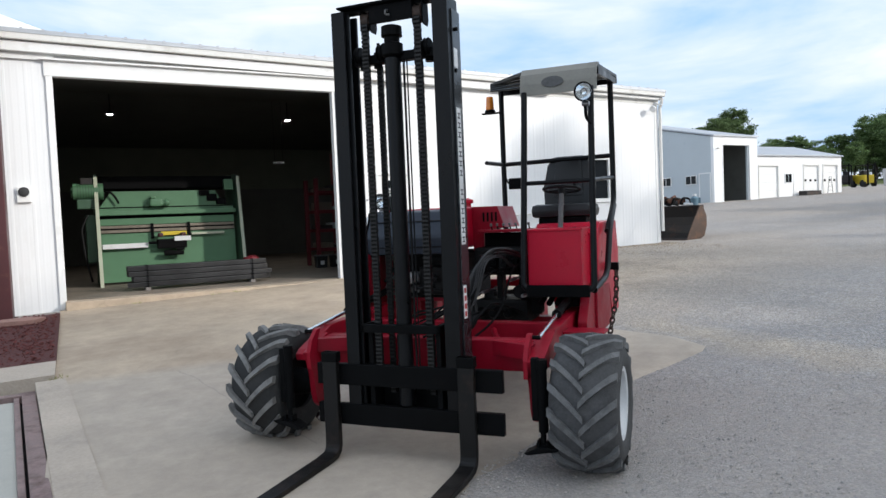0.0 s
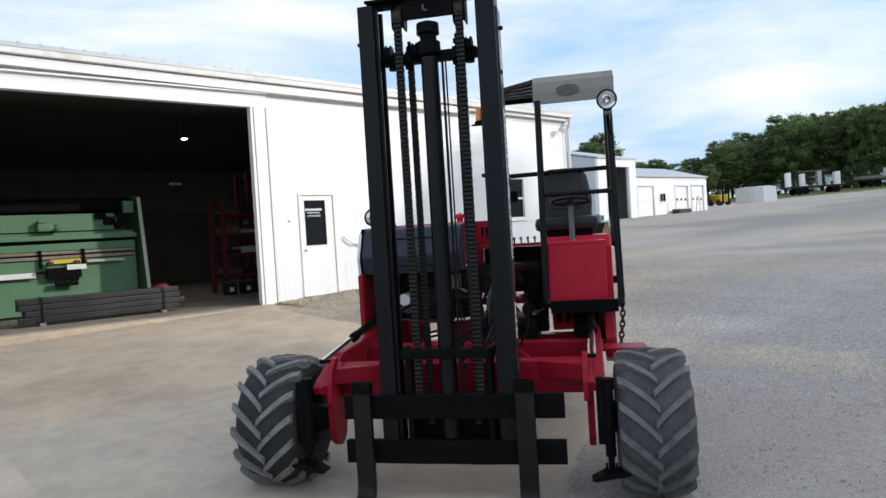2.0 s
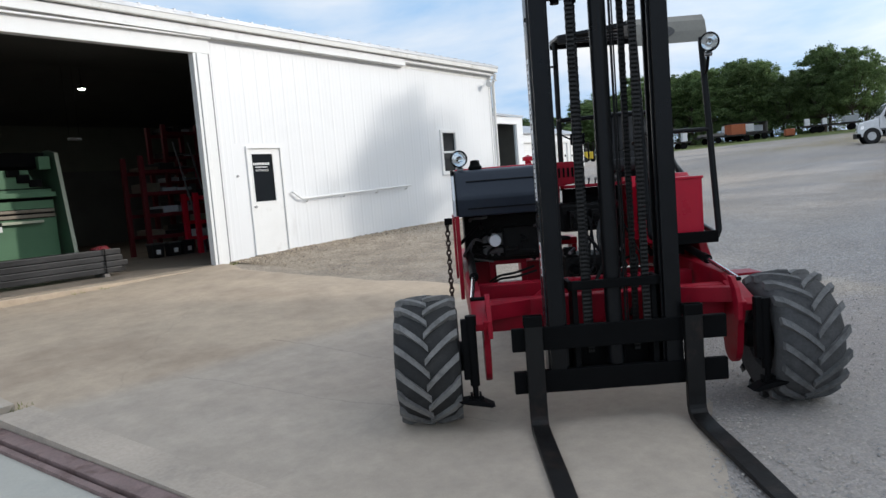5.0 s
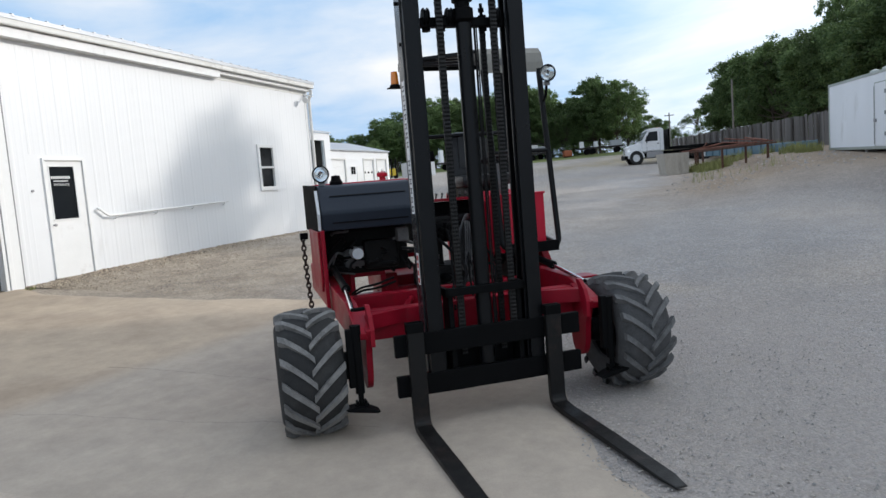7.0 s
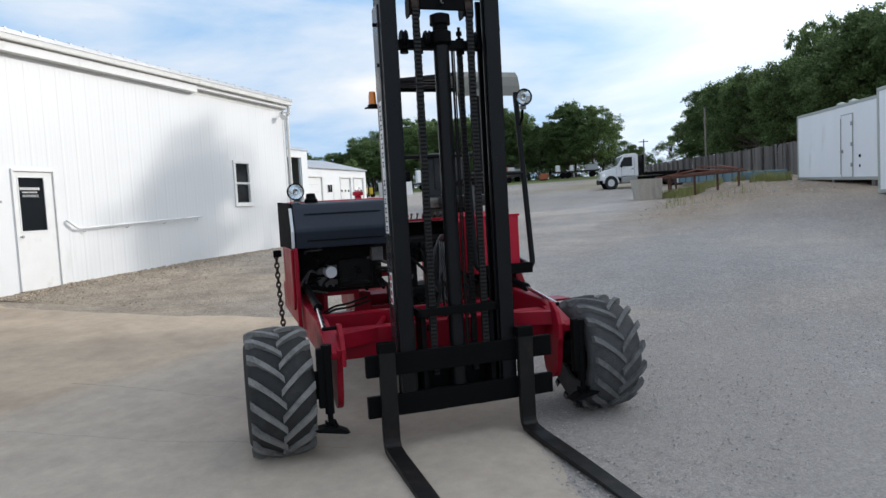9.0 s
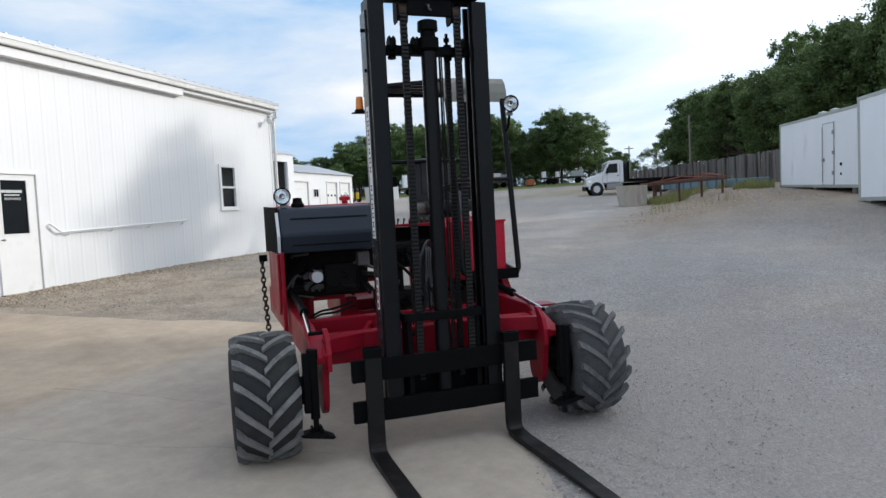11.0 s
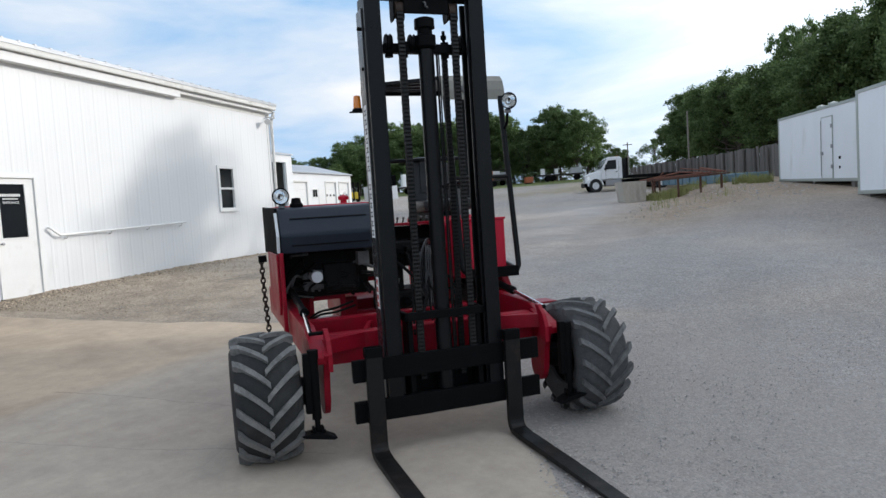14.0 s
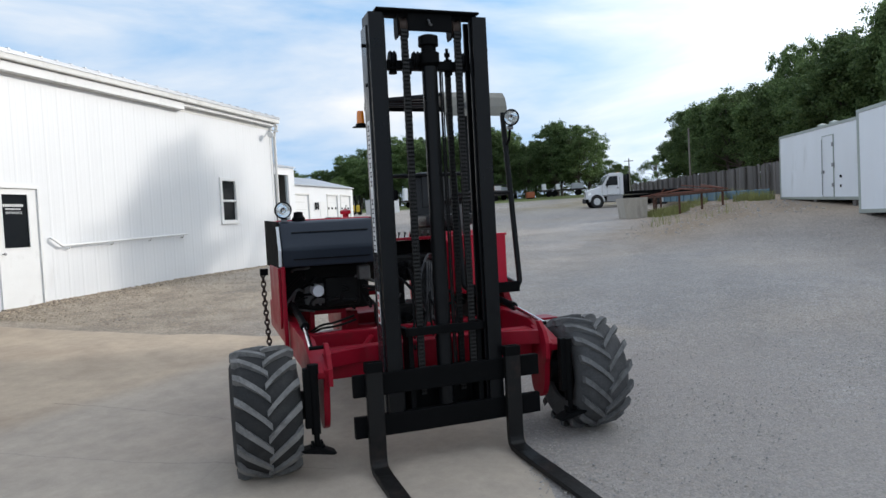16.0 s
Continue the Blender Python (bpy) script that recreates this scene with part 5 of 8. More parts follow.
# engine hood and body on the engine side
bm = bmesh.new()
prism(bm, [(1.275, 1.27), (1.245, 1.405), (1.25, 1.43), (1.345, 1.595), (1.365, 1.622), (1.40, 1.635), (1.56, 1.645), (1.56, 1.27)], "x", -0.915, -0.13, bevel=0.010)
hood = part("engine_hood", bm, HOOD, FK, "dark blue-black engine hood")
bm = bmesh.new()
prism(bm, [(1.3110, 1.541), (1.3145, 1.547), (1.3080, 1.551), (1.3045, 1.545)], "x", -0.83, -0.20)
prism(bm, [(1.2575, 1.325), (1.2555, 1.336), (1.2525, 1.336), (1.2545, 1.325)], "x", -0.83, -0.20)
part("hood_crease", bm, BLACK, hood)
bm = bmesh.new()
prism(bm, [(1.57, 1.30), (1.57, 1.655), (2.30, 1.66), (2.42, 1.58), (2.42, 1.30)], "x", -0.91, -0.12, bevel=0.015)
part("tank_cover", bm, REDBRIGHT, FK, "bright red top cover")
bm = bmesh.new()
prism(bm, [(1.26, 1.25), (1.235, 1.41), (1.335, 1.61), (1.36, 1.640), (2.44, 1.672), (2.44, 1.25)], "x", -0.938, -0.918, bevel=0.004)
part("hood_end_panel", bm, MATTBLACK, FK)
bm = bmesh.new()
prism(bm, [(1.255, 1.28), (1.230, 1.41), (1.325, 1.60), (1.352, 1.60), (1.258, 1.41), (1.278, 1.28)], "x", -0.946, -0.925)
part("pale_edge_strip", bm, WHITEPL, FK, "chipped white edging strip")
bm = bmesh.new()
prism(bm, [(1.30, 0.78), (1.26, 0.86), (1.26, 1.27), (1.95, 1.27), (1.95, 0.88), (1.80, 0.78)], "x", -0.958, -0.940, bevel=0.006)
part("side_panel", bm, RED, FK)
# corner post in front of the engine
bm = bmesh.new()
box(bm, -0.938, -0.905, 1.22, 1.30, 0.62, 1.28, 0.008)
part("corner_post", bm, RED, FK)

# engine bay
bm = bmesh.new()
box(bm, -0.86, -0.14, 1.62, 2.30, 0.86, 1.26, 0.03)
box(bm, -0.55, -0.25, 1.50, 1.66, 0.90, 1.15, 0.03)
eng = part("engine", bm, ENGINE, FK, "oily black engine block")
bm = bmesh.new()
box(bm, -0.72, -0.36, 1.56, 1.63, 0.93, 1.10, 0.02)
for k in range(7):
    cyl(bm, (-0.70 + k * 0.055, 1.555, 0.925), (-0.70 + k * 0.055, 1.575, 0.925), 0.012, 6)
part("valve_cover", bm, ENGGREY, eng)
bm = bmesh.new()
lathe(bm, [(1.37, 0.0), (1.37, 0.046), (1.385, 0.050), (1.56, 0.050)], "y", 28, (-0.625, 0.03, 1.052))
part("filter_cap", bm, WHITEPL, eng, "round white filter cap", smooth=True)
random.seed(21)
for k in range(16):
    bm = bmesh.new()
    x, z = random.uniform(-0.82, -0.16), random.uniform(0.92, 1.24)
    p = [(x, 1.56, z), (x + random.uniform(-0.1, 0.1), 1.46 + random.uniform(-0.04, 0.06), z + random.uniform(-0.08, 0.06)), (x + random.uniform(-0.2, 0.2), 1.50, z + random.uniform(-0.15, 0.1)), (x + random.uniform(-0.25, 0.25), 1.60, z + random.uniform(-0.2, 0.1))]
    tube(bm, bend(p, 0.08), random.choice((0.008, 0.011, 0.014)), 8)
    part("engine_hose", bm, random.choice((HOSE, HOSE, BLACKSAT, ENGGREY)), eng, smooth=True)
bm = bmesh.new()
box(bm, -0.27, -0.17, 1.42, 1.52, 1.12, 1.24, 0.012)
part("fluid_bottle", bm, ENGGREY, eng)
bm = bmesh.new()
for r in ((-0.67, -0.63, 1.66, 1.71, 0.62, 0.86), (-0.40, -0.355, 1.66, 1.71, 0.62, 0.86), (-0.67, -0.355, 1.655, 1.715, 0.825, 0.87), (-0.67, -0.355, 1.655, 1.715, 0.60, 0.64)):
    box(bm, *r, bevel=0.005)
part("engine_mount_frame", bm, RED, FK)
bm = bmesh.new()
tube(bm, bend([(-0.68, 1.60, 0.69), (-0.60, 1.56, 0.745), (-0.48, 1.55, 0.755), (-0.30, 1.58, 0.80)], 0.06), 0.010, 8)
tube(bm, bend([(-0.68, 1.62, 0.66), (-0.60, 1.58, 0.715), (-0.46, 1.57, 0.72), (-0.28, 1.60, 0.76)], 0.06), 0.010, 8)
part("fuel_hose", bm, HOSE, FK, smooth=True)

# control valve and hoses in the middle
bm = bmesh.new()
box(bm, -0.06, 0.47, 1.60, 2.08, 1.06, 1.30, 0.03)
box(bm, -0.04, 0.42, 1.52, 1.95, 0.66, 0.86, 0.025)
box(bm, 0.13, 0.18, 1.62, 1.74, 0.85, 1.07, 0.008)
box(bm, 0.31, 0.50, 1.66, 1.80, 0.72, 1.07, 0.02)
box(bm, -0.02, 0.08, 1.70, 1.80, 0.66, 0.92, 0.02)
cyl(bm, (0.36, 1.50, 0.93), (0.36, 1.66, 0.93), 0.055, 14)
vb = part("valve_block", bm, ENGINE, FK, "dark hydraulic valve block")
for k in range(5):
    bm = bmesh.new()
    x = 0.01 + k * 0.09
    box(bm, x, x + 0.07, 1.50, 1.61, 1.08, 1.24, 0.012)
    cyl(bm, (x + 0.035, 1.44, 1.12), (x + 0.035, 1.52, 1.12), 0.020, 6)
    cyl(bm, (x + 0.035, 1.45, 1.19), (x + 0.035, 1.52, 1.19), 0.017, 6)
    part("valve_section", bm, BLACKSAT if k % 2 else ENGINE, vb)
for k in range(3):
    bm = bmesh.new()
    x = 0.02 + k * 0.13
    lathe(bm, [(1.40, 0.0), (1.405, 0.030), (1.43, 0.042), (1.53, 0.045)], "y", 18, (x, 0, 0.755))
    part("solenoid", bm, BLACKSAT, vb, smooth=True)
random.seed(5)
for k in range(8):
    bm = bmesh.new()
    x = random.uniform(0.02, 0.45)
    z = random.choice((1.12, 1.19, 0.76))
    p = [(x, 1.47, z), (x - 0.05, 1.2 + random.uniform(-0.15, 0.1), z + random.uniform(-0.05, 0.12)), (x + random.uniform(-0.25, 0.05), 0.75, 0.80 + random.uniform(-0.05, 0.15)), (random.uniform(-0.2, 0.2), 0.30, 0.60 + random.uniform(-0.1, 0.2))]
    tube(bm, bend(p, 0.18, 8), random.choice((0.008, 0.010, 0.013)), 8)
    part("hydraulic_hose", bm, MATTBLACK, vb, smooth=True)
# thick bundle that loops over from the valve to the mast
for k in range(6):
    bm = bmesh.new()
    d, e = 0.022 * (k % 3), 0.024 * (k // 3)
    tube(bm, bend([(0.45 - d, 1.50, 1.17 + e), (0.36, 1.30 + d, 1.27 + e), (0.24 + d * 0.6, 1.10 + d, 1.285 + e), (0.115 + d + e, 1.00, 1.12 + e * 0.5), (0.12 + d, 0.92 + e, 0.92), (0.19 + d, 0.78 + e, 0.79), (0.10 + d, 0.45, 0.64)], 0.13, 7), 0.0125, 8)
    part("hose_loop", bm, HOSE if k % 3 else SEATV, vb, "thick black hydraulic hose", smooth=True)
for k in range(4):
    bm = bmesh.new()
    d = 0.015 * k
    tube(bm, bend([(0.30 + d, 1.46, 1.14), (0.27 + d, 1.22, 1.29 - d), (0.20 + d * 1.2, 0.98, 1.24), (0.17 + d, 0.93, 1.0), (0.10 + d, 0.78, 0.80)], 0.12, 8), 0.0065, 8)
    part("hydraulic_hose", bm, HOSEGREY, vb, "thin grey hydraulic hose", smooth=True)
# silvered fittings low in the middle
for x, z in ((-0.02, 0.90), (0.06, 0.93), (0.40, 0.90), (0.30, 1.03)):
    bm = bmesh.new()
    cyl(bm, (x, 1.44, z), (x + 0.03, 1.50, z + 0.01), 0.015, 6)
    cyl(bm, (x + 0.03, 1.50, z + 0.01), (x + 0.07, 1.60, z + 0.02), 0.009, 8)
    part("pipe_fitting", bm, STEEL, vb, "bare steel pipe fitting")
for k in range(7):
    bm = bmesh.new()
    x = 0.10 + k * 0.055
    cyl(bm, (x, 1.64, 1.45), (x, 1.615, 1.485), 0.006, 8)
    lever = part("control_lever", bm, BLACKSAT, FK)
    bm = bmesh.new()
    cyl(bm, (x, 1.615, 1.48), (x, 1.61, 1.50), 0.011, 8)
    part("lever_knob", bm, ENGGREY, lever, "pale worn lever knob")
bm = bmesh.new()
box(bm, -0.015, 0.525, 1.58, 1.74, 1.425, 1.45, 0.006)
part("lever_plate", bm, RED, FK)
bm = bmesh.new()
prism(bm, [(-0.118, 1.27), (-0.118, 1.655), (0.115, 1.652), (0.175, 1.465), (-0.02, 1.452), (-0.02, 1.27)], "y", 1.76, 2.25, bevel=0.006)
console = part("lever_console", bm, RED, FK)
for k in range(4):
    part("console_slot", boxes((-0.02 + k * 0.038, -0.004 + k * 0.038, 1.752, 1.759, 1.52, 1.60)), MATTBLACK, console)
part("console_back", boxes((0.0, 0.515, 1.725, 1.76, 1.05, 1.42), bevel=0.006), MATTBLACK, FK)

# operator side body, box in front, seat
bm = bmesh.new()
prism(bm, [(1.45, 0.965), (1.45, 1.40), (1.58, 1.485), (2.50, 1.485), (2.62, 1.2), (2.55, 0.66), (2.15, 0.66), (2.02, 0.965)], "x", 0.51, 1.02, bevel=0.012)
part("seat_body", bm, REDBRIGHT, FK)
bm = bmesh.new()
prism(bm, [(1.02, 0.62), (1.02, 0.76), (1.20, 0.98), (1.44, 1.02), (1.44, 0.56), (1.2, 0.56)], "x", 0.93, 1.0, bevel=0.01)
part("lower_side_plate", bm, RED, FK)
bm = bmesh.new()
box(bm, 0.55, 0.962, 1.10, 1.42, 0.955, 1.445, 0.014)
bx = part("tool_box", bm, REDBRIGHT, FK, "bright red sheet-metal box")
bm = bmesh.new()
box(bm, 0.54, 0.970, 1.093, 1.43, 1.432, 1.452, 0.005)
part("box_lid", bm, REDBRIGHT, bx)
bm = bmesh.new()
box(bm, 0.70, 0.90, 1.36, 1.60, 0.70, 0.955, 0.03)
pump = part("pump_unit", bm, ENGINE, FK)
for k in range(4):
    bm = bmesh.new()
    cyl(bm, (0.60 + k * 0.065, 1.27, 0.865), (0.60 + k * 0.065, 1.40, 0.90), 0.024, 12)
    part("hose_port", bm, BLACKSAT, pump, smooth=True)
bm = bmesh.new()
box(bm, 0.86, 1.02, 1.38, 1.48, 0.60, 0.972, 0.008)
prism(bm, [(1.48, 0.60), (2.12, 0.60), (2.02, 0.96), (1.48, 0.96)], "x", 0.985, 1.018, bevel=0.004)
column = part("side_column", bm, RED, FK)
part("decal", boxes((0.935, 0.972, 1.3755, 1.3785, 0.80, 0.885)), LABELW, column, "small white warning decal")
part("decal", boxes((0.90, 0.93, 1.3755, 1.3785, 0.64, 0.70)), LABELW, column, "small white warning decal")

seat = part("seat_cushion", boxes((0.43, 0.94, 1.68, 2.15, 1.53, 1.645), bevel=0.05), SEATV, FK, "black vinyl seat cushion", smooth=True)
bm = bmesh.new()
prism(bm, [(0.46, 1.61), (0.89, 1.61), (0.905, 1.80), (0.87, 2.00), (0.82, 2.075), (0.53, 2.075), (0.48, 2.00), (0.445, 1.80)], "y", 0, 0.13, bevel=0.035)
bmesh.ops.translate(bm, vec=(0, 2.06, 0), verts=bm.verts)
for v in bm.verts:
    v.co.y += (v.co.z - 1.58) * 0.18
part("seat_back", bm, SEATV, seat, "black vinyl backrest", smooth=True)
bm = bmesh.new()
prism(bm, [(0.54, 1.72), (0.81, 1.72), (0.79, 2.03), (0.56, 2.03)], "y", 2.045, 2.07, bevel=0.01)
for v in bm.verts:
    v.co.y += (v.co.z - 1.58) * 0.18
part("back_pad", bm, SEATV, seat, smooth=True)
part("seat_base", boxes((0.49, 0.89, 1.72, 2.14, 1.44, 1.53), bevel=0.01), BLACKSAT, seat)
bm = bmesh.new()
cyl(bm, (0.73, 1.42, 1.30), (0.73, 1.55, 1.72), 0.021, 14)
stc = part("steering_column", bm, ENGGREY, FK, "grey steering column", smooth=True)
bm = bmesh.new()
ctr, q = Vector((0.73, 1.57, 1.76)), Euler((radians(-8), 0, 0)).to_matrix()
tube(bm, [ctr + q @ Vector((0.145 * math.cos(a), 0.145 * math.sin(a), 0)) for a in np.linspace(0, 2 * math.pi, 37)[:-1]], 0.014, 8, closed=True)
for a in (0.5, 2.6, 4.7):
    cyl(bm, ctr, ctr + q @ Vector((0.14 * math.cos(a), 0.14 * math.sin(a), 0)), 0.009, 8)
cyl(bm, ctr - q @ Vector((0, 0, 0.05)), ctr + q @ Vector((0, 0, 0.015)), 0.03, 14)
cyl(bm, ctr + Vector((0.12, -0.08, 0.02)), ctr + Vector((0.12, -0.08, 0.07)), 0.018, 12)
part("steering_wheel", bm, HOSE, stc, smooth=True)

# overhead guard
GR = 0.024
bm = bmesh.new()
tube(bm, bend([(1.045, 1.225, 2.50), (1.045, 1.20, 2.30), (1.055, 1.055, 1.01), (0.98, 1.04, 0.985), (0.60, 1.03, 0.985), (0.53, 1.035, 1.02), (0.535, 1.20, 2.30), (0.535, 1.225, 2.50)], 0.09), GR, 12)
part("front_guard_hoop", bm, BLACK, FK, smooth=True)
bm = bmesh.new()
box(bm, 0.56, 1.03, 1.004, 1.018, 0.945, 1.035, 0.004)
part("guard_bumper_bar", bm, BLACKSAT, FK)
bm = bmesh.new()
tube(bm, bend([(1.06, 2.13, 2.71), (1.06, 2.14, 1.66), (1.06, 2.0, 1.56), (1.055, 1.75, 1.40)], 0.08), GR, 12)
part("rear_guard_post", bm, BLACK, FK, smooth=True)
bm = bmesh.new()
tube(bm, bend([(0.08, 2.12, 2.72), (0.075, 2.14, 1.62), (0.075, 2.14, 1.40)], 0.06), GR, 12)
part("rear_guard_post", bm, BLACK, FK, smooth=True)
bm = bmesh.new()
tube(bm, [(0.075, 2.14, 2.035), (1.06, 2.14, 2.05)], 0.02, 10)
tube(bm, [(0.075, 2.14, 2.035), (0.02, 1.80, 2.035)], 0.018, 10)
part("rear_guard_rail", bm, BLACK, FK, smooth=True)
bm = bmesh.new()
tube(bm, [(0.535, 1.14, 1.80), (1.05, 1.14, 1.80)], 0.017, 10)
tube(bm, [(1.05, 1.14, 1.80), (1.06, 2.14, 1.86)], 0.017, 10)
part("guard_mid_rail", bm, BLACK, FK, smooth=True)
bm = bmesh.new()
tube(bm, bend([(1.06, 2.14, 1.62), (1.075, 1.75, 1.42), (1.075, 1.55, 1.06), (1.05, 1.08, 0.99)], 0.12), GR, 12)
part("side_guard_tube", bm, BLACK, FK, smooth=True)

# canopy: sheet top with a turned-down front and louvred side
bm = bmesh.new()
prism(bm, [(0.51, 1.30), (1.085, 1.30), (1.10, 2.28), (0.06, 2.28), (0.06, 1.86), (0.45, 1.38)], "z", 2.655, 2.685, bevel=0.006)
for v in bm.verts:
    v.co.z += 0.085 * (v.co.y - 1.30)
can = part("canopy", bm, BLACK, FK, "black guard roof")
bm = bmesh.new()
pr = [(1.215, 2.475), (1.225, 2.56), (1.25, 2.64), (1.30, 2.69), (1.38, 2.70), (1.38, 2.688), (1.305, 2.678), (1.262, 2.632), (1.238, 2.56), (1.228, 2.475)]
prism(bm, pr, "x", 0.505, 1.09)
part("front_visor", bm, GREYTARP, can, "smoke-grey moulded visor")
bm = bmesh.new()
prism(bm, [(0.76 + 0.085 * math.cos(a), 2.565 + 0.04 * math.sin(a)) for a in np.linspace(0, 2 * math.pi, 25)[:-1]], "y", 1.214, 1.224)
part("visor_mark", bm, ENGGREY, can, "dark oval badge")
bm = bmesh.new()
for k in range(4):
    z0_, z1_ = 2.575 + k * 0.028, 2.668 + k * 0.015
    cyl(bm, (0.50, 1.38, z0_), (0.07, 1.86, z1_), 0.011, 6)
part("louvre", bm, BLACK, can)
bm = bmesh.new()
prism(bm, [(0.06, 2.26), (1.10, 2.26), (1.10, 2.28), (0.06, 2.28)], "z", 2.69, 2.735)
prism(bm, [(1.30, 2.60), (2.28, 2.69), (2.28, 2.735), (1.30, 2.655)], "x", 1.07, 1.095)
part("canopy_edge", bm, BLACK, can)


def work_lamp(p, label):
    b = bmesh.new()
    lathe(b, [(0.07, 0.0), (0.065, 0.03), (0.03, 0.058), (-0.005, 0.069), (-0.02, 0.071), (-0.022, 0.064), (-0.012, 0.060)], "y", 32, caps=False)
    lamp = part("work_lamp", b, BLACKSAT, FK, label, smooth=True)
    b = bmesh.new()
    lathe(b, [(0.045, 0.0), (0.04, 0.02), (0.02, 0.045), (-0.010, 0.060)], "y", 28, caps=False)
    part("reflector", b, REFL, lamp, smooth=True)
    b = bmesh.new()
    lathe(b, [(-0.013, 0.060), (-0.022, 0.04), (-0.026, 0.0)], "y", 28, caps=False)
    part("lens", b, LENS, lamp, smooth=True)
    b = bmesh.new()
    tube(b, bend([(0, 0.02, -0.06), (0, 0.03, -0.09), (0, 0.03, -0.14)], 0.02), 0.011, 8)
    cyl(b, (-0.025, 0.02, -0.085), (0.025, 0.02, -0.085), 0.018, 10)
    part("lamp_bracket", b, STEEL, lamp, smooth=True)
    lamp.location = p
    return lamp


l1 = work_lamp((-0.865, 1.46, 1.733), "round black work lamp on the hood")
l1.rotation_euler = (radians(-4), 0, radians(-12))
l2 = work_lamp((1.03, 1.03, 2.43), "round black work lamp on the guard")
l2.rotation_euler = (radians(8), 0, radians(-8))
bm = bmesh.new()
tube(bm, bend([(1.03, 1.06, 2.33), (1.03, 1.08, 2.25), (1.045, 1.16, 2.22)], 0.03), 0.012, 8)
part("lamp_arm", bm, BLACKSAT, FK, smooth=True)
bm = bmesh.new()
lathe(bm, [(1.638, 0.055), (1.665, 0.055), (1.68, 0.042), (1.715, 0.036), (1.72, 0.0)], "z", 20, (-0.74, 1.50, 0))
part("filler_neck", bm, BLACKSAT, FK, smooth=True)
bm = bmesh.new()
lathe(bm, [(1.655, 0.03), (1.69, 0.028), (1.695, 0.05), (1.725, 0.05), (1.735, 0.02), (1.745, 0.0)], "z", 20, (-0.24, 2.0, 0))
part("breather_cap", bm, REDBRIGHT, FK, "bright red tank cap", smooth=True)
# beacon
bm = bmesh.new()
lathe(bm, [(2.515, 0.05), (2.535, 0.05), (2.545, 0.038)], "z", 20, (-0.025, 2.10, 0))
bc = part("beacon", bm, BLACKSAT, FK, "amber warning beacon", smooth=True)
bm = bmesh.new()
lathe(bm, [(2.54, 0.039), (2.63, 0.034), (2.66, 0.030), (2.668, 0.0)], "z", 20, (-0.025, 2.10, 0))
part("beacon_lens", bm, AMBER, bc, "amber plastic dome", smooth=True)
bm = bmesh.new()
box(bm, -0.10, 0.08, 2.07, 2.13, 2.505, 2.515, 0.003)
part("beacon_bracket", bm, BLACKSAT, bc)
# mirror
bm = bmesh.new()
tube(bm, bend([(0.10, 2.13, 1.90), (0.14, 2.04, 1.86), (0.21, 2.02, 1.83)], 0.03), 0.008, 8)
mr = part("mirror", bm, BLACKSAT, FK, "small black rear-view mirror", smooth=True)
part("mirror_head", boxes((0.15, 0.28, 2.01, 2.04, 1.80, 1.90), bevel=0.012), BLACKSAT, mr)


def link_chain(pts, name_parent, link=0.06):
    """A hanging chain of round links."""
    b = bmesh.new()
    pts = [Vector(p) for p in pts]
    path = bend(pts, 0.3, 14)
    dist, out = 0.0, [path[0]]
    for a, c in zip(path, path[1:]):
        dist += (c - a).length
        if dist >= link * 0.72:
            out.append(c)
            dist = 0.0
    # resample evenly
    total = sum((c - a).length for a, c in zip(path, path[1:]))
    k = int(total / (link * 0.74))
    for i in range(k):
        s, acc = (i + 0.5) / k * total, 0.0
        for a, c in zip(path, path[1:]):
            d = (c - a).length
            if acc + d >= s:
                p, dr = a.lerp(c, (s - acc) / d), (c - a).normalized()
                break
            acc += d
        u = dr.cross(Vector((0.3, 0.9, 0.1))).normalized()
        if i % 2:
            u = dr.cross(u).normalized()
        ring = []
        for j in range(12):
            t = 2 * math.pi * j / 12
            ring.append(p + dr * (link * 0.5 * math.cos(t)) + u * (link * 0.30 * math.sin(t)))
        tube(b, ring, 0.008, 6, closed=True)
    return part("chain", b, RUSTCH, name_parent, "rusty hanging mounting chain", smooth=True)


link_chain([(-1.005, 2.15, 1.20), (-1.01, 2.05, 0.95), (-1.01, 1.80, 0.55)], FK)
link_chain([(1.09, 1.95, 1.10), (1.10, 1.85, 0.85), (1.05, 1.70, 0.52)], FK)
bm = bmesh.new()
box(bm, -1.03, -0.958, 2.12, 2.18, 1.17, 1.23, 0.006)
part("chain_bracket", bm, BLACKSAT, FK)
part("chain_bracket", boxes((1.0, 1.11, 1.92, 1.98, 1.07, 1.13), bevel=0.006), BLACKSAT, FK)


# ---- inside the shop ----
PB = thing("press_brake", pose(-3.58, 2.9, 0), "green sheet-metal press brake on the shop floor", "press brake")
bm = bmesh.new()
box(bm, -1.42, 1.36, 0.0, 0.12, 0.05, 1.10, 0.01)
part("bed", bm, PRESSG, PB)
bm = bmesh.new()
prism(bm, [(-1.42, 1.26), (1.36, 1.26), (1.36, 1.415), (-1.42, 1.395)], "y", 0.02, 0.14, bevel=0.008)
part("ram_lower", bm, PRESSG, PB)
bm = bmesh.new()
prism(bm, [(-1.42, 1.50), (1.36, 1.50), (1.36, 1.62), (1.12, 1.66), (0.98, 1.98), (-1.15, 1.98), (-1.42, 1.60)], "y", 0.06, 0.16, bevel=0.008)
part("ram", bm, PRESSG, PB)
bm = bmesh.new()
box(bm, -1.44, 1.38, -0.09, 0.10, 1.47, 1.56, 0.01)
part("ram_ledge", bm, PRESSG, PB)
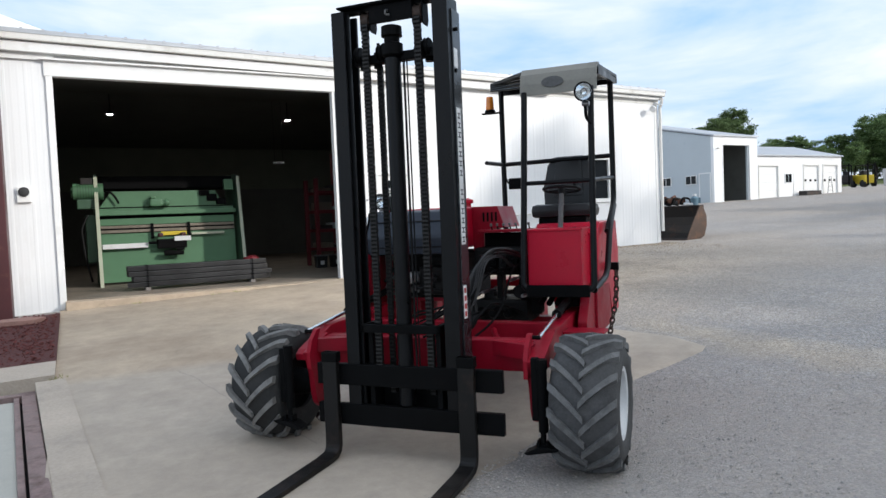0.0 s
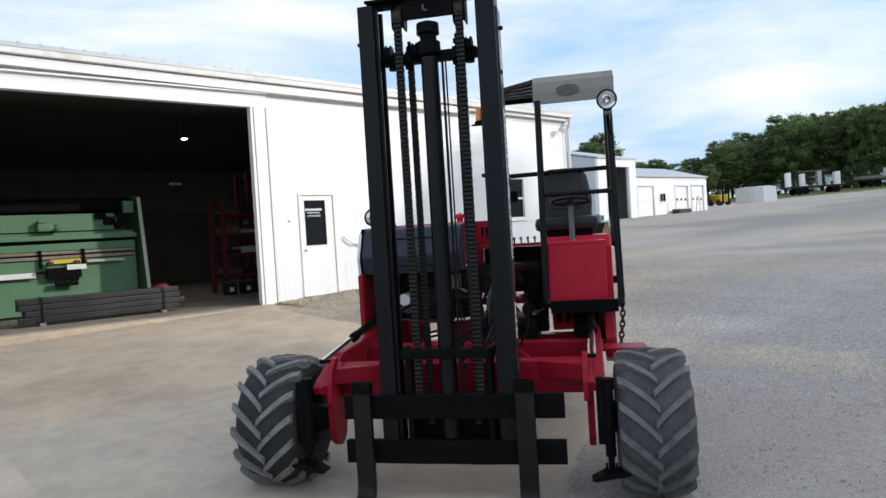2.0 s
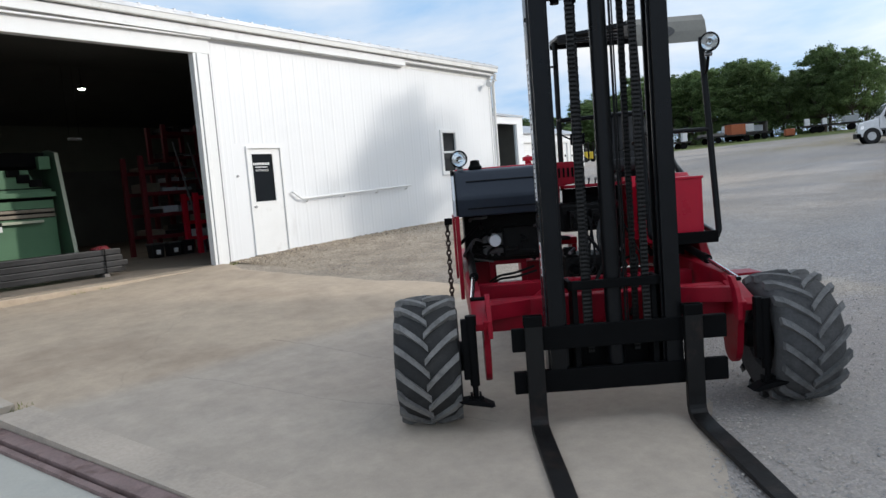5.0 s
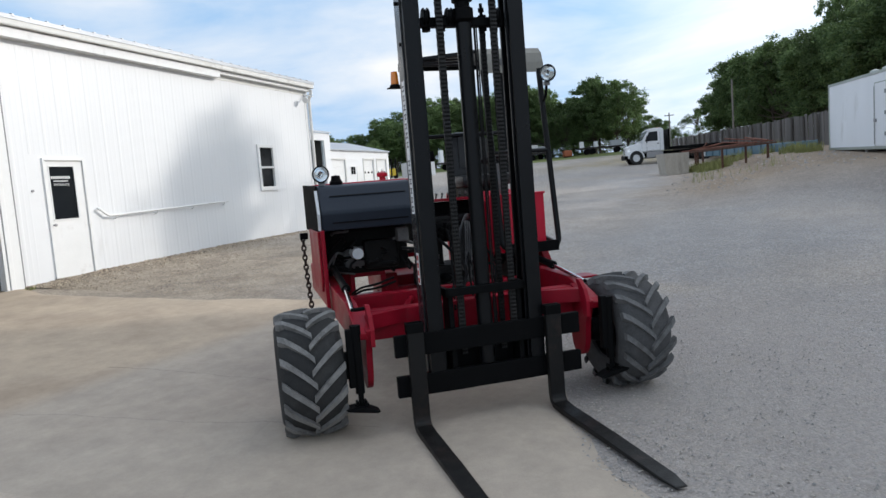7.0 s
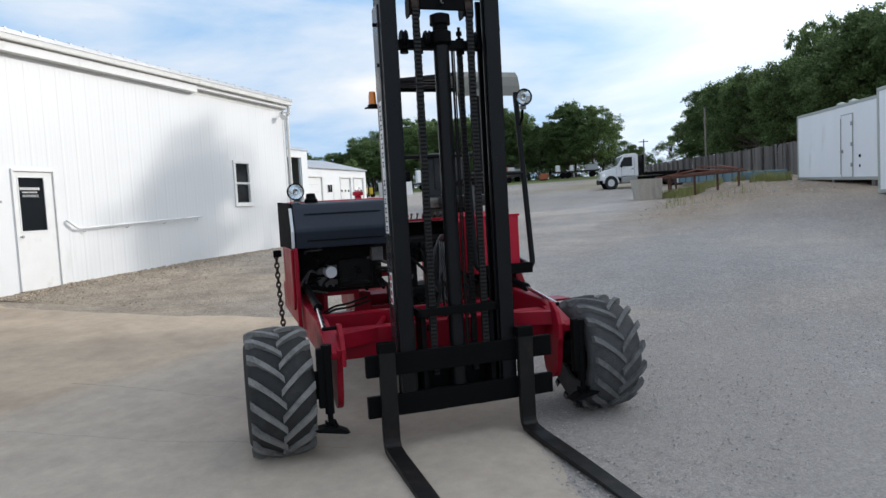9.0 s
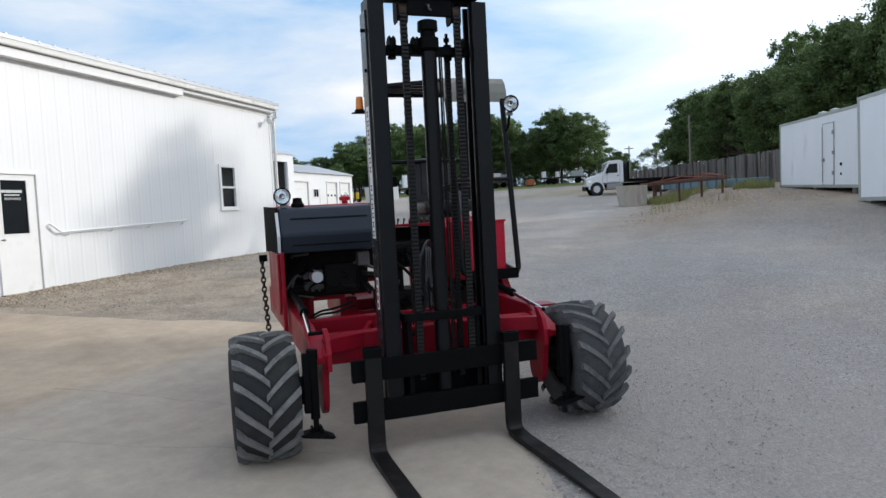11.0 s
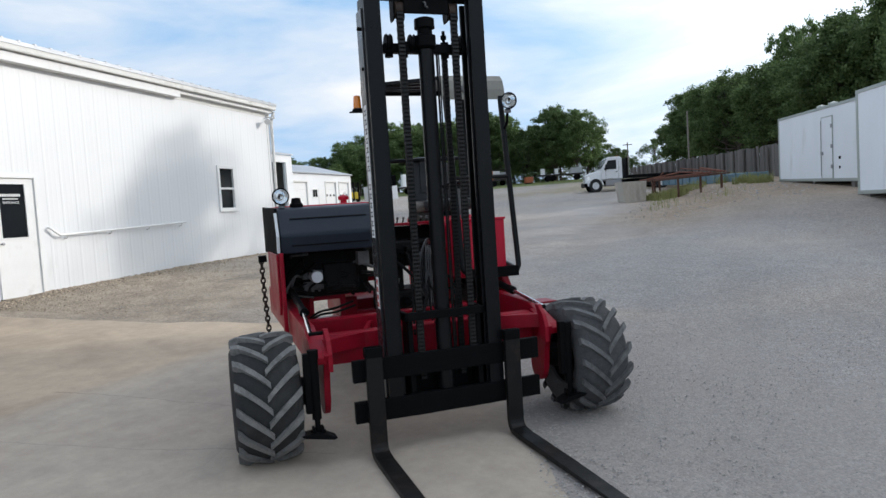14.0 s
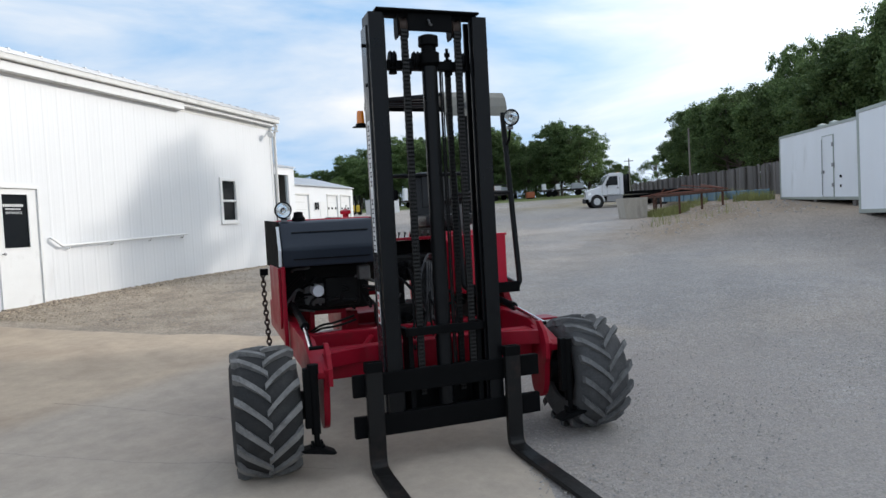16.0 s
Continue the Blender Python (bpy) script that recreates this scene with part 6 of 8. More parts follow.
for s, x in ((-1, -1.47), (1, 1.42)):
    bm = bmesh.new()
    prism(bm, [(-0.52, 0.0), (-0.47, 0.4), (-0.10, 2.28), (0.25, 2.36), (1.25, 2.30), (1.25, 0.0)], "x", x, x + 0.06, bevel=0.006)
    sf = part("side_frame", bm, PRESSGD, PB)
    bm = bmesh.new()
    prism(bm, [(-0.525, 0.0), (-0.475, 0.4), (-0.105, 2.28), (-0.10, 2.28), (-0.468, 0.4), (-0.518, 0.0)], "x", x - 0.004, x + 0.064)
    part("frame_edge", bm, CREAM, sf)
bm = bmesh.new()
box(bm, -1.4, 1.4, 0.30, 1.1, 2.05, 2.32, 0.02)
part("crown", bm, MATTBLACK, PB)
# black strips paint the shadow under the ram ledge and along the ram
part("ram_gap", boxes((-1.42, 1.36, 0.05, 0.12, 1.38, 1.475)), MATTBLACK, PB)
part("ram_gap", boxes((-1.42, 1.36, 0.045, 0.058, 1.625, 1.645)), MATTBLACK, PB)
part("gear_cover", boxes((1.16, 1.36, -0.04, 0.10, 1.98, 2.22), bevel=0.012), PRESSG, PB)
bm = bmesh.new()
box(bm, -1.40, 1.34, -0.05, 0.02, 1.10, 1.16, 0.006)
part("die_rail", bm, DIE, PB)
part("die_rail", boxes((-1.40, 1.34, -0.03, 0.02, 1.195, 1.25), bevel=0.006), DIE, PB)
# black sheet that paints the gap between the die rails dark
part("die_gap", boxes((-1.40, 1.34, -0.012, -0.001, 1.085, 1.258)), MATTBLACK, PB)
for x in (-0.42, 0.33):
    bm = bmesh.new()
    box(bm, x, x + 0.05, -0.10, 0.02, 0.95, 1.28, 0.006)
    part("die_clamp", bm, BLACKSAT, PB)
bm = bmesh.new()
box(bm, -0.23, 0.30, -0.09, -0.06, 1.01, 1.09, 0.004)
part("warning_plate", bm, YELLOW, PB)
part("sheet_stop", boxes((-1.38, -0.50, -0.14, -0.02, 0.765, 0.865), bevel=0.006), LABELW, PB)
part("sheet_stop", boxes((0.02, 0.36, -0.25, -0.23, 0.88, 0.98), bevel=0.006), LABELW, PB)
part("sheet_stop", boxes((0.40, 1.1, -0.12, -0.02, 1.00, 1.05), bevel=0.006), CREAM, PB)
bm = bmesh.new()
box(bm, -0.32, 0.28, -0.22, -0.02, 0.72, 0.93, 0.03)
cyl(bm, (-0.2, -0.2, 0.62), (0.2, -0.2, 0.62), 0.05, 14)
part("gauge_carriage", bm, MATTBLACK, PB)
for x in (-0.30, 0.16):
    part("carriage_knob", boxes((x, x + 0.1, -0.26, -0.1, 0.98, 1.06), bevel=0.02), MAROON, PB)
bm = bmesh.new()
for x, z in ((-0.5, 0.86), (0.06, 0.70), (-0.18, 0.66)):
    cyl(bm, (x, -0.2, z), (x + 0.16, -0.2, z), 0.03, 10)
part("handwheel_shaft", bm, BLACKSAT, PB)
# stepped black blocks stand in for the dark triangular gap by the ram
for x, z0, z1 in ((0.62, 1.86, 1.98), (0.78, 1.74, 1.90), (0.98, 1.66, 1.80)):
    part("ram_bracket", boxes((x, x + 0.22, 0.0, 0.058, z0, z1), bevel=0.02), MATTBLACK, PB)
bm = bmesh.new()
box(bm, -0.42, -0.16, -0.14, 0.05, 1.64, 1.80, 0.04)
box(bm, -0.40, -0.30, -0.16, 0.05, 1.80, 1.86, 0.02)
cyl(bm, (-0.38, -0.08, 1.71), (-0.03, -0.08, 1.71), 0.05, 12)
cyl(bm, (-0.10, -0.08, 1.71), (-0.06, -0.08, 1.71), 0.08, 12)
part("drive_motor", bm, PRESSG, PB)
bm = bmesh.new()
cyl(bm, (-1.86, 0.0, 1.98), (-1.30, 0.0, 1.98), 0.17, 20)
cyl(bm, (-1.90, 0.0, 1.98), (-1.84, 0.0, 1.98), 0.11, 16)
motor = part("main_motor", bm, PRESSG, PB, smooth=True)
for k in range(9):
    bm = bmesh.new()
    lathe(bm, [(-1.78 + k * 0.05, 0.168), (-1.78 + k * 0.05, 0.182), (-1.77 + k * 0.05, 0.182), (-1.77 + k * 0.05, 0.168)], "x", 20, (0, 0, 1.98))
    part("cooling_fin", bm, PRESSGD, motor)
part("terminal_box", boxes((-1.72, -1.50, -0.10, 0.10, 2.12, 2.26), bevel=0.02), BUCKETM, motor)
bm = bmesh.new()
tube(bm, bend([(-1.30, -0.02, 1.98), (-1.16, -0.06, 1.96), (-1.06, -0.06, 1.82), (-1.02, -0.05, 1.72)], 0.05), 0.022, 8)
part("drive_linkage", bm, BLACKSAT, motor, smooth=True)
part("motor_mount", boxes((-1.80, -1.40, -0.1, 0.25, 1.62, 1.82), bevel=0.02), PRESSGD, PB)
part("switch_cabinet", boxes((-1.66, -1.47, 0.0, 0.3, 0.5, 1.5), bevel=0.015), PRESSGD, PB)
bm = bmesh.new()
tube(bm, bend([(-1.62, -0.05, 1.5), (-1.75, -0.1, 1.2), (-1.70, -0.1, 0.6), (-1.6, 0.0, 0.1)], 0.12), 0.02, 8)
part("cable", bm, HOSE, PB, smooth=True)

TS = thing("tube_bundle", pose(-3.36, 0.95, 0.0, 0, 0, 0), "banded stack of dark square steel tubes on the floor", "steel tubes")
prng = random.Random(3)
tb = bmesh.new()
box(tb, -1.29, 1.29, -0.049, 0.049, -0.047, 0.047, 0.011)
first = part("tube", tb, TUBE, TS)
first.location = (0, -0.10, 0.11)
for r in range(4):
    for c in range(3):
        if r == 0 and c == 0:
            continue
        o = new("tube", first.data)
        o.parent = TS
        o.location = ((0.10 if r < 2 else 0.0) + prng.uniform(-0.02, 0.02), -0.10 + c * 0.102 + (-0.022, 0.0, -0.012, 0.008)[r] + prng.uniform(-0.003, 0.003), 0.11 + r * 0.102)
for x in (-0.95, 1.0):
    bm = bmesh.new()
    for r_ in ((x, x + 0.02, -0.178, -0.173, 0.055, 0.475), (x, x + 0.02, 0.166, 0.171, 0.055, 0.475), (x, x + 0.02, -0.178, 0.171, 0.468, 0.474)):
        box(bm, *r_)
    part("band", bm, BLACKSAT, TS)
    part("bunk", boxes((x - 0.04, x + 0.05, -0.2, 0.2, 0.0, 0.055), bevel=0.004), OLDWOOD, TS)
rh = thing("red_pad", pose(-2.32, 1.0, 0.46), "crumpled bright red rag on the tubes", "rag")
bm = bmesh.new()
bmesh.ops.create_icosphere(bm, subdivisions=3, radius=0.13)
for v in bm.verts:
    v.co.z = v.co.z * 0.5 + 0.03 * noise.noise(v.co * 14)
    v.co.x *= 1.3
rag = part("cloth", bm, RACKRED, rh, smooth=True)


def rack(name, x0, x1, y0, y1, h, levels, label, paint=RACKRED):
    rk = thing(name, pose(0, 0, 0), label, "rack", group="steel racks in the shop")
    for x in (x0, x1):
        for y in (y0, y1):
            part("post", boxes((x - 0.05, x + 0.05, y - 0.05, y + 0.05, 0, h), bevel=0.006), paint, rk)
    prr = random.Random(int(x0 * 100))
    for z in levels:
        for ya in (y0 - 0.04, y1 - 0.02):
            part("shelf_beam", boxes((x0 + 0.05, x1 - 0.05, ya, ya + 0.06, z - 0.05, z + 0.03), bevel=0.004), paint, rk)
        for k in range(3):
            xa = x0 + 0.1 + k * (x1 - x0 - 0.2) / 3
            st = thing("stock_bar", pose(xa, y0 + 0.1, z + 0.035), "grey steel offcut stored on the red rack", "steel stock", group="stock on the racks")
            part("bar", boxes((0, (x1 - x0 - 0.2) / 3.4, 0, (y1 - y0) * 0.8, 0, prr.uniform(0.06, 0.20)), bevel=0.004), prr.choice((TUBE, SHEET, DIE, BUCKETM)), st)
    return rk


rack("storage_rack", 0.12, 1.5, 4.05, 4.9, 2.3, (0.45, 0.95, 1.45, 1.95), "dark red steel storage rack")
rack("storage_rack", 1.12, 2.0, 4.75, 5.5, 3.1, (0.5, 1.1, 1.7, 2.3, 2.9), "tall dark red steel storage rack")
rack("storage_rack", 0.95, 2.4, 3.35, 3.85, 1.38, (0.35, 0.72, 1.28), "low bright red steel rack", REDBRIGHT)
for k, (x, y) in enumerate([(0.05, 3.7), (0.45, 3.68), (0.80, 3.72), (1.12, 3.0)]):
    tub = thing("tub", pose(x, y, 0.0, 0, 0, k * 4), "black plastic tub with a pale label on the floor", "tub", group="tubs by the rack")
    bm = bmesh.new()
    prism(bm, [(-0.15, -0.12), (0.15, -0.12), (0.15, 0.12), (-0.15, 0.12)], "z", 0, 0.30, bevel=0.02)
    for v in bm.verts:
        v.co.x *= 0.88 + 0.12 * v.co.z / 0.3
        v.co.y *= 0.88 + 0.12 * v.co.z / 0.3
    part("body", bm, TUB, tub)
    part("paper_label", boxes((-0.05, 0.05, -0.128, -0.119, 0.08, 0.18)), LABELW, tub)
    part("lid", boxes((-0.165, 0.165, -0.135, 0.135, 0.295, 0.325), bevel=0.01), ENGGREY if k < 2 else TUB, tub)
lad = thing("ladder", pose(1.05, 3.3, 0.0), "dull grey metal ladder leaning on the rack", "ladder")
for x in (0.0, 0.38):
    bm = bmesh.new()
    cyl(bm, (x, 0.0, 0.0), (x - 0.1, 0.75, 2.6), 0.022, 8)
    part("stile", bm, ENGGREY, lad)
for k in range(8):
    t = (k + 1) / 9
    bm = bmesh.new()
    cyl(bm, (0 - 0.1 * t, 0.75 * t, 2.6 * t), (0.38 - 0.1 * t, 0.75 * t, 2.6 * t), 0.014, 8)
    part("rung", bm, ENGGREY, lad)
for x, y in ((-4.44, 7.0), (0.32, 7.0)):
    la = thing("ceiling_lamp", pose(x, y, 4.34), "small bright white high-bay lamp", "ceiling lamp", group="lamps in the shop")
    bm = bmesh.new()
    lathe(bm, [(-0.10, 0.13), (-0.05, 0.08), (0.0, 0.03)], "z", 20)
    cyl(bm, (0, 0, 0), (0, 0, 0.44), 0.012, 6)
    part("housing", bm, BLACKSAT, la, smooth=True)
    bm = bmesh.new()
    lathe(bm, [(-0.12, 0.0), (-0.118, 0.05), (-0.10, 0.075)], "z", 20)
    part("diffuser", bm, LEDM, la)
sp = thing("hanging_sign", pose(0.0, 7.0, 2.98), "pale slim fixture hanging in the dark shop", "light fixture")
part("body", boxes((-0.16, 0.16, -0.04, 0.04, -0.03, 0.03), bevel=0.008), WHITEPL, sp)
for x in (-0.12, 0.12):
    bm = bmesh.new()
    cyl(bm, (x, 0, 0.03), (x, 0, 1.80), 0.004, 6)
    part("wire", bm, BLACKSAT, sp)

# ---- loose stones by the shop wall and over the yard ----
def chip_material(name, dark, light):
    m = mat(name, light, 0.9, vary=0.3, scale=3)
    n, l = m.node_tree.nodes, m.node_tree.links
    ge, mx = n.new("ShaderNodeNewGeometry"), n.new("ShaderNodeMixRGB")
    mx.inputs["Color1"].default_value, mx.inputs["Color2"].default_value = (*dark, 1), (*light, 1)
    l.new(ge.outputs["Random Per Island"], mx.inputs["Fac"])
    l.new(mx.outputs["Color"], n["Principled BSDF"].inputs["Base Color"])
    return m


STONEM = chip_material("limestone_chips", (0.24, 0.235, 0.235), (0.46, 0.42, 0.37))
DEBRISM = chip_material("brown_wall_debris", (0.15, 0.115, 0.085), (0.52, 0.43, 0.32))
prng = random.Random(11)
verts, faces = [], []
def pebble(x, y, s):
    z = float(ground_z(x, y)) + s * 0.12
    b = len(verts)
    a0 = prng.uniform(0, 6.28)
    for k in range(5):
        a = a0 + k * 1.2566
        r = s * prng.uniform(0.35, 0.55)
        verts.append((x + r * math.cos(a), y + r * math.sin(a), z + prng.uniform(-0.05, 0.1) * s))
    verts.append((x + prng.uniform(-0.1, 0.1) * s, y, z + s * prng.uniform(0.25, 0.45)))
    for k in range(5):
        faces.append((b + k, b + (k + 1) % 5, b + 5))
for k in range(6500):
    x = -0.5 + 8.9 * prng.random() ** 1.5
    y = -abs(prng.gauss(0, 1.3 if k % 3 else 0.5)) - 0.03
    pebble(x, y, prng.uniform(0.012, 0.05) * (1.2 if y > -0.6 else 0.8))
me = bpy.data.meshes.new("wall_debris")
me.from_pydata(verts, [], faces)
me.materials.append(DEBRISM)
tagged(new("wall_debris", me), "brown and tan stone and bark debris along the shop wall", "debris", kind="stuff")
verts, faces = [], []
for k in range(24000):
    x = prng.uniform(-5.0, 4.0)
    y = prng.uniform(-16.0, -2.5)
    if x < np.interp(y, EDGE_Y, EDGE_X) + 0.1:
        continue
    pebble(x, y, prng.uniform(0.008, 0.024))
for k in range(700):
    x, y = prng.uniform(13, 27), prng.uniform(-14.5, -8.6)
    pebble(x, y, prng.uniform(0.03, 0.11))
for k in range(900):
    y = prng.uniform(-11.8, -7)
    x = np.interp(y, EDGE_Y, EDGE_X) - abs(prng.gauss(0, 0.7))
    if x > -5.6:
        pebble(x, y, prng.uniform(0.012, 0.028))
for k in range(5000):
    y = prng.uniform(-12.6, -8.2)
    x = float(np.interp(y, EDGE_Y, EDGE_X)) + prng.gauss(0.25, 0.55)
    if x > -5.7:
        pebble(x, y, prng.uniform(0.008, 0.024))
me = bpy.data.meshes.new("loose_stones")
me.from_pydata(verts, [], faces)
me.materials.append(STONEM)
tagged(new("loose_stones", me), "pale loose limestone chips strewn over the yard", "stones", kind="stuff")


def weeds(name, spots, h, label, seed):
    pr2 = random.Random(seed)
    vs, fs = [], []
    for x, y, n_, rad in spots:
        for k in range(n_):
            a, r = pr2.uniform(0, 6.28), rad * math.sqrt(pr2.random())
            px, py = x + r * math.cos(a), y + r * math.sin(a)
            pz = float(ground_z(px, py)) - 0.01
            hh = h * pr2.uniform(0.4, 1.0)
            d = pr2.uniform(0, 6.28)
            w = 0.005 + 0.007 * h
            lx, ly = math.cos(d) * hh * 0.35, math.sin(d) * hh * 0.35
            b = len(vs)
            vs.extend([(px - w * math.sin(d), py + w * math.cos(d), pz), (px + w * math.sin(d), py - w * math.cos(d), pz), (px + lx * 0.4 + w * 0.7 * math.sin(d), py + ly * 0.4 - w * 0.7 * math.cos(d), pz + hh * 0.6), (px + lx * 0.4 - w * 0.7 * math.sin(d), py + ly * 0.4 + w * 0.7 * math.cos(d), pz + hh * 0.6), (px + lx, py + ly, pz + hh)])
            fs.extend([(b, b + 1, b + 2, b + 3), (b + 3, b + 2, b + 4)])
    me = bpy.data.meshes.new(name)
    me.from_pydata(vs, [], fs)
    me.materials.append(WEED)
    return tagged(new(name, me), label, "weeds", kind="stuff")


weeds("slab_weeds", [(-4.6, -0.34, 40, 0.09), (-3.3, -0.36, 45, 0.10), (-2.9, -0.35, 40, 0.08), (-5.72, -5.15, 50, 0.10), (-0.6, -0.3, 25, 0.1)], 0.07, "small green weeds in the slab joints", 2)

# ---- buildings across the yard ----
def bay_building():
    B = thing("high_bay_building", pose(0, 0, 0), "white metal building with an open high bay", "building")
    g, y0 = 1.40, 11.5
    bm = bmesh.new()
    for x0, x1, z0, z1 in [(24.26, 24.98, g - 1, 4.87), (24.98, 27.08, 4.43, 4.87), (27.08, 27.76, g - 1, 4.87)]:
        box(bm, x0, x1, y0, y0 + 0.18, z0, z1)
    part("front_wall", bm, SIDING, B)
    # side wall and its door carry their shade as a pale blue colour
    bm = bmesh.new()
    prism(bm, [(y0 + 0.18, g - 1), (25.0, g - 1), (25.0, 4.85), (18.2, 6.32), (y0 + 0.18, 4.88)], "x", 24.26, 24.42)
    sw = part("side_wall", bm, SHADESIDE, B, "side wall coloured pale blue for its shade")
    for ya in (12.66, 14.42, 17.2):
        w_ = part("window", boxes((24.215, 24.258, ya - 0.04, ya + 0.70, 2.42, 2.92), bevel=0.006), TRIMW, sw)
        part("pane", boxes((24.20, 24.214, ya, ya + 0.30, 2.46, 2.88)), PANEDARK, w_)
        part("pane", boxes((24.20, 24.214, ya + 0.36, ya + 0.66, 2.46, 2.88)), PANEDARK, w_)
    bm = bmesh.new()
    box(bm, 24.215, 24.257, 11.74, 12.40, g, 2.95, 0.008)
    d_ = part("door", bm, SHADESIDE, sw)
    bm = bmesh.new()
    for r_ in ((24.205, 24.25, 11.69, 11.739, g, 3.0), (24.205, 24.25, 12.401, 12.45, g, 3.0), (24.205, 24.25, 11.739, 12.401, 2.951, 3.0)):
        box(bm, *r_)
    part("door_frame", bm, TRIMW, d_)
    part("inner_floor", boxes((24.43, 27.6, y0 + 0.2, 24.8, g - 0.4, g + 0.06)), SHOPFLOOR, B)
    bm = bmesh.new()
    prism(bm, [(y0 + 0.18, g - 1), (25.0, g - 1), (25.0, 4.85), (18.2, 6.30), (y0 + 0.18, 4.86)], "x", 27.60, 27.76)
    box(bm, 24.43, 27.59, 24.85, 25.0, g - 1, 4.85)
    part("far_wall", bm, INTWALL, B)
    bm = bmesh.new()
    prism(bm, [(y0 - 0.08, 4.875), (18.2, 6.35), (25.2, 4.85), (25.2, 4.95), (18.2, 6.45), (y0 - 0.08, 4.95)], "x", 24.20, 27.82)
    part("roof", bm, ROOFM, B)
    bm = bmesh.new()
    box(bm, 24.91, 24.98, y0 - 0.02, y0, g, 4.50, 0.008)
    box(bm, 27.08, 27.15, y0 - 0.02, y0, g, 4.50, 0.008)
    box(bm, 24.98, 27.08, y0 - 0.02, y0, 4.43, 4.50, 0.008)
    part("door_trim", bm, TRIMW, B)
    part("open_door_leaf", boxes((27.0, 27.07, y0 + 0.05, y0 + 0.17, g, 4.42)), SHADESIDE, B, "edge of the slid-back door")
    # goods in the dark bay
    part("stored_crate", boxes((25.9, 26.7, 14.2, 15.2, g + 0.06, g + 1.0), bevel=0.03), SHEET, B)
    part("stored_drum", boxes((25.2, 25.7, 15.4, 16.0, g + 0.06, g + 0.9), bevel=0.05), BUCKETM, B)
    lamp = bmesh.new()
    cyl(lamp, (24.52, y0 - 0.16, 4.22), (24.52, y0, 4.26), 0.05, 10, 0.03)
    part("wall_lamp", lamp, GUTTER, B)
    return B


def garage_building():
    B = thing("garage_building", pose(0, 0, 0), "low white garage building with roll-up doors", "building")
    g, y0, top = 1.52, 12.2, 3.95
    bm = bmesh.new()
    holes = [(28.83, 30.48, 3.38), (32.90, 34.30, 3.41), (34.80, 36.20, 3.43)]
    x = 27.77
    for a, b, h in holes:
        box(bm, x, a, y0, y0 + 0.18, g - 1, top)
        box(bm, a, b, y0, y0 + 0.18, h, top)
        x = b
    box(bm, x, 36.65, y0, y0 + 0.18, g - 1, top)
    part("front_wall", bm, SIDING, B)
    for a, b, h in holes:
        bm = bmesh.new()
        for k in range(4):
            z0, z1 = g + (h - g) * k / 4, g + (h - g) * (k + 1) / 4
            box(bm, a, b, y0 + 0.06, y0 + 0.11, z0 + 0.003, z1 - 0.003, 0.003)
        d = part("roll_up_door", bm, TRIMW, B)
        if a > 32:
            for k in range(3):
                xx = a + 0.14 + (b - a - 0.28) * k / 2 - 0.08 * (k / 2) * 2
                part("door_pane", boxes((xx, xx + 0.17, y0 + 0.045, y0 + 0.061, 2.47, 2.60)), PANEDARK, d)
        bm = bmesh.new()
        box(bm, a - 0.08, a, y0 - 0.035, y0, g, h + 0.08)
        box(bm, b, b + 0.08, y0 - 0.035, y0, g, h + 0.08)
        box(bm, a, b, y0 - 0.035, y0, h, h + 0.08)
        part("door_trim", bm, GUTTER, B)
    w = part("window", boxes((31.08, 31.72, y0 - 0.04, y0, 2.38, 2.96), bevel=0.008), TRIMW, B)
    part("pane", boxes((31.13, 31.38, y0 - 0.05, y0 - 0.041, 2.43, 2.91)), PANEDARK, w)
    part("pane", boxes((31.42, 31.67, y0 - 0.05, y0 - 0.041, 2.43, 2.91)), PANEDARK, w)
    part("wall_panel", boxes((31.88, 32.60, y0 - 0.03, y0, g, 2.97), bevel=0.008), TRIMW, B)
    bm = bmesh.new()
    box(bm, 36.47, 36.65, y0 + 0.18, 18.4, g - 1, top)
    prism(bm, [(y0, top + 0.002), (15.4, 4.80), (18.4, top + 0.002)], "x", 36.47, 36.65)
    part("end_wall", bm, SIDING, B)
    bm = bmesh.new()
    prism(bm, [(y0 - 0.12, 3.95), (15.4, 4.82), (18.7, 3.93), (18.7, 4.01), (15.4, 4.91), (y0 - 0.12, 4.02)], "x", 27.83, 36.70)
    part("roof", bm, ROOFM, B)
    return B


bay_building()
garage_building()
pl = thing("skid_box", pose(32.15, 11.75, 1.60), "low dark crate by the garage wall", "crate")
part("body", boxes((-0.05, 1.35, -0.25, 0.25, 0, 0.30), bevel=0.02), BUCKETM, pl)
stl = thing("step_ladder", pose(35.0, 11.9, 1.70), "small step ladder by the garage doors", "ladder")
for dx in (-0.28, 0.28):
    bm = bmesh.new()
    cyl(bm, (dx, 0, -0.05), (dx * 0.3, 0, 1.05), 0.022, 6)
    part("stile", bm, STEEL, stl)
for k in range(4):
    bm = bmesh.new()
    w = 0.28 - 0.045 * (k + 0.6)
    cyl(bm, (-w, 0, 0.2 + 0.24 * k), (w, 0, 0.2 + 0.24 * k), 0.012, 6)
    part("rung", bm, STEEL, stl)

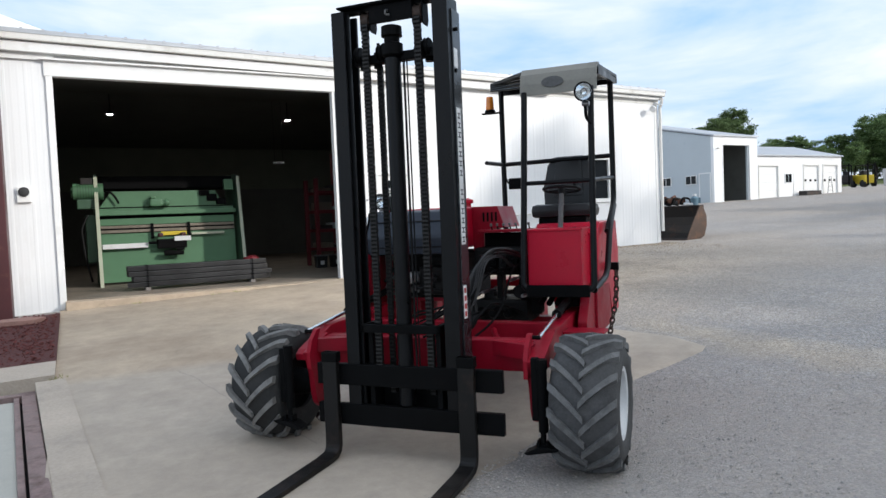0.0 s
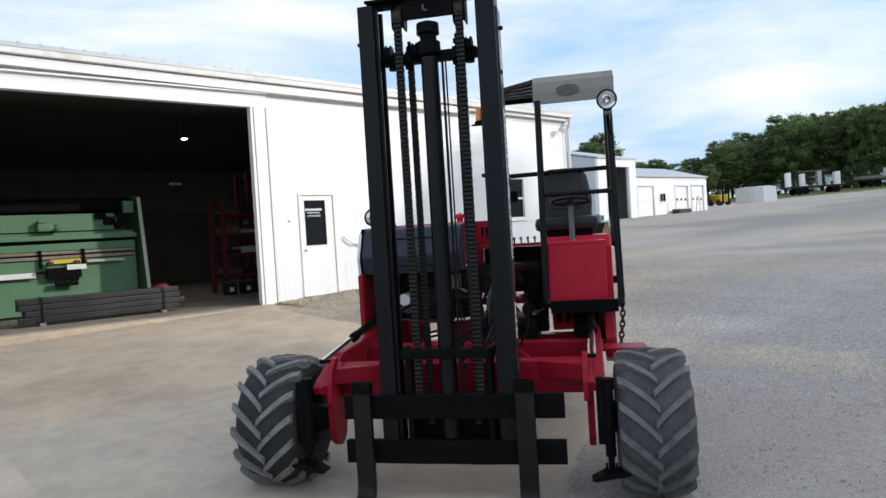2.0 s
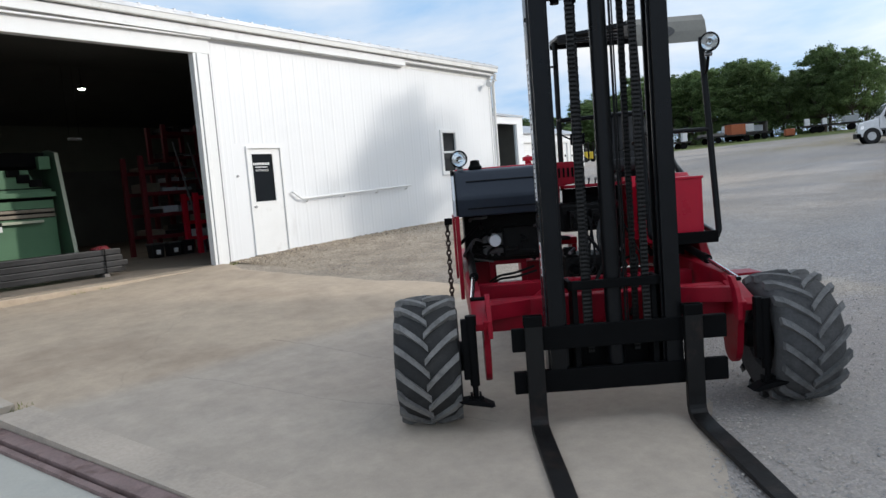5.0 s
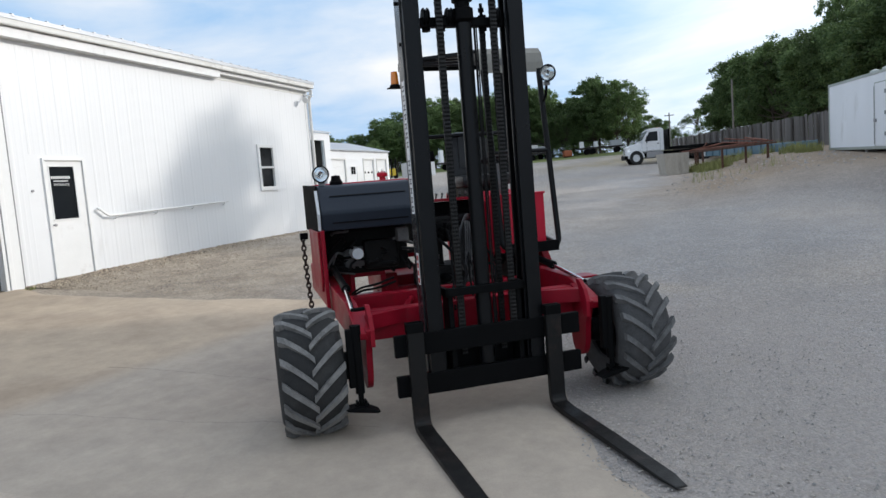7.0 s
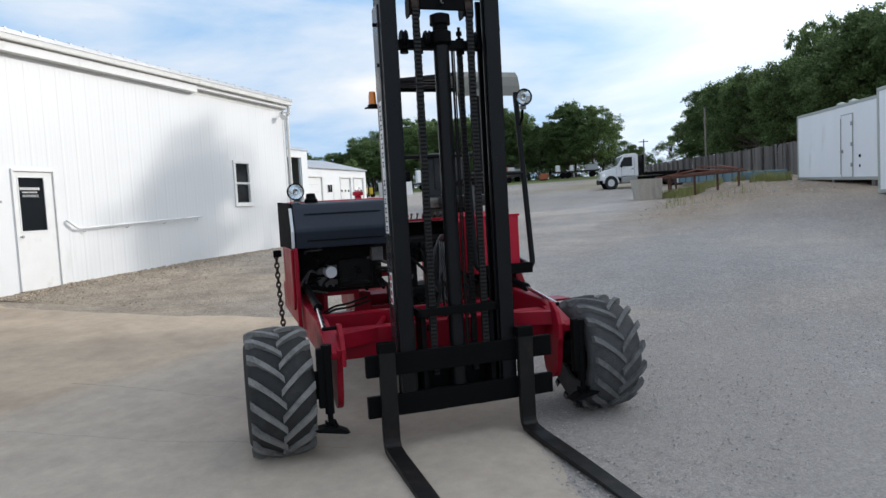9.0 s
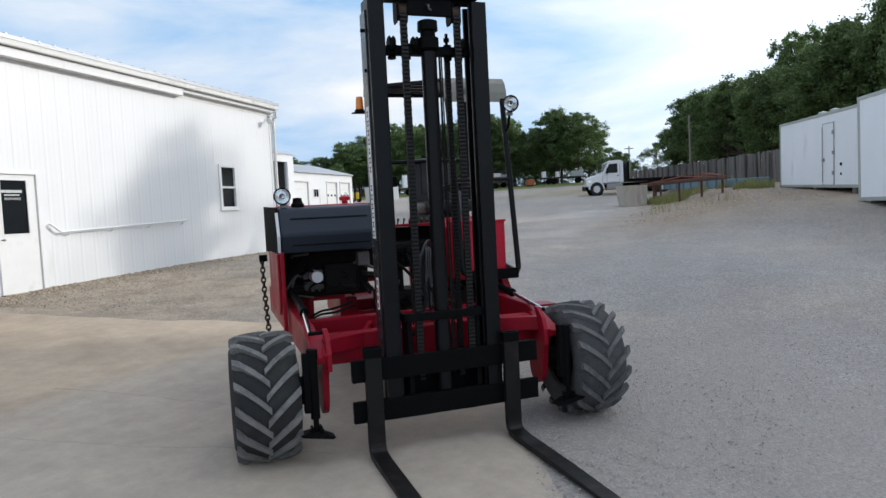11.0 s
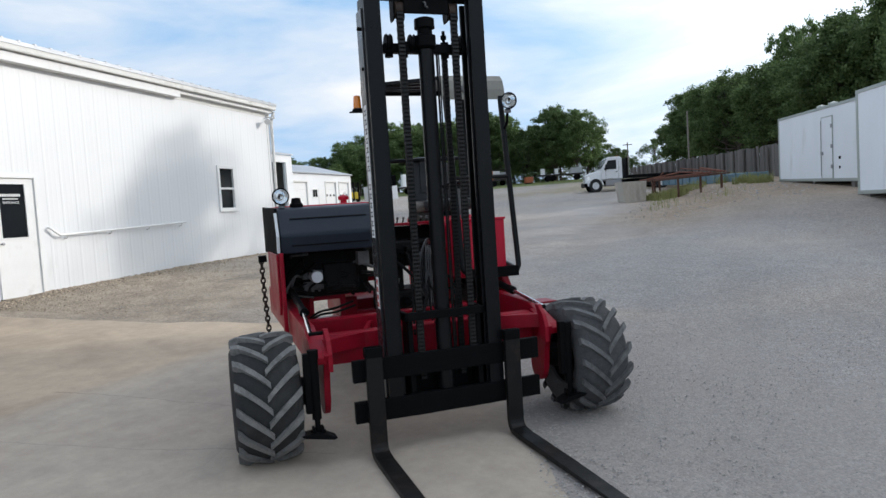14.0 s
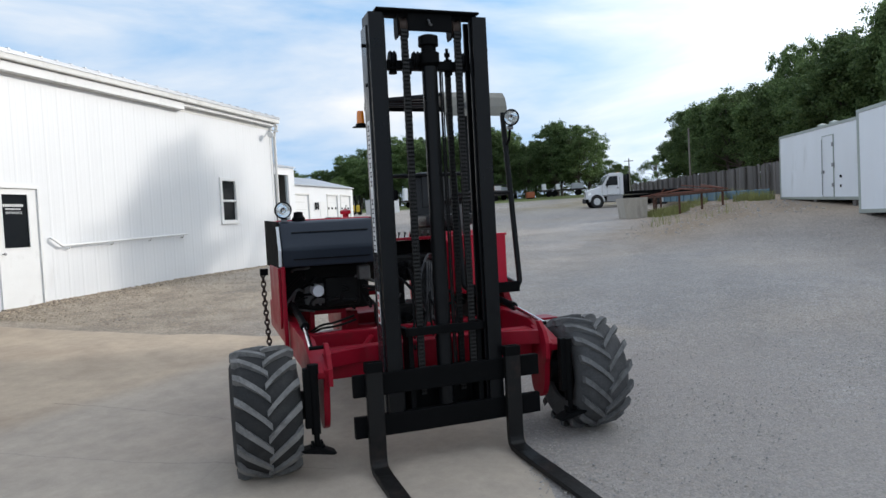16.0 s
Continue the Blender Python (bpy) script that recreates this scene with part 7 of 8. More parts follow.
# loader bucket by the shop corner, its mouth to the west
BK = thing("loader_bucket", pose(9.2, 0.02, float(ground_z(9.6, 0.9)) - 0.02, 0, 0, 5), "dark steel loader bucket standing open on the gravel", "loader bucket")
bm = bmesh.new()
prof = [(0.0, 0.0), (0.58, 0.0), (0.80, 0.14), (0.90, 0.38), (0.90, 0.66), (0.74, 0.94), (0.69, 0.93), (0.84, 0.64), (0.84, 0.40), (0.75, 0.19), (0.56, 0.05), (0.0, 0.03)]
prism(bm, prof, "y", 0.03, 1.90)
part("shell", bm, BUCKETM, BK)
side = [(0.0, 0.0), (0.58, 0.0), (0.80, 0.14), (0.90, 0.38), (0.90, 0.66), (0.74, 0.94), (0.60, 0.92), (0.22, 0.36)]
for y in (0.0, 1.90):
    bm = bmesh.new()
    prism(bm, side, "y", y, y + 0.03)
    part("cheek", bm, CHEEKM, BK, "scraped rusty cheek plate")
part("cutting_edge", boxes((-0.10, 0.14, 0.0, 1.93, -0.01, 0.018), bevel=0.004), RUST, BK)
part("top_lip", boxes((0.56, 0.78, 0.0, 1.93, 0.93, 0.965), bevel=0.01), BUCKETM, BK)
sc = thing("scrap_pile", pose(10.35, 1.22, float(ground_z(10.3, 1.2)) + 0.93, 0, 0, -48), "rusty scrap heaped on a dark steel box", "scrap")
part("support_box", boxes((-0.75, 0.62, -0.1, 0.45, -1.0, 0.0), bevel=0.03), BUCKETM, sc)
prng = random.Random(9)
for k in range(9):
    bm = bmesh.new()
    x, z = -0.62 + 0.075 * k, 0.06 + 0.13 * math.sin(0.3 + 0.32 * k) * (k % 3) / 2
    box(bm, -0.13, 0.13, -0.10, 0.10, -0.07, 0.07, 0.035)
    bmesh.ops.rotate(bm, cent=(0, 0, 0), matrix=Matrix.Rotation(prng.uniform(-0.6, 0.6), 3, "Y") @ Matrix.Rotation(prng.uniform(0, 3), 3, "Z"), verts=bm.verts)
    bmesh.ops.translate(bm, vec=(x, 0.1 + 0.1 * (k % 2), z + 0.03), verts=bm.verts)
    part("scrap_lump", bm, RUST if k % 3 else BUCKETM, sc)
for k in range(3):
    bm = bmesh.new()
    x = -0.5 + k * 0.24
    tube(bm, bend([(x, 0.0, 0.05), (x + 0.06, -0.05, 0.24), (x + 0.26, 0.1, 0.20), (x + 0.30, 0.1, 0.03)], 0.1), 0.03, 7)
    part("hose_coil", bm, HOSE, sc, smooth=True)
part("rag", boxes((0.08, 0.33, -0.12, 0.1, 0.0, 0.07), bevel=0.03), WHITEPAINT, sc, "pale crumpled rag")
jug = thing("plastic_jug", pose(10.60, 0.94, float(ground_z(10.3, 1.2)) + 0.93, 0, 0, -48), "blue plastic jug with a white cap on the scrap", "jug")
bm = bmesh.new()
lathe(bm, [(0.0, 0.0), (0.005, 0.10), (0.20, 0.115), (0.25, 0.07), (0.27, 0.045)], "z", 16, (0, 0, 0))
part("body", bm, BLUEP, jug, smooth=True)
part("handle", boxes((0.10, 0.17, -0.02, 0.02, 0.06, 0.22), bevel=0.015), BLUEP, jug)
bm = bmesh.new()
cyl(bm, (0, 0, 0.265), (0, 0, 0.33), 0.055, 12)
part("cap", bm, WHITEPAINT, jug, "white cap")

# ---- box bodies on the bank ----
def box_body(m, L, W, H, label, door):
    bb = thing("box_body", m, label, "box body", group="white box bodies on the bank")
    part("shell", boxes((0, L, 0, W, 0.12, H), bevel=0.03), BOXW, bb)
    bm = bmesh.new()
    for r in ((-0.02, L + 0.02, -0.02, 0.06, 0.08, 0.18), (-0.02, L + 0.02, -0.02, 0.06, H - 0.07, H + 0.02), (-0.02, 0.07, -0.02, 0.06, 0.18, H - 0.07), (L - 0.07, L + 0.02, -0.02, 0.06, 0.18, H - 0.07)):
        box(bm, *r, bevel=0.008)
    for r in ((-0.021, 0.06, 0.06, W, 0.08, 0.18), (-0.021, 0.06, 0.06, W, H - 0.07, H + 0.02)):
        box(bm, *r, bevel=0.008)
    part("edge_rail", bm, BOXTRIM, bb)
    for k in range(3):
        part("skid", boxes((0.3 + k * (L - 0.9) / 2, 0.55 + k * (L - 0.9) / 2, 0, W, -0.16, 0.10), bevel=0.02), OLDWOOD, bb)
    if door:
        x0 = door
        bm = bmesh.new()
        box(bm, x0, x0 + 0.86, -0.025, -0.002, 0.20, H - 0.36, 0.006)
        d = part("side_door", bm, BOXW, bb)
        bm = bmesh.new()
        for r in ((x0 - 0.03, x0, -0.03, 0.0, 0.18, H - 0.33), (x0 + 0.86, x0 + 0.89, -0.03, 0.0, 0.18, H - 0.33), (x0 - 0.03, x0 + 0.89, -0.03, 0.0, H - 0.36, H - 0.33)):
            box(bm, *r, bevel=0.004)
        part("door_frame", bm, BOXTRIM, d)
        for z in (0.5, 1.15, 1.8):
            part("hinge", boxes((x0 + 0.80, x0 + 0.93, -0.055, -0.03, z, z + 0.12), bevel=0.006), STEEL, d)
        bm = bmesh.new()
        cyl(bm, (x0 + 0.06, -0.07, 0.25), (x0 + 0.06, -0.07, H - 0.45), 0.012, 8)
        box(bm, x0 + 0.03, x0 + 0.16, -0.085, -0.03, 0.95, 1.05, 0.01)
        part("lock_bar", bm, STEEL, d)
        bm = bmesh.new()
        box(bm, x0 + 1.38, x0 + 1.46, -0.04, 0.0, 0.78, 0.87, 0.01)
        box(bm, x0 + 1.38, x0 + 1.43, -0.03, 0.0, 0.48, 0.56, 0.01)
        part("socket_box", bm, BLACKSAT, bb)
        for k in (3.7, 4.7):
            bm = bmesh.new()
            lathe(bm, [(H, 0.15), (H + 0.10, 0.15), (H + 0.15, 0.0)], "z", 14, (k, 0.25, 0))
            part("roof_vent", bm, BOXTRIM, bb)
    return bb


ang = math.degrees(math.atan2(-15.9 + 14.7, 14.75 - 21.35))
box_body(pose(22.2, -14.2, 1.27, 0, 1.6, ang), 7.2, 2.4, 2.52, "white refrigerated box body with a side door", 4.4)
box_body(pose(12.5, -14.9, 0.72, 0, 0, -166), 6.0, 2.4, 2.74, "plain white box body beside the other", 0)

# ---- white flatbed trucks ----
def prism_of(profile, y0, y1):
    b = bmesh.new()
    prism(b, profile, "y", y0, y1)
    return b


def road_truck(m, label):
    t = thing("flatbed_truck", m, label, "truck", group="white trucks")
    # front is +x
    bm = bmesh.new()
    prism(bm, [(0.0, 0.95), (0.0, 2.55), (0.2, 2.70), (1.15, 2.68), (1.72, 1.80), (1.75, 0.95)], "y", -1.05, 1.05, bevel=0.05)
    cab = part("cab", bm, TRUCKW, t)
    bm = bmesh.new()
    prism(bm, [(1.74, 0.85), (1.74, 1.66), (2.6, 1.52), (3.0, 1.35), (3.08, 0.75), (2.9, 0.62), (2.75, 0.62)], "y", -0.88, 0.88, bevel=0.06)
    part("bonnet", bm, TRUCKW, t)
    for s in (-1, 1):
        bm = bmesh.new()
        arc = [(2.25 + 0.66 * math.cos(a), 0.5 + 0.66 * math.sin(a)) for a in np.linspace(0, math.pi, 12)]
        arc2 = [(2.25 + 0.56 * math.cos(a), 0.5 + 0.56 * math.sin(a)) for a in np.linspace(math.pi, 0, 12)]
        prism(bm, arc + arc2, "y", s * 0.80, s * 1.15)
        part("wing", bm, TRUCKW, t)
        part("side_window", prism_of([(0.48, 1.72), (1.52, 1.72), (1.16, 2.42), (0.48, 2.44)], s * 1.045, s * 1.058), PANEDARK, cab)
        bm = bmesh.new()
        box(bm, 1.35, 1.42, s * 1.25 - 0.1, s * 1.25 + 0.1, 1.6, 2.1, 0.02)
        cyl(bm, (1.38, s * 1.0, 1.7), (1.38, s * 1.2, 1.75), 0.02, 6)
        part("mirror", bm, BLACKSAT, cab)
        bm = bmesh.new()
        prism(bm, [(2.72, 1.0), (2.95, 1.0), (2.9, 1.2), (2.7, 1.22)], "y", s * 0.885, s * 0.90)
        part("headlight", bm, REFL, t)
        bm = bmesh.new()
        cyl(bm, (2.25, s * 0.70, 0.52), (2.25, s * 0.885, 0.52), 0.60, 24)
        part("wheel_arch", bm, MATTBLACK, t)
        bm = bmesh.new()
        for r_ in ((0.30, 0.315, 1.0, 2.36), (1.36, 1.375, 1.0, 2.2)):
            box(bm, r_[0], r_[1], s * 1.048, s * 1.054, r_[2], r_[3])
        box(bm, 0.30, 1.375, s * 1.048, s * 1.054, 1.0, 1.015)
        part("door_seam", bm, BLACKSAT, cab)
        part("door_handle", boxes((0.38, 0.55, s * 1.05, s * 1.075, 1.48, 1.53), bevel=0.01), BLACKSAT, cab)
        part("step_tank", boxes((0.1, 1.4, s * 0.75, s * 1.1, 0.45, 0.9), bevel=0.04), STEEL, t)
        for wx in (2.25, -3.2):
            bm = bmesh.new()
            lathe(bm, [(-0.13, 0.28), (-0.15, 0.42), (-0.11, 0.5), (0.11, 0.5), (0.15, 0.42), (0.13, 0.28)], "y", 28, (wx, s * 0.98, 0.5), closed=True)
            w = part("wheel", bm, RUBBER, t, smooth=True)
            bm = bmesh.new()
            lathe(bm, [(s * 0.12, 0.29), (s * 0.09, 0.25), (s * 0.06, 0.12), (s * 0.14, 0.10), (s * 0.15, 0.0)], "y", 24, (wx, s * 0.98, 0.5))
            part("rim", bm, WHITEPAINT, w, smooth=True)
    bm = bmesh.new()
    prism(bm, [(1.235, 2.55), (1.70, 1.83), (1.72, 1.84), (1.255, 2.565)], "y", -0.92, 0.92)
    part("windscreen", bm, PANEDARK, cab)
    part("visor_lights", boxes((0.3, 0.45, -0.6, 0.6, 2.70, 2.75), bevel=0.01), AMBER, cab)
    bm = bmesh.new()
    for k in range(6):
        box(bm, 3.04, 3.09, -0.5, 0.5, 0.82 + k * 0.08, 0.86 + k * 0.08)
    part("grille", bm, CHROME, t)
    part("bumper", boxes((2.95, 3.2, -1.15, 1.15, 0.42, 0.72), bevel=0.04), BLACKSAT, t)
    part("frame_rail", boxes((-5.5, 2.6, -0.42, 0.42, 0.6, 0.85), bevel=0.02), BLACKSAT, t)
    part("flatbed", boxes((-5.8, -0.35, -1.22, 1.22, 1.0, 1.16), bevel=0.02), BLACKSAT, t)
    bm = bmesh.new()
    box(bm, -0.45, -0.32, -1.22, 1.22, 1.16, 2.55, 0.02)
    part("headboard", bm, BLACKSAT, t)
    t.scale = (0.79, 0.87, 0.85)
    return t


th = road_truck(pose(39.8, -6.55, float(ground_z(39.3, -6.0)) - 0.03, 0, 0, 104), "white flatbed truck with a conventional cab")
copy_thing(th, pose(43.9, -5.95, float(ground_z(43.5, -5.5)), 0, 0, 104))

# ---- concrete trough, timber fence, steel racks on the bank ----
tr = thing("concrete_trough", pose(25.0, -8.28, float(ground_z(25.0, -8.28)) - 0.05, 0, 0, -64), "open precast concrete box on the bank", "concrete box")
bm = bmesh.new()
box(bm, -0.62, 0.55, -0.5, 0.5, 0, 1.0)
bm.faces.ensure_lookup_table()
lid_face = max(bm.faces, key=lambda f: f.calc_center_median().z)
bmesh.ops.inset_region(bm, faces=[lid_face], thickness=0.10)
bmesh.ops.translate(bm, vec=(0, 0, -0.85), verts=lid_face.verts)
bmesh.ops.bevel(bm, geom=[e for e in bm.edges], offset=0.02, segments=2, affect="EDGES")
for v in bm.verts:
    if v.co.z < 0.2:
        v.co.x, v.co.y = v.co.x * 0.86 + 0.04, v.co.y * 0.9
part("shell", bm, CONCBLK, tr)

# board fence: a long run of weathered boards with posts
FENCE = thing("board_fence", pose(0, 0, 0), "long weathered grey timber board fence on the bank", "fence")
fa, fb = Vector((26.9, -15.0)), Vector((57.6, -6.05))
fd = (fb - fa).normalized()
fn = int((fb - fa).length / 0.3)
fb_mesh = bpy.data.meshes.new("board")
bmq = bmesh.new()
box(bmq, -0.135, 0.135, -0.016, 0.016, 0.0, 1.0, 0.004)
bmq.to_mesh(fb_mesh)
bmq.free()
fb_mesh.materials.append(OLDWOOD)
prng = random.Random(17)
fang = math.atan2(fd.y, fd.x)
for k in range(fn):
    p = fa + fd * (k * 0.3)
    t = k / fn
    o = new("board", fb_mesh)
    o.parent = FENCE
    zb = 1.40 + (2.35 - 1.40) * t
    o.location = (p.x, p.y, zb)
    o.rotation_euler = (prng.uniform(-0.02, 0.02), prng.uniform(-0.015, 0.015), fang + prng.uniform(-0.05, 0.05))
    o.scale = (1, 1, 1.73 - 0.24 * t + prng.uniform(-0.06, 0.06))
for k in range(0, fn, 10):
    t = k / fn
    p = fa + fd * (k * 0.3)
    for dz in (0.35, 1.25):
        bm = bmesh.new()
        box(bm, 0.02, 2.98, -0.075, -0.03, dz - 0.05, dz + 0.05, 0.004)
        bmesh.ops.transform(bm, matrix=pose(p.x, p.y, 1.40 + 0.95 * t, 0, -math.degrees(math.atan2(0.95, (fb - fa).length)), math.degrees(fang)), verts=bm.verts)
        part("fence_rail", bm, OLDWOOD, FENCE)
for k in range(0, fn, 5):
    p = fa + fd * (k * 0.3 + 0.15)
    bm = bmesh.new()
    cyl(bm, (p.x, p.y + 0.1, 1.2 + 0.9 * k / fn), (p.x, p.y + 0.1, 3.10 + 0.72 * k / fn), 0.07, 8)
    part("post", bm, OLDWOOD, FENCE)

# rusty steel rack with loose beams, and a blue trough along the fence
rs = thing("steel_rack", pose(24.8, -10.45, float(ground_z(24.8, -10.45)) - 0.02, 0, 0, 28), "rusty steel rack with loose beams lying across it", "steel rack")
for lx, ly in ((2.85, -0.4), (2.35, 0.1), (1.75, 0.5), (-0.75, 0.5), (-1.75, 0.0), (-2.7, -0.4)):
    bm = bmesh.new()
    box(bm, lx - 0.035, lx + 0.035, ly - 0.035, ly + 0.035, -0.25, 0.80)
    part("leg", bm, RUST, rs)
for ly in (-0.4, 0.05, 0.5):
    part("top_rail", boxes((-3.3, 3.2, ly - 0.03, ly + 0.03, 0.80, 0.855), bevel=0.006), RUST, rs)
prng = random.Random(17)
for lx0, ly0, z0, lx1, ly1, z1 in ((3.3, -0.5, 0.90, 0.6, 0.5, 1.14), (3.0, 0.1, 0.91, 0.1, 0.1, 1.05), (2.3, 0.5, 0.90, 0.9, -0.4, 1.10), (-0.6, 0.3, 1.22, -3.4, -0.2, 0.90), (0.2, 0.0, 1.10, -2.6, 0.4, 0.93), (-1.2, -0.3, 1.18, -3.9, 0.3, 0.92), (3.6, 0.3, 0.905, -3.2, 0.35, 0.905), (2.8, -0.2, 0.905, -3.0, -0.2, 0.905)):
    bm = bmesh.new()
    p, q = Vector((lx0, ly0, z0)), Vector((lx1, ly1, z1))
    cyl(bm, p, q, prng.uniform(0.022, 0.036), 6)
    part("beam", bm, RUSTBEAM, rs)
bt = thing("blue_trough", pose(24.0, -13.6, float(ground_z(24, -13.6)) - 0.06, 0, -1.4, 16.3), "long faded blue steel trough along the fence", "steel trough")
part("body", boxes((0, 14.0, -0.4, 0.4, 0.0, 0.44), bevel=0.03), BLUEP, bt)
for k in range(11):
    part("rib", boxes((0.1 + k * 1.35, 0.2 + k * 1.35, 0.40, 0.46, 0.0, 0.46)), BLUEP, bt)
    part("rib", boxes((0.1 + k * 1.35, 0.2 + k * 1.35, -0.46, -0.40, 0.0, 0.46)), BLUEP, bt)
weeds("bank_weeds", [(25.4, -9.4, 700, 0.7), (26.3, -9.9, 600, 0.8), (24.6, -10.0, 500, 0.8), (27.2, -10.6, 500, 1.0), (23.4, -13.0, 420, 0.5), (22.4, -13.5, 420, 0.5), (26.5, -12.6, 350, 0.7), (29.6, -11.9, 350, 0.9), (21.7, -9.8, 40, 0.6), (18.8, -9.8, 40, 0.8), (17.7, -11.6, 40, 1.0), (31.2, -11.8, 300, 1.5)], 0.46, "tall green and dry weeds on the bank", 6)

# poles
for x, y, h, r in ((58.8, -11.1, 6.3, 0.075), (103.7, -2.4, 5.2, 0.09)):
    po = thing("utility_pole", pose(x, y, float(ground_z(x, y))), "plain weathered wooden utility pole", "pole")
    bm = bmesh.new()
    cyl(bm, (0, 0, -0.3), (0, 0, h), r * 1.2, 10, r)
    part("shaft", bm, POLEM, po)
    if x > 80:
        bm = bmesh.new()
        box(bm, -0.05, 0.05, -0.7, 0.7, h - 0.45, h - 0.33)
        part("cross_arm", bm, POLEM, po)

# ---- far side of the yard: lift trucks, panel stacks, flatbed trailers ----
def lift_truck(m, colour, label):
    t = thing("lift_truck", m, label, "forklift", group="lift trucks across the yard")
    part("body", boxes((-1.0, 0.9, -0.6, 0.6, 0.35, 1.15), bevel=0.08), colour, t)
    part("counterweight", boxes((0.7, 1.25, -0.62, 0.62, 0.3, 1.25), bevel=0.1), colour, t)
    bm = bmesh.new()
    for x in (-0.7, 0.6):
        for y in (-0.5, 0.5):
            cyl(bm, (x, y, 1.1), (x * 0.9, y, 2.15), 0.04, 6)
    box(bm, -0.75, 0.65, -0.55, 0.55, 2.12, 2.18, 0.01)
    part("overhead_guard", bm, BLACKSAT, t)
    bm = bmesh.new()
    for y in (-0.35, 0.35):
        box(bm, -1.25, -1.1, y - 0.06, y + 0.06, 0.1, 2.3, 0.01)
    part("mast", bm, BLACKSAT, t)
    for x in (-0.7, 0.75):
        for y in (-0.55, 0.55):
            bm = bmesh.new()
            cyl(bm, (x, y - 0.12, 0.34), (x, y + 0.12, 0.34), 0.34, 18)
            part("wheel", bm, RUBBER, t)
    part("seat", boxes((-0.1, 0.4, -0.25, 0.25, 1.15, 1.6), bevel=0.05), SEATV, t)
    return t


lift_truck(pose(63.3, 27.75, 2.66, 0, 0, 28), BUCKETM, "dark lift truck parked by the garage")
lift_truck(pose(64.0, 26.35, 2.60, 0, 0, 62), YELLOW, "yellow lift truck parked in the yard")
for k in range(7):
    x, y = 66.2 + k * 0.41, 24.8 - k * 0.28
    ps = thing("panel_stack", pose(x, y, float(ground_z(x, y)), 0, 0, -40 - k), "grey sheet panels leaning in a row", "panels", group="panel stacks")
    bm = bmesh.new()
    box(bm, -0.8, 0.8, -0.05, 0.05, 0, 1.72 + 0.04 * (k % 3), 0.01)
    bmesh.ops.rotate(bm, cent=(0, 0, 0), matrix=Matrix.Rotation(radians(-7), 3, "X"), verts=bm.verts)
    part("panel", bm, SHEET if k < 4 else WHITEPAINT, ps)


def trailer(m, L, load):
    t = thing("flatbed_trailer", m, "low flatbed trailer parked under the trees", "trailer", group="trailers under the trees")
    part("deck", boxes((-L / 2, L / 2, -1.2, 1.2, 0.85, 1.05), bevel=0.02), BUCKETM, t)
    for x in (-L * 0.3, -L * 0.18, L * 0.35):
        for y in (-1.0, 1.0):
            bm = bmesh.new()
            cyl(bm, (x, y - 0.12, 0.45), (x, y + 0.12, 0.45), 0.45, 16)
            part("wheel", bm, MATTBLACK, t)
    for r, mt in load:
        part("load_box", boxes(r, bevel=0.03), mt, t)
    return t


GZ = lambda x, y: float(ground_z(x, y))
trailer(pose(85.0, 25.3, GZ(85.0, 25.3), 0, 0, -46), 6.8, [((-3.3, -2.75, -0.5, 0.2, 1.05, 2.85), BOXW), ((-1.55, -1.05, -0.5, 0.2, 1.05, 2.65), TRUCKW), ((-1.8, 1.5, -0.4, 0.1, 2.85, 2.98), OLDWOOD), ((0.45, 0.95, -0.5, 0.2, 1.05, 2.85), SHEET), ((-0.5, 0.45, -0.4, 0.1, 1.5, 1.6), OLDWOOD), ((-0.5, 0.45, -0.4, 0.1, 2.1, 2.2), OLDWOOD), ((2.5, 3.15, -0.5, 0.2, 1.05, 2.65), TRUCKW)])
trailer(pose(94.6, 20.2, GZ(94.6, 20.2), 0, 0, -46), 8, [((-3.5, -0.5, -1, 1, 1.05, 1.4), OLDWOOD), ((0.6, 2.7, -1, 1, 1.05, 2.5), ORANGE)])
trailer(pose(98.5, 18.5, GZ(98.5, 18.5), 0, 0, -46), 7, [((-2.9, 0.9, -1, 1, 1.2, 2.3), WHITEPAINT), ((1.1, 2.5, -0.6, 1, 1.2, 2.1), SHEET), ((-2.9, 3.0, -1, 1, 2.45, 2.55), TUBE), ((2.8, 3.0, -1, 1, 1.05, 2.45), OLDWOOD)])
trailer(pose(100.3, 7.7, GZ(100.3, 7.7), 0, 0, -75), 7, [((-3.2, -2.6, -1, 1, 1.05, 2.0), TRUCKW), ((-1, -0.5, -1, 1, 1.05, 1.9), TRUCKW), ((1.5, 3.2, -1, 1, 1.05, 1.9), SHEET)])
ob_ = thing("orange_bin", pose(96.5, 12.1, GZ(96.5, 12.1), 0, 0, 20), "small orange skid bin on the grass", "skid bin")
part("body", boxes((-0.9, 0.9, -0.6, 0.6, 0.1, 1.0), bevel=0.08), ORANGE, ob_)
part("skid", boxes((-0.8, 0.8, -0.5, 0.5, 0.0, 0.1)), BUCKETM, ob_)


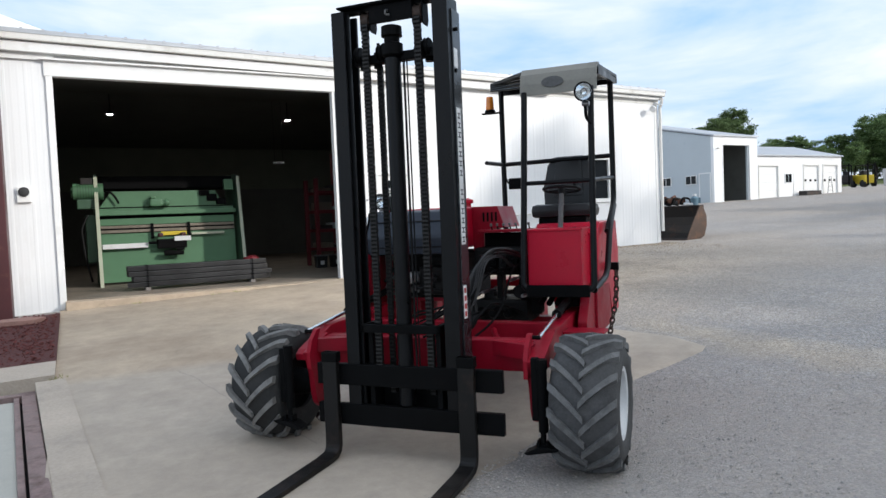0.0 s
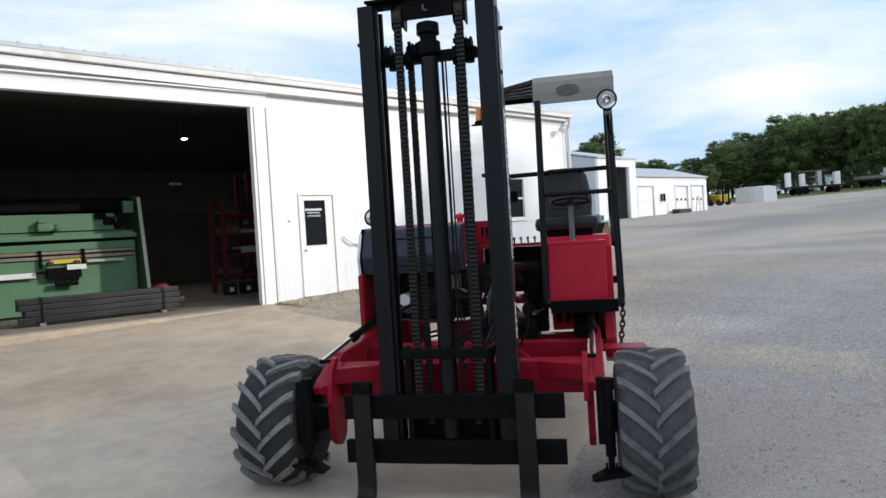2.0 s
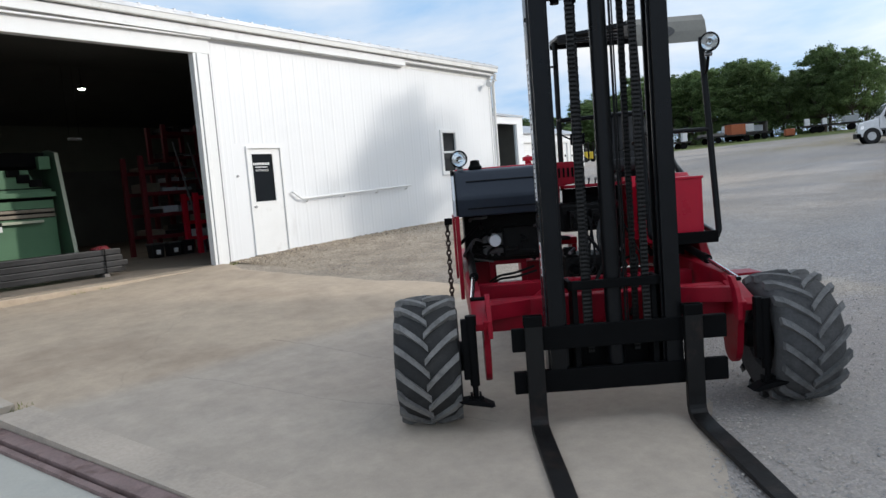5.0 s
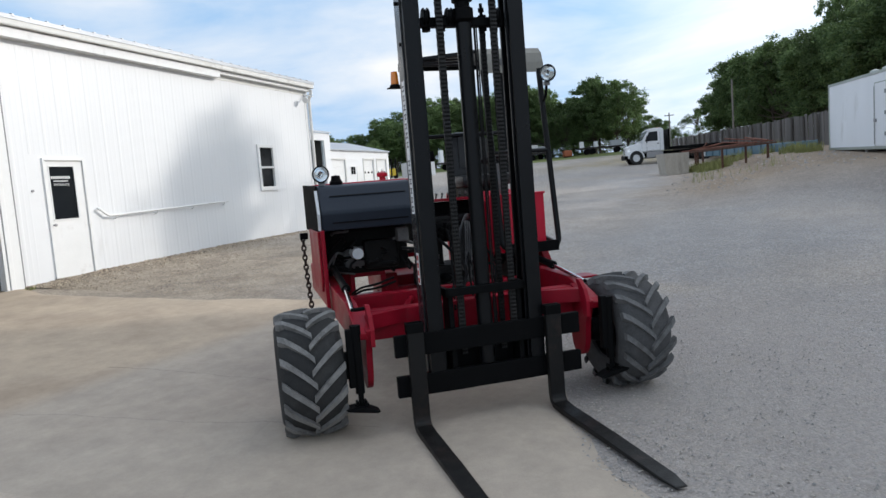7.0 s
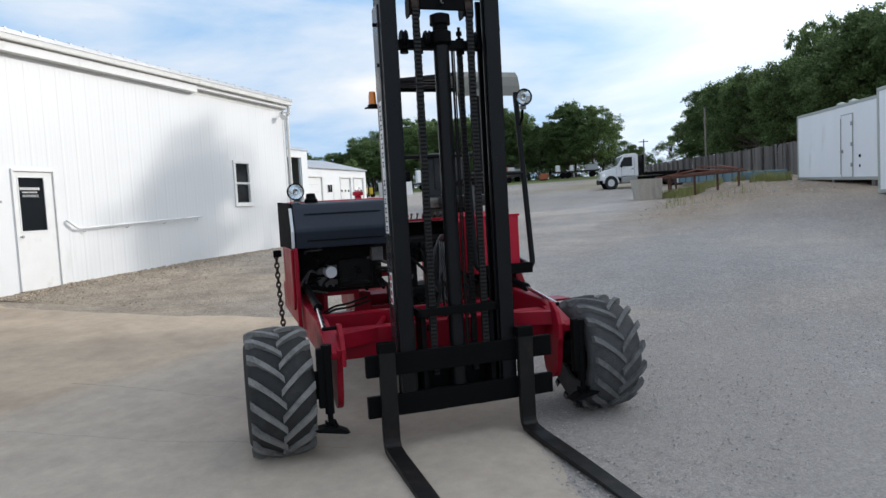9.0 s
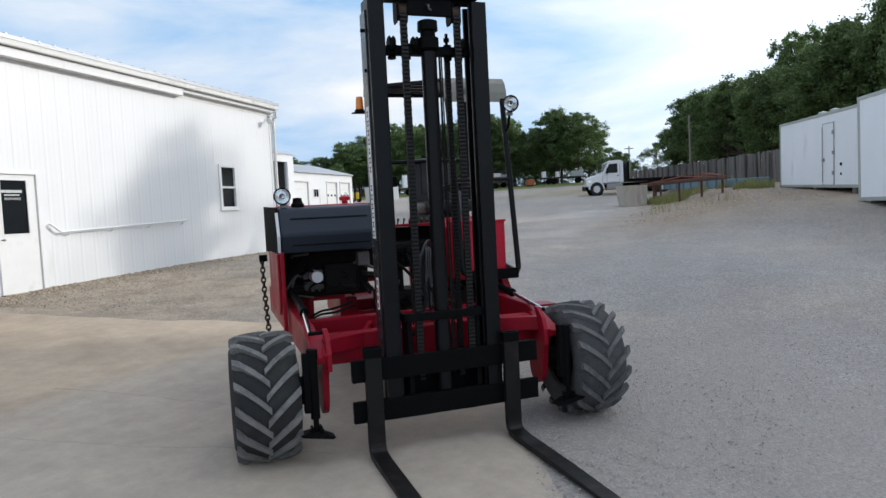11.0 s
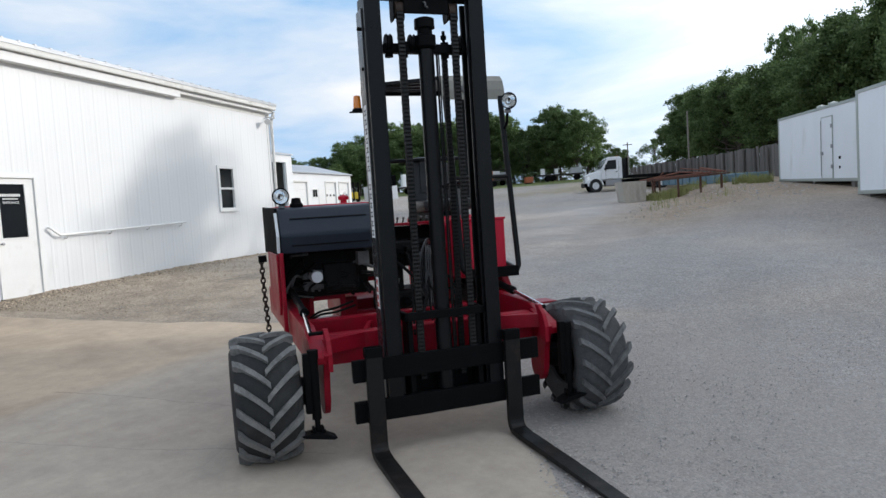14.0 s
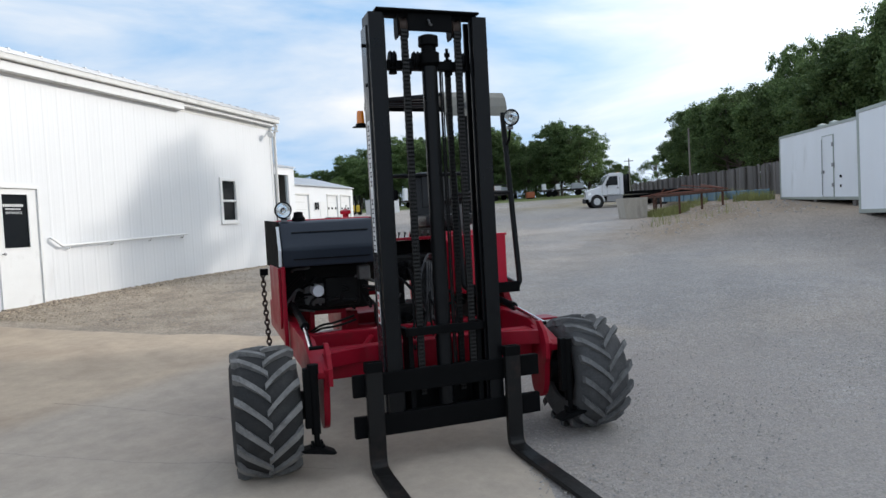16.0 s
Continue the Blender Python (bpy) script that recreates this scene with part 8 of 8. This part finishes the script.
# ---- trees ----
def leaf_material(name, c0, c1):
    m = bpy.data.materials.new(name)
    m.use_nodes = True
    n, l = m.node_tree.nodes, m.node_tree.links
    bs = n["Principled BSDF"]
    bs.inputs["Roughness"].default_value = 0.6
    bs.inputs["Specular IOR Level"].default_value = 0.25
    bs.inputs["Subsurface Weight"].default_value = 0.0
    ge = n.new("ShaderNodeNewGeometry")
    inf = n.new("ShaderNodeObjectInfo")
    mx = n.new("ShaderNodeMixRGB")
    mx.inputs["Color1"].default_value, mx.inputs["Color2"].default_value = (*c0, 1), (*c1, 1)
    l.new(ge.outputs["Random Per Island"], mx.inputs["Fac"])
    rg = n.new("ShaderNodeMapRange")
    rg.inputs["To Min"].default_value, rg.inputs["To Max"].default_value = 0.75, 1.25
    l.new(inf.outputs["Random"], rg.inputs["Value"])
    sc_ = n.new("ShaderNodeVectorMath")
    sc_.operation = "SCALE"
    l.new(mx.outputs["Color"], sc_.inputs[0])
    l.new(rg.outputs[0], sc_.inputs["Scale"])
    l.new(sc_.outputs["Vector"], bs.inputs["Base Color"])
    tl = n.new("ShaderNodeBsdfTranslucent")
    l.new(sc_.outputs["Vector"], tl.inputs["Color"])
    ms = n.new("ShaderNodeMixShader")
    ms.inputs["Fac"].default_value = 0.38
    l.new(bs.outputs["BSDF"], ms.inputs[1])
    l.new(tl.outputs["BSDF"], ms.inputs[2])
    l.new(ms.outputs["Shader"], n["Material Output"].inputs["Surface"])
    return m


LEAF = leaf_material("tree_leaves", (0.060, 0.104, 0.040), (0.185, 0.26, 0.10))


def make_tree(seed, h, spread, clumps, leaves, leaf, low=0.25, fine=1.0):
    """A tapered trunk, forked limbs and a crown of many leaf clumps with gaps."""
    pr3 = random.Random(seed)
    t = thing("tree", pose(0, 0, -200), "tall leafy broadleaf tree", "tree", group="trees round the yard")
    bm = bmesh.new()
    lean = Vector((pr3.uniform(-0.04, 0.04), pr3.uniform(-0.04, 0.04), 0))
    prev = Vector((0, 0, -0.3))
    for k in range(5):
        nxt = Vector((lean.x * h * k / 4, lean.y * h * k / 4, h * 0.72 * (k + 1) / 5))
        cyl(bm, prev, nxt, 0.028 * h * (1 - k / 5.5) / 1.6, 9, 0.028 * h * (1 - (k + 1) / 5.5) / 1.6, caps=False)
        prev = nxt
    cents = []
    for k in range(clumps):
        u = low + (1 - low) * pr3.random() ** 0.85
        prof = (1.0 if fine == 1.0 else 0.75 + 0.4 * pr3.random()) * math.sin(math.pi * min(1.0, (u - low * 0.6) / (1.02 - low * 0.6)) ** 0.8)
        a, r = pr3.uniform(0, 6.283), spread * prof * math.sqrt(pr3.uniform(0.1, 1.0))
        c = Vector((r * math.cos(a), r * math.sin(a), u * h * 0.95))
        cents.append((c, fine * pr3.uniform(0.045, 0.135) * h * (0.6 + 0.5 * prof)))
        if k % 2 == 0:
            s = Vector((0, 0, min(c.z * 0.75, h * 0.6)))
            mid = s.lerp(c, 0.5) + Vector((0, 0, 0.03 * h))
            cyl(bm, s, mid, 0.007 * h, 6, 0.0045 * h, caps=False)
            cyl(bm, mid, c, 0.0045 * h, 6, 0.0015 * h, caps=False)
    part("trunk", bm, BARK, t)
    vs, fs = [], []
    per = leaves // clumps
    for c, rad in cents:
        for q in range(per):
            d = Vector((pr3.gauss(0, 1), pr3.gauss(0, 1), pr3.gauss(0, 1)))
            d.normalize()
            p = c + d * rad * pr3.uniform(0.45, 1.05) * Vector((1, 1, 0.75)).length / 1.6
            p.z = c.z + (p.z - c.z) * 0.8
            n_ = Vector((pr3.gauss(0, 1), pr3.gauss(0, 1), pr3.gauss(0.6, 1))).normalized()
            u_ = n_.orthogonal().normalized()
            u_.rotate(Matrix.Rotation(pr3.uniform(0, 6.28), 3, n_))
            v_ = n_.cross(u_)
            s = leaf * pr3.uniform(0.6, 1.3)
            b = len(vs)
            vs.extend([tuple(p - u_ * s), tuple(p + v_ * s * 0.55), tuple(p + u_ * s), tuple(p - v_ * s * 0.55)])
            fs.append((b, b + 1, b + 2, b + 3))
    me = bpy.data.meshes.new("crown")
    me.from_pydata(vs, [], fs)
    me.materials.append(LEAF)
    o = new("crown", me)
    o.parent = t
    return t


def lobed_tree(seed, h, spread, lobes, leaves, leaf, low=0.3):
    """A broadleaf tree: a trunk that forks into limbs, each with a rounded lobe of leaf clumps, and gaps between the lobes."""
    pr4 = random.Random(seed)
    t = thing("tree", pose(0, 0, -200), "tall leafy broadleaf tree", "tree", group="trees round the yard")
    bm = bmesh.new()
    fork_z = h * (low + 0.08)
    lean = Vector((pr4.uniform(-0.5, 0.5), pr4.uniform(-0.5, 0.5), 0))
    base_r = 0.017 * h
    cyl(bm, (0, 0, -0.3), lean * 0.5 + Vector((0, 0, fork_z * 0.6)), base_r * 1.2, 10, base_r * 0.95, caps=False)
    top = lean + Vector((0, 0, fork_z))
    cyl(bm, lean * 0.5 + Vector((0, 0, fork_z * 0.6)), top, base_r * 0.95, 10, base_r * 0.75, caps=False)
    cents = []
    for k in range(lobes):
        u = (k + 0.5) / lobes
        zc = h * (low + 0.12 + (0.80 - low) * u ** 0.85)
        width = spread * math.sqrt(max(0.05, 1 - (1.9 * (zc / h - 0.56)) ** 2))
        ang = k * 2.4 + pr4.uniform(-0.5, 0.5)
        rr = width * pr4.uniform(0.35, 0.8)
        c = lean + Vector((rr * math.cos(ang), rr * math.sin(ang), zc))
        rad = h * pr4.uniform(0.10, 0.165)
        if k == lobes - 1:
            c, rad = lean + Vector((0, 0, h * 0.88)), h * 0.11
        cents.append((c, rad))
        elbow = top.lerp(c, 0.5) + Vector((0, 0, -0.02 * h))
        cyl(bm, top, elbow, base_r * 0.5, 7, base_r * 0.32, caps=False)
        cyl(bm, elbow, c, base_r * 0.32, 6, base_r * 0.1, caps=False)
        for q in range(3):
            d = Vector((pr4.gauss(0, 1), pr4.gauss(0, 1), pr4.gauss(0.3, 0.6))).normalized()
            cyl(bm, c - d * 0.1, c + d * rad * 0.9, base_r * 0.12, 5, base_r * 0.04, caps=False)
    part("trunk", bm, BARK, t)
    vs, fs = [], []
    clumps = []
    for c, rad in cents:
        for q in range(20):
            d = Vector((pr4.gauss(0, 1), pr4.gauss(0, 1), pr4.gauss(0.15, 0.9))).normalized()
            clumps.append((c + d * rad * pr4.uniform(0.55, 1.08), rad * pr4.uniform(0.20, 0.42)))
    per = leaves // len(clumps)
    for c, rad in clumps:
        for q in range(per):
            d = Vector((pr4.gauss(0, 1), pr4.gauss(0, 1), pr4.gauss(0, 0.65)))
            p = c + d * rad * 0.55
            n_ = Vector((pr4.gauss(0, 1), pr4.gauss(0, 1), pr4.gauss(0.7, 1))).normalized()
            u_ = n_.orthogonal().normalized()
            u_.rotate(Matrix.Rotation(pr4.uniform(0, 6.28), 3, n_))
            v_ = n_.cross(u_)
            sz = leaf * pr4.uniform(0.6, 1.3)
            b = len(vs)
            vs.extend([tuple(p - u_ * sz), tuple(p + v_ * sz * 0.6), tuple(p + u_ * sz), tuple(p - v_ * sz * 0.6)])
            fs.append((b, b + 1, b + 2, b + 3))
    me = bpy.data.meshes.new("crown")
    me.from_pydata(vs, [], fs)
    me.materials.append(LEAF)
    o = new("crown", me)
    o.parent = t
    return t


kinds = [make_tree(s, 12.0, sp_, cl, 15000, 0.15, lo) for s, sp_, cl, lo in ((1, 3.5, 80, 0.24), (2, 4.1, 95, 0.20), (3, 3.1, 70, 0.30), (4, 4.4, 100, 0.18), (5, 7.5, 90, 0.03))]
kinds += [lobed_tree(s, 12.0, sp_, lb, 24000, 0.125, lo) for s, sp_, lb, lo in ((11, 3.6, 13, 0.20), (12, 4.2, 15, 0.14), (13, 3.1, 11, 0.26), (14, 4.6, 16, 0.16))]
kinds.append(make_tree(21, 12.0, 3.9, 110, 5200, 0.13, 0.18, 0.85))
prng = random.Random(33)
spots = []
def row(x0, y0, x1, y1, n, h0, h1, jit=2.5):
    for k in range(n):
        t = (k + 0.5) / n
        spots.append((x0 + (x1 - x0) * t + prng.uniform(-jit, jit), y0 + (y1 - y0) * t + prng.uniform(-jit, jit), prng.uniform(h0, h1)))
def belt(x0, y0, x1, y1, n, h0, h1, jit=2.0):
    for k in range(n):
        t = (k + 0.5) / n
        spots.append((x0 + (x1 - x0) * t + prng.uniform(-jit, jit), y0 + (y1 - y0) * t + prng.uniform(-jit, jit), h0 + (h1 - h0) * t + prng.uniform(-0.9, 0.7)))
# line at the far end of the yard
row(97.8, 44.7, 101.9, 36.8, 4, 7.6, 9.0, 1.5)
row(101.9, 36.8, 107.0, 26.9, 4, 10.5, 12.3)
row(106.0, 48.9, 110.1, 40.0, 4, 9.3, 10.8, 1.5)
row(110.1, 40.0, 115.2, 29.1, 4, 12.0, 13.8)
row(105.5, 27.9, 107.8, 15.7, 5, 11.5, 13.2)
row(107.8, 15.7, 109.6, 6.0, 4, 8.4, 10.2)
row(115.3, 27.1, 117.9, 5.7, 7, 9.0, 11.0)
row(90.6, 58.5, 97.8, 44.7, 5, 6.5, 8.0)
low_trees = len(spots)
row(107.0, 52.9, 119.4, 29.2, 10, 4.5, 6.0)
row(118.3, 29.2, 122.2, -5.5, 14, 4.5, 6.5)
row(103.6, -11.8, 78.8, -22.3, 8, 4.0, 5.5)
row(99.8, 42.7, 106.4, 10.5, 11, 3.0, 4.2, 0.8)
low_end = len(spots)
spots += [(100.5, -9.1, 7.8), (103.1, -10.8, 9), (107.4, 9.7, 12.8), (107.0, 6.0, 11.8)]
# south belt behind the fence
belt(95.3, -11.8, 86.0, -14.8, 4, 11.9, 11.0)
belt(86.0, -14.8, 62.2, -22.6, 9, 10.2, 11.5)
belt(97.4, -17.0, 64.3, -28.6, 10, 10.6, 12.6)
belt(62.2, -22.6, 43.6, -27.5, 9, 11.2, 13.2)
belt(68.4, -29.5, 49.8, -34.9, 8, 12.6, 15.6)
spots += [(x, -33.0, h) for x, h in ((-6, 12.4), (-2, 12.8), (2, 12.6), (5.5, 12.8), (9.5, 12.7), (13.2, 12.9), (14.2, 15.8), (22.5, 11.8), (25.0, 12.0), (28.5, 17.4), (33.5, 13.0), (37.0, 12.5))]
slim = [(64.0, -20.5, 14.0), (43.5, -25.2, 13.8)]
spots += slim
row(41.5, -39.1, -6.0, -42.0, 12, 11, 13.5)
# behind the far buildings
spots += [(73.0, 49.3, 11.6), (78.5, 52.6, 9.6), (68.6, 48.8, 10.0), (82.3, 42.4, 5.4), (86.4, 40.4, 5.6), (71.0, 51.9, 9.0), (79.5, 47.6, 5.4)]
for i, (x, y, h) in enumerate(spots):
    k = h / 12.0
    src = kinds[4] if low_trees <= i < low_end else kinds[9] if y == -33.0 and 24 < x < 38 else kinds[5 + i % 4] if x > 38 else kinds[i % 4]
    o = copy_thing(src, pose(x, y, float(ground_z(x, y)) - 0.1, 0, 0, prng.uniform(0, 360)))
    wide = 1.08 if x > 38 and not low_trees <= i < low_end else 1.0
    if (x, y, h) in slim:
        wide = 0.6
    o.scale = (wide * k * prng.uniform(0.9, 1.15), wide * k * prng.uniform(0.9, 1.15), k)
for t in kinds:
    for o in (*t.children_recursive, t):
        bpy.data.objects.remove(o)
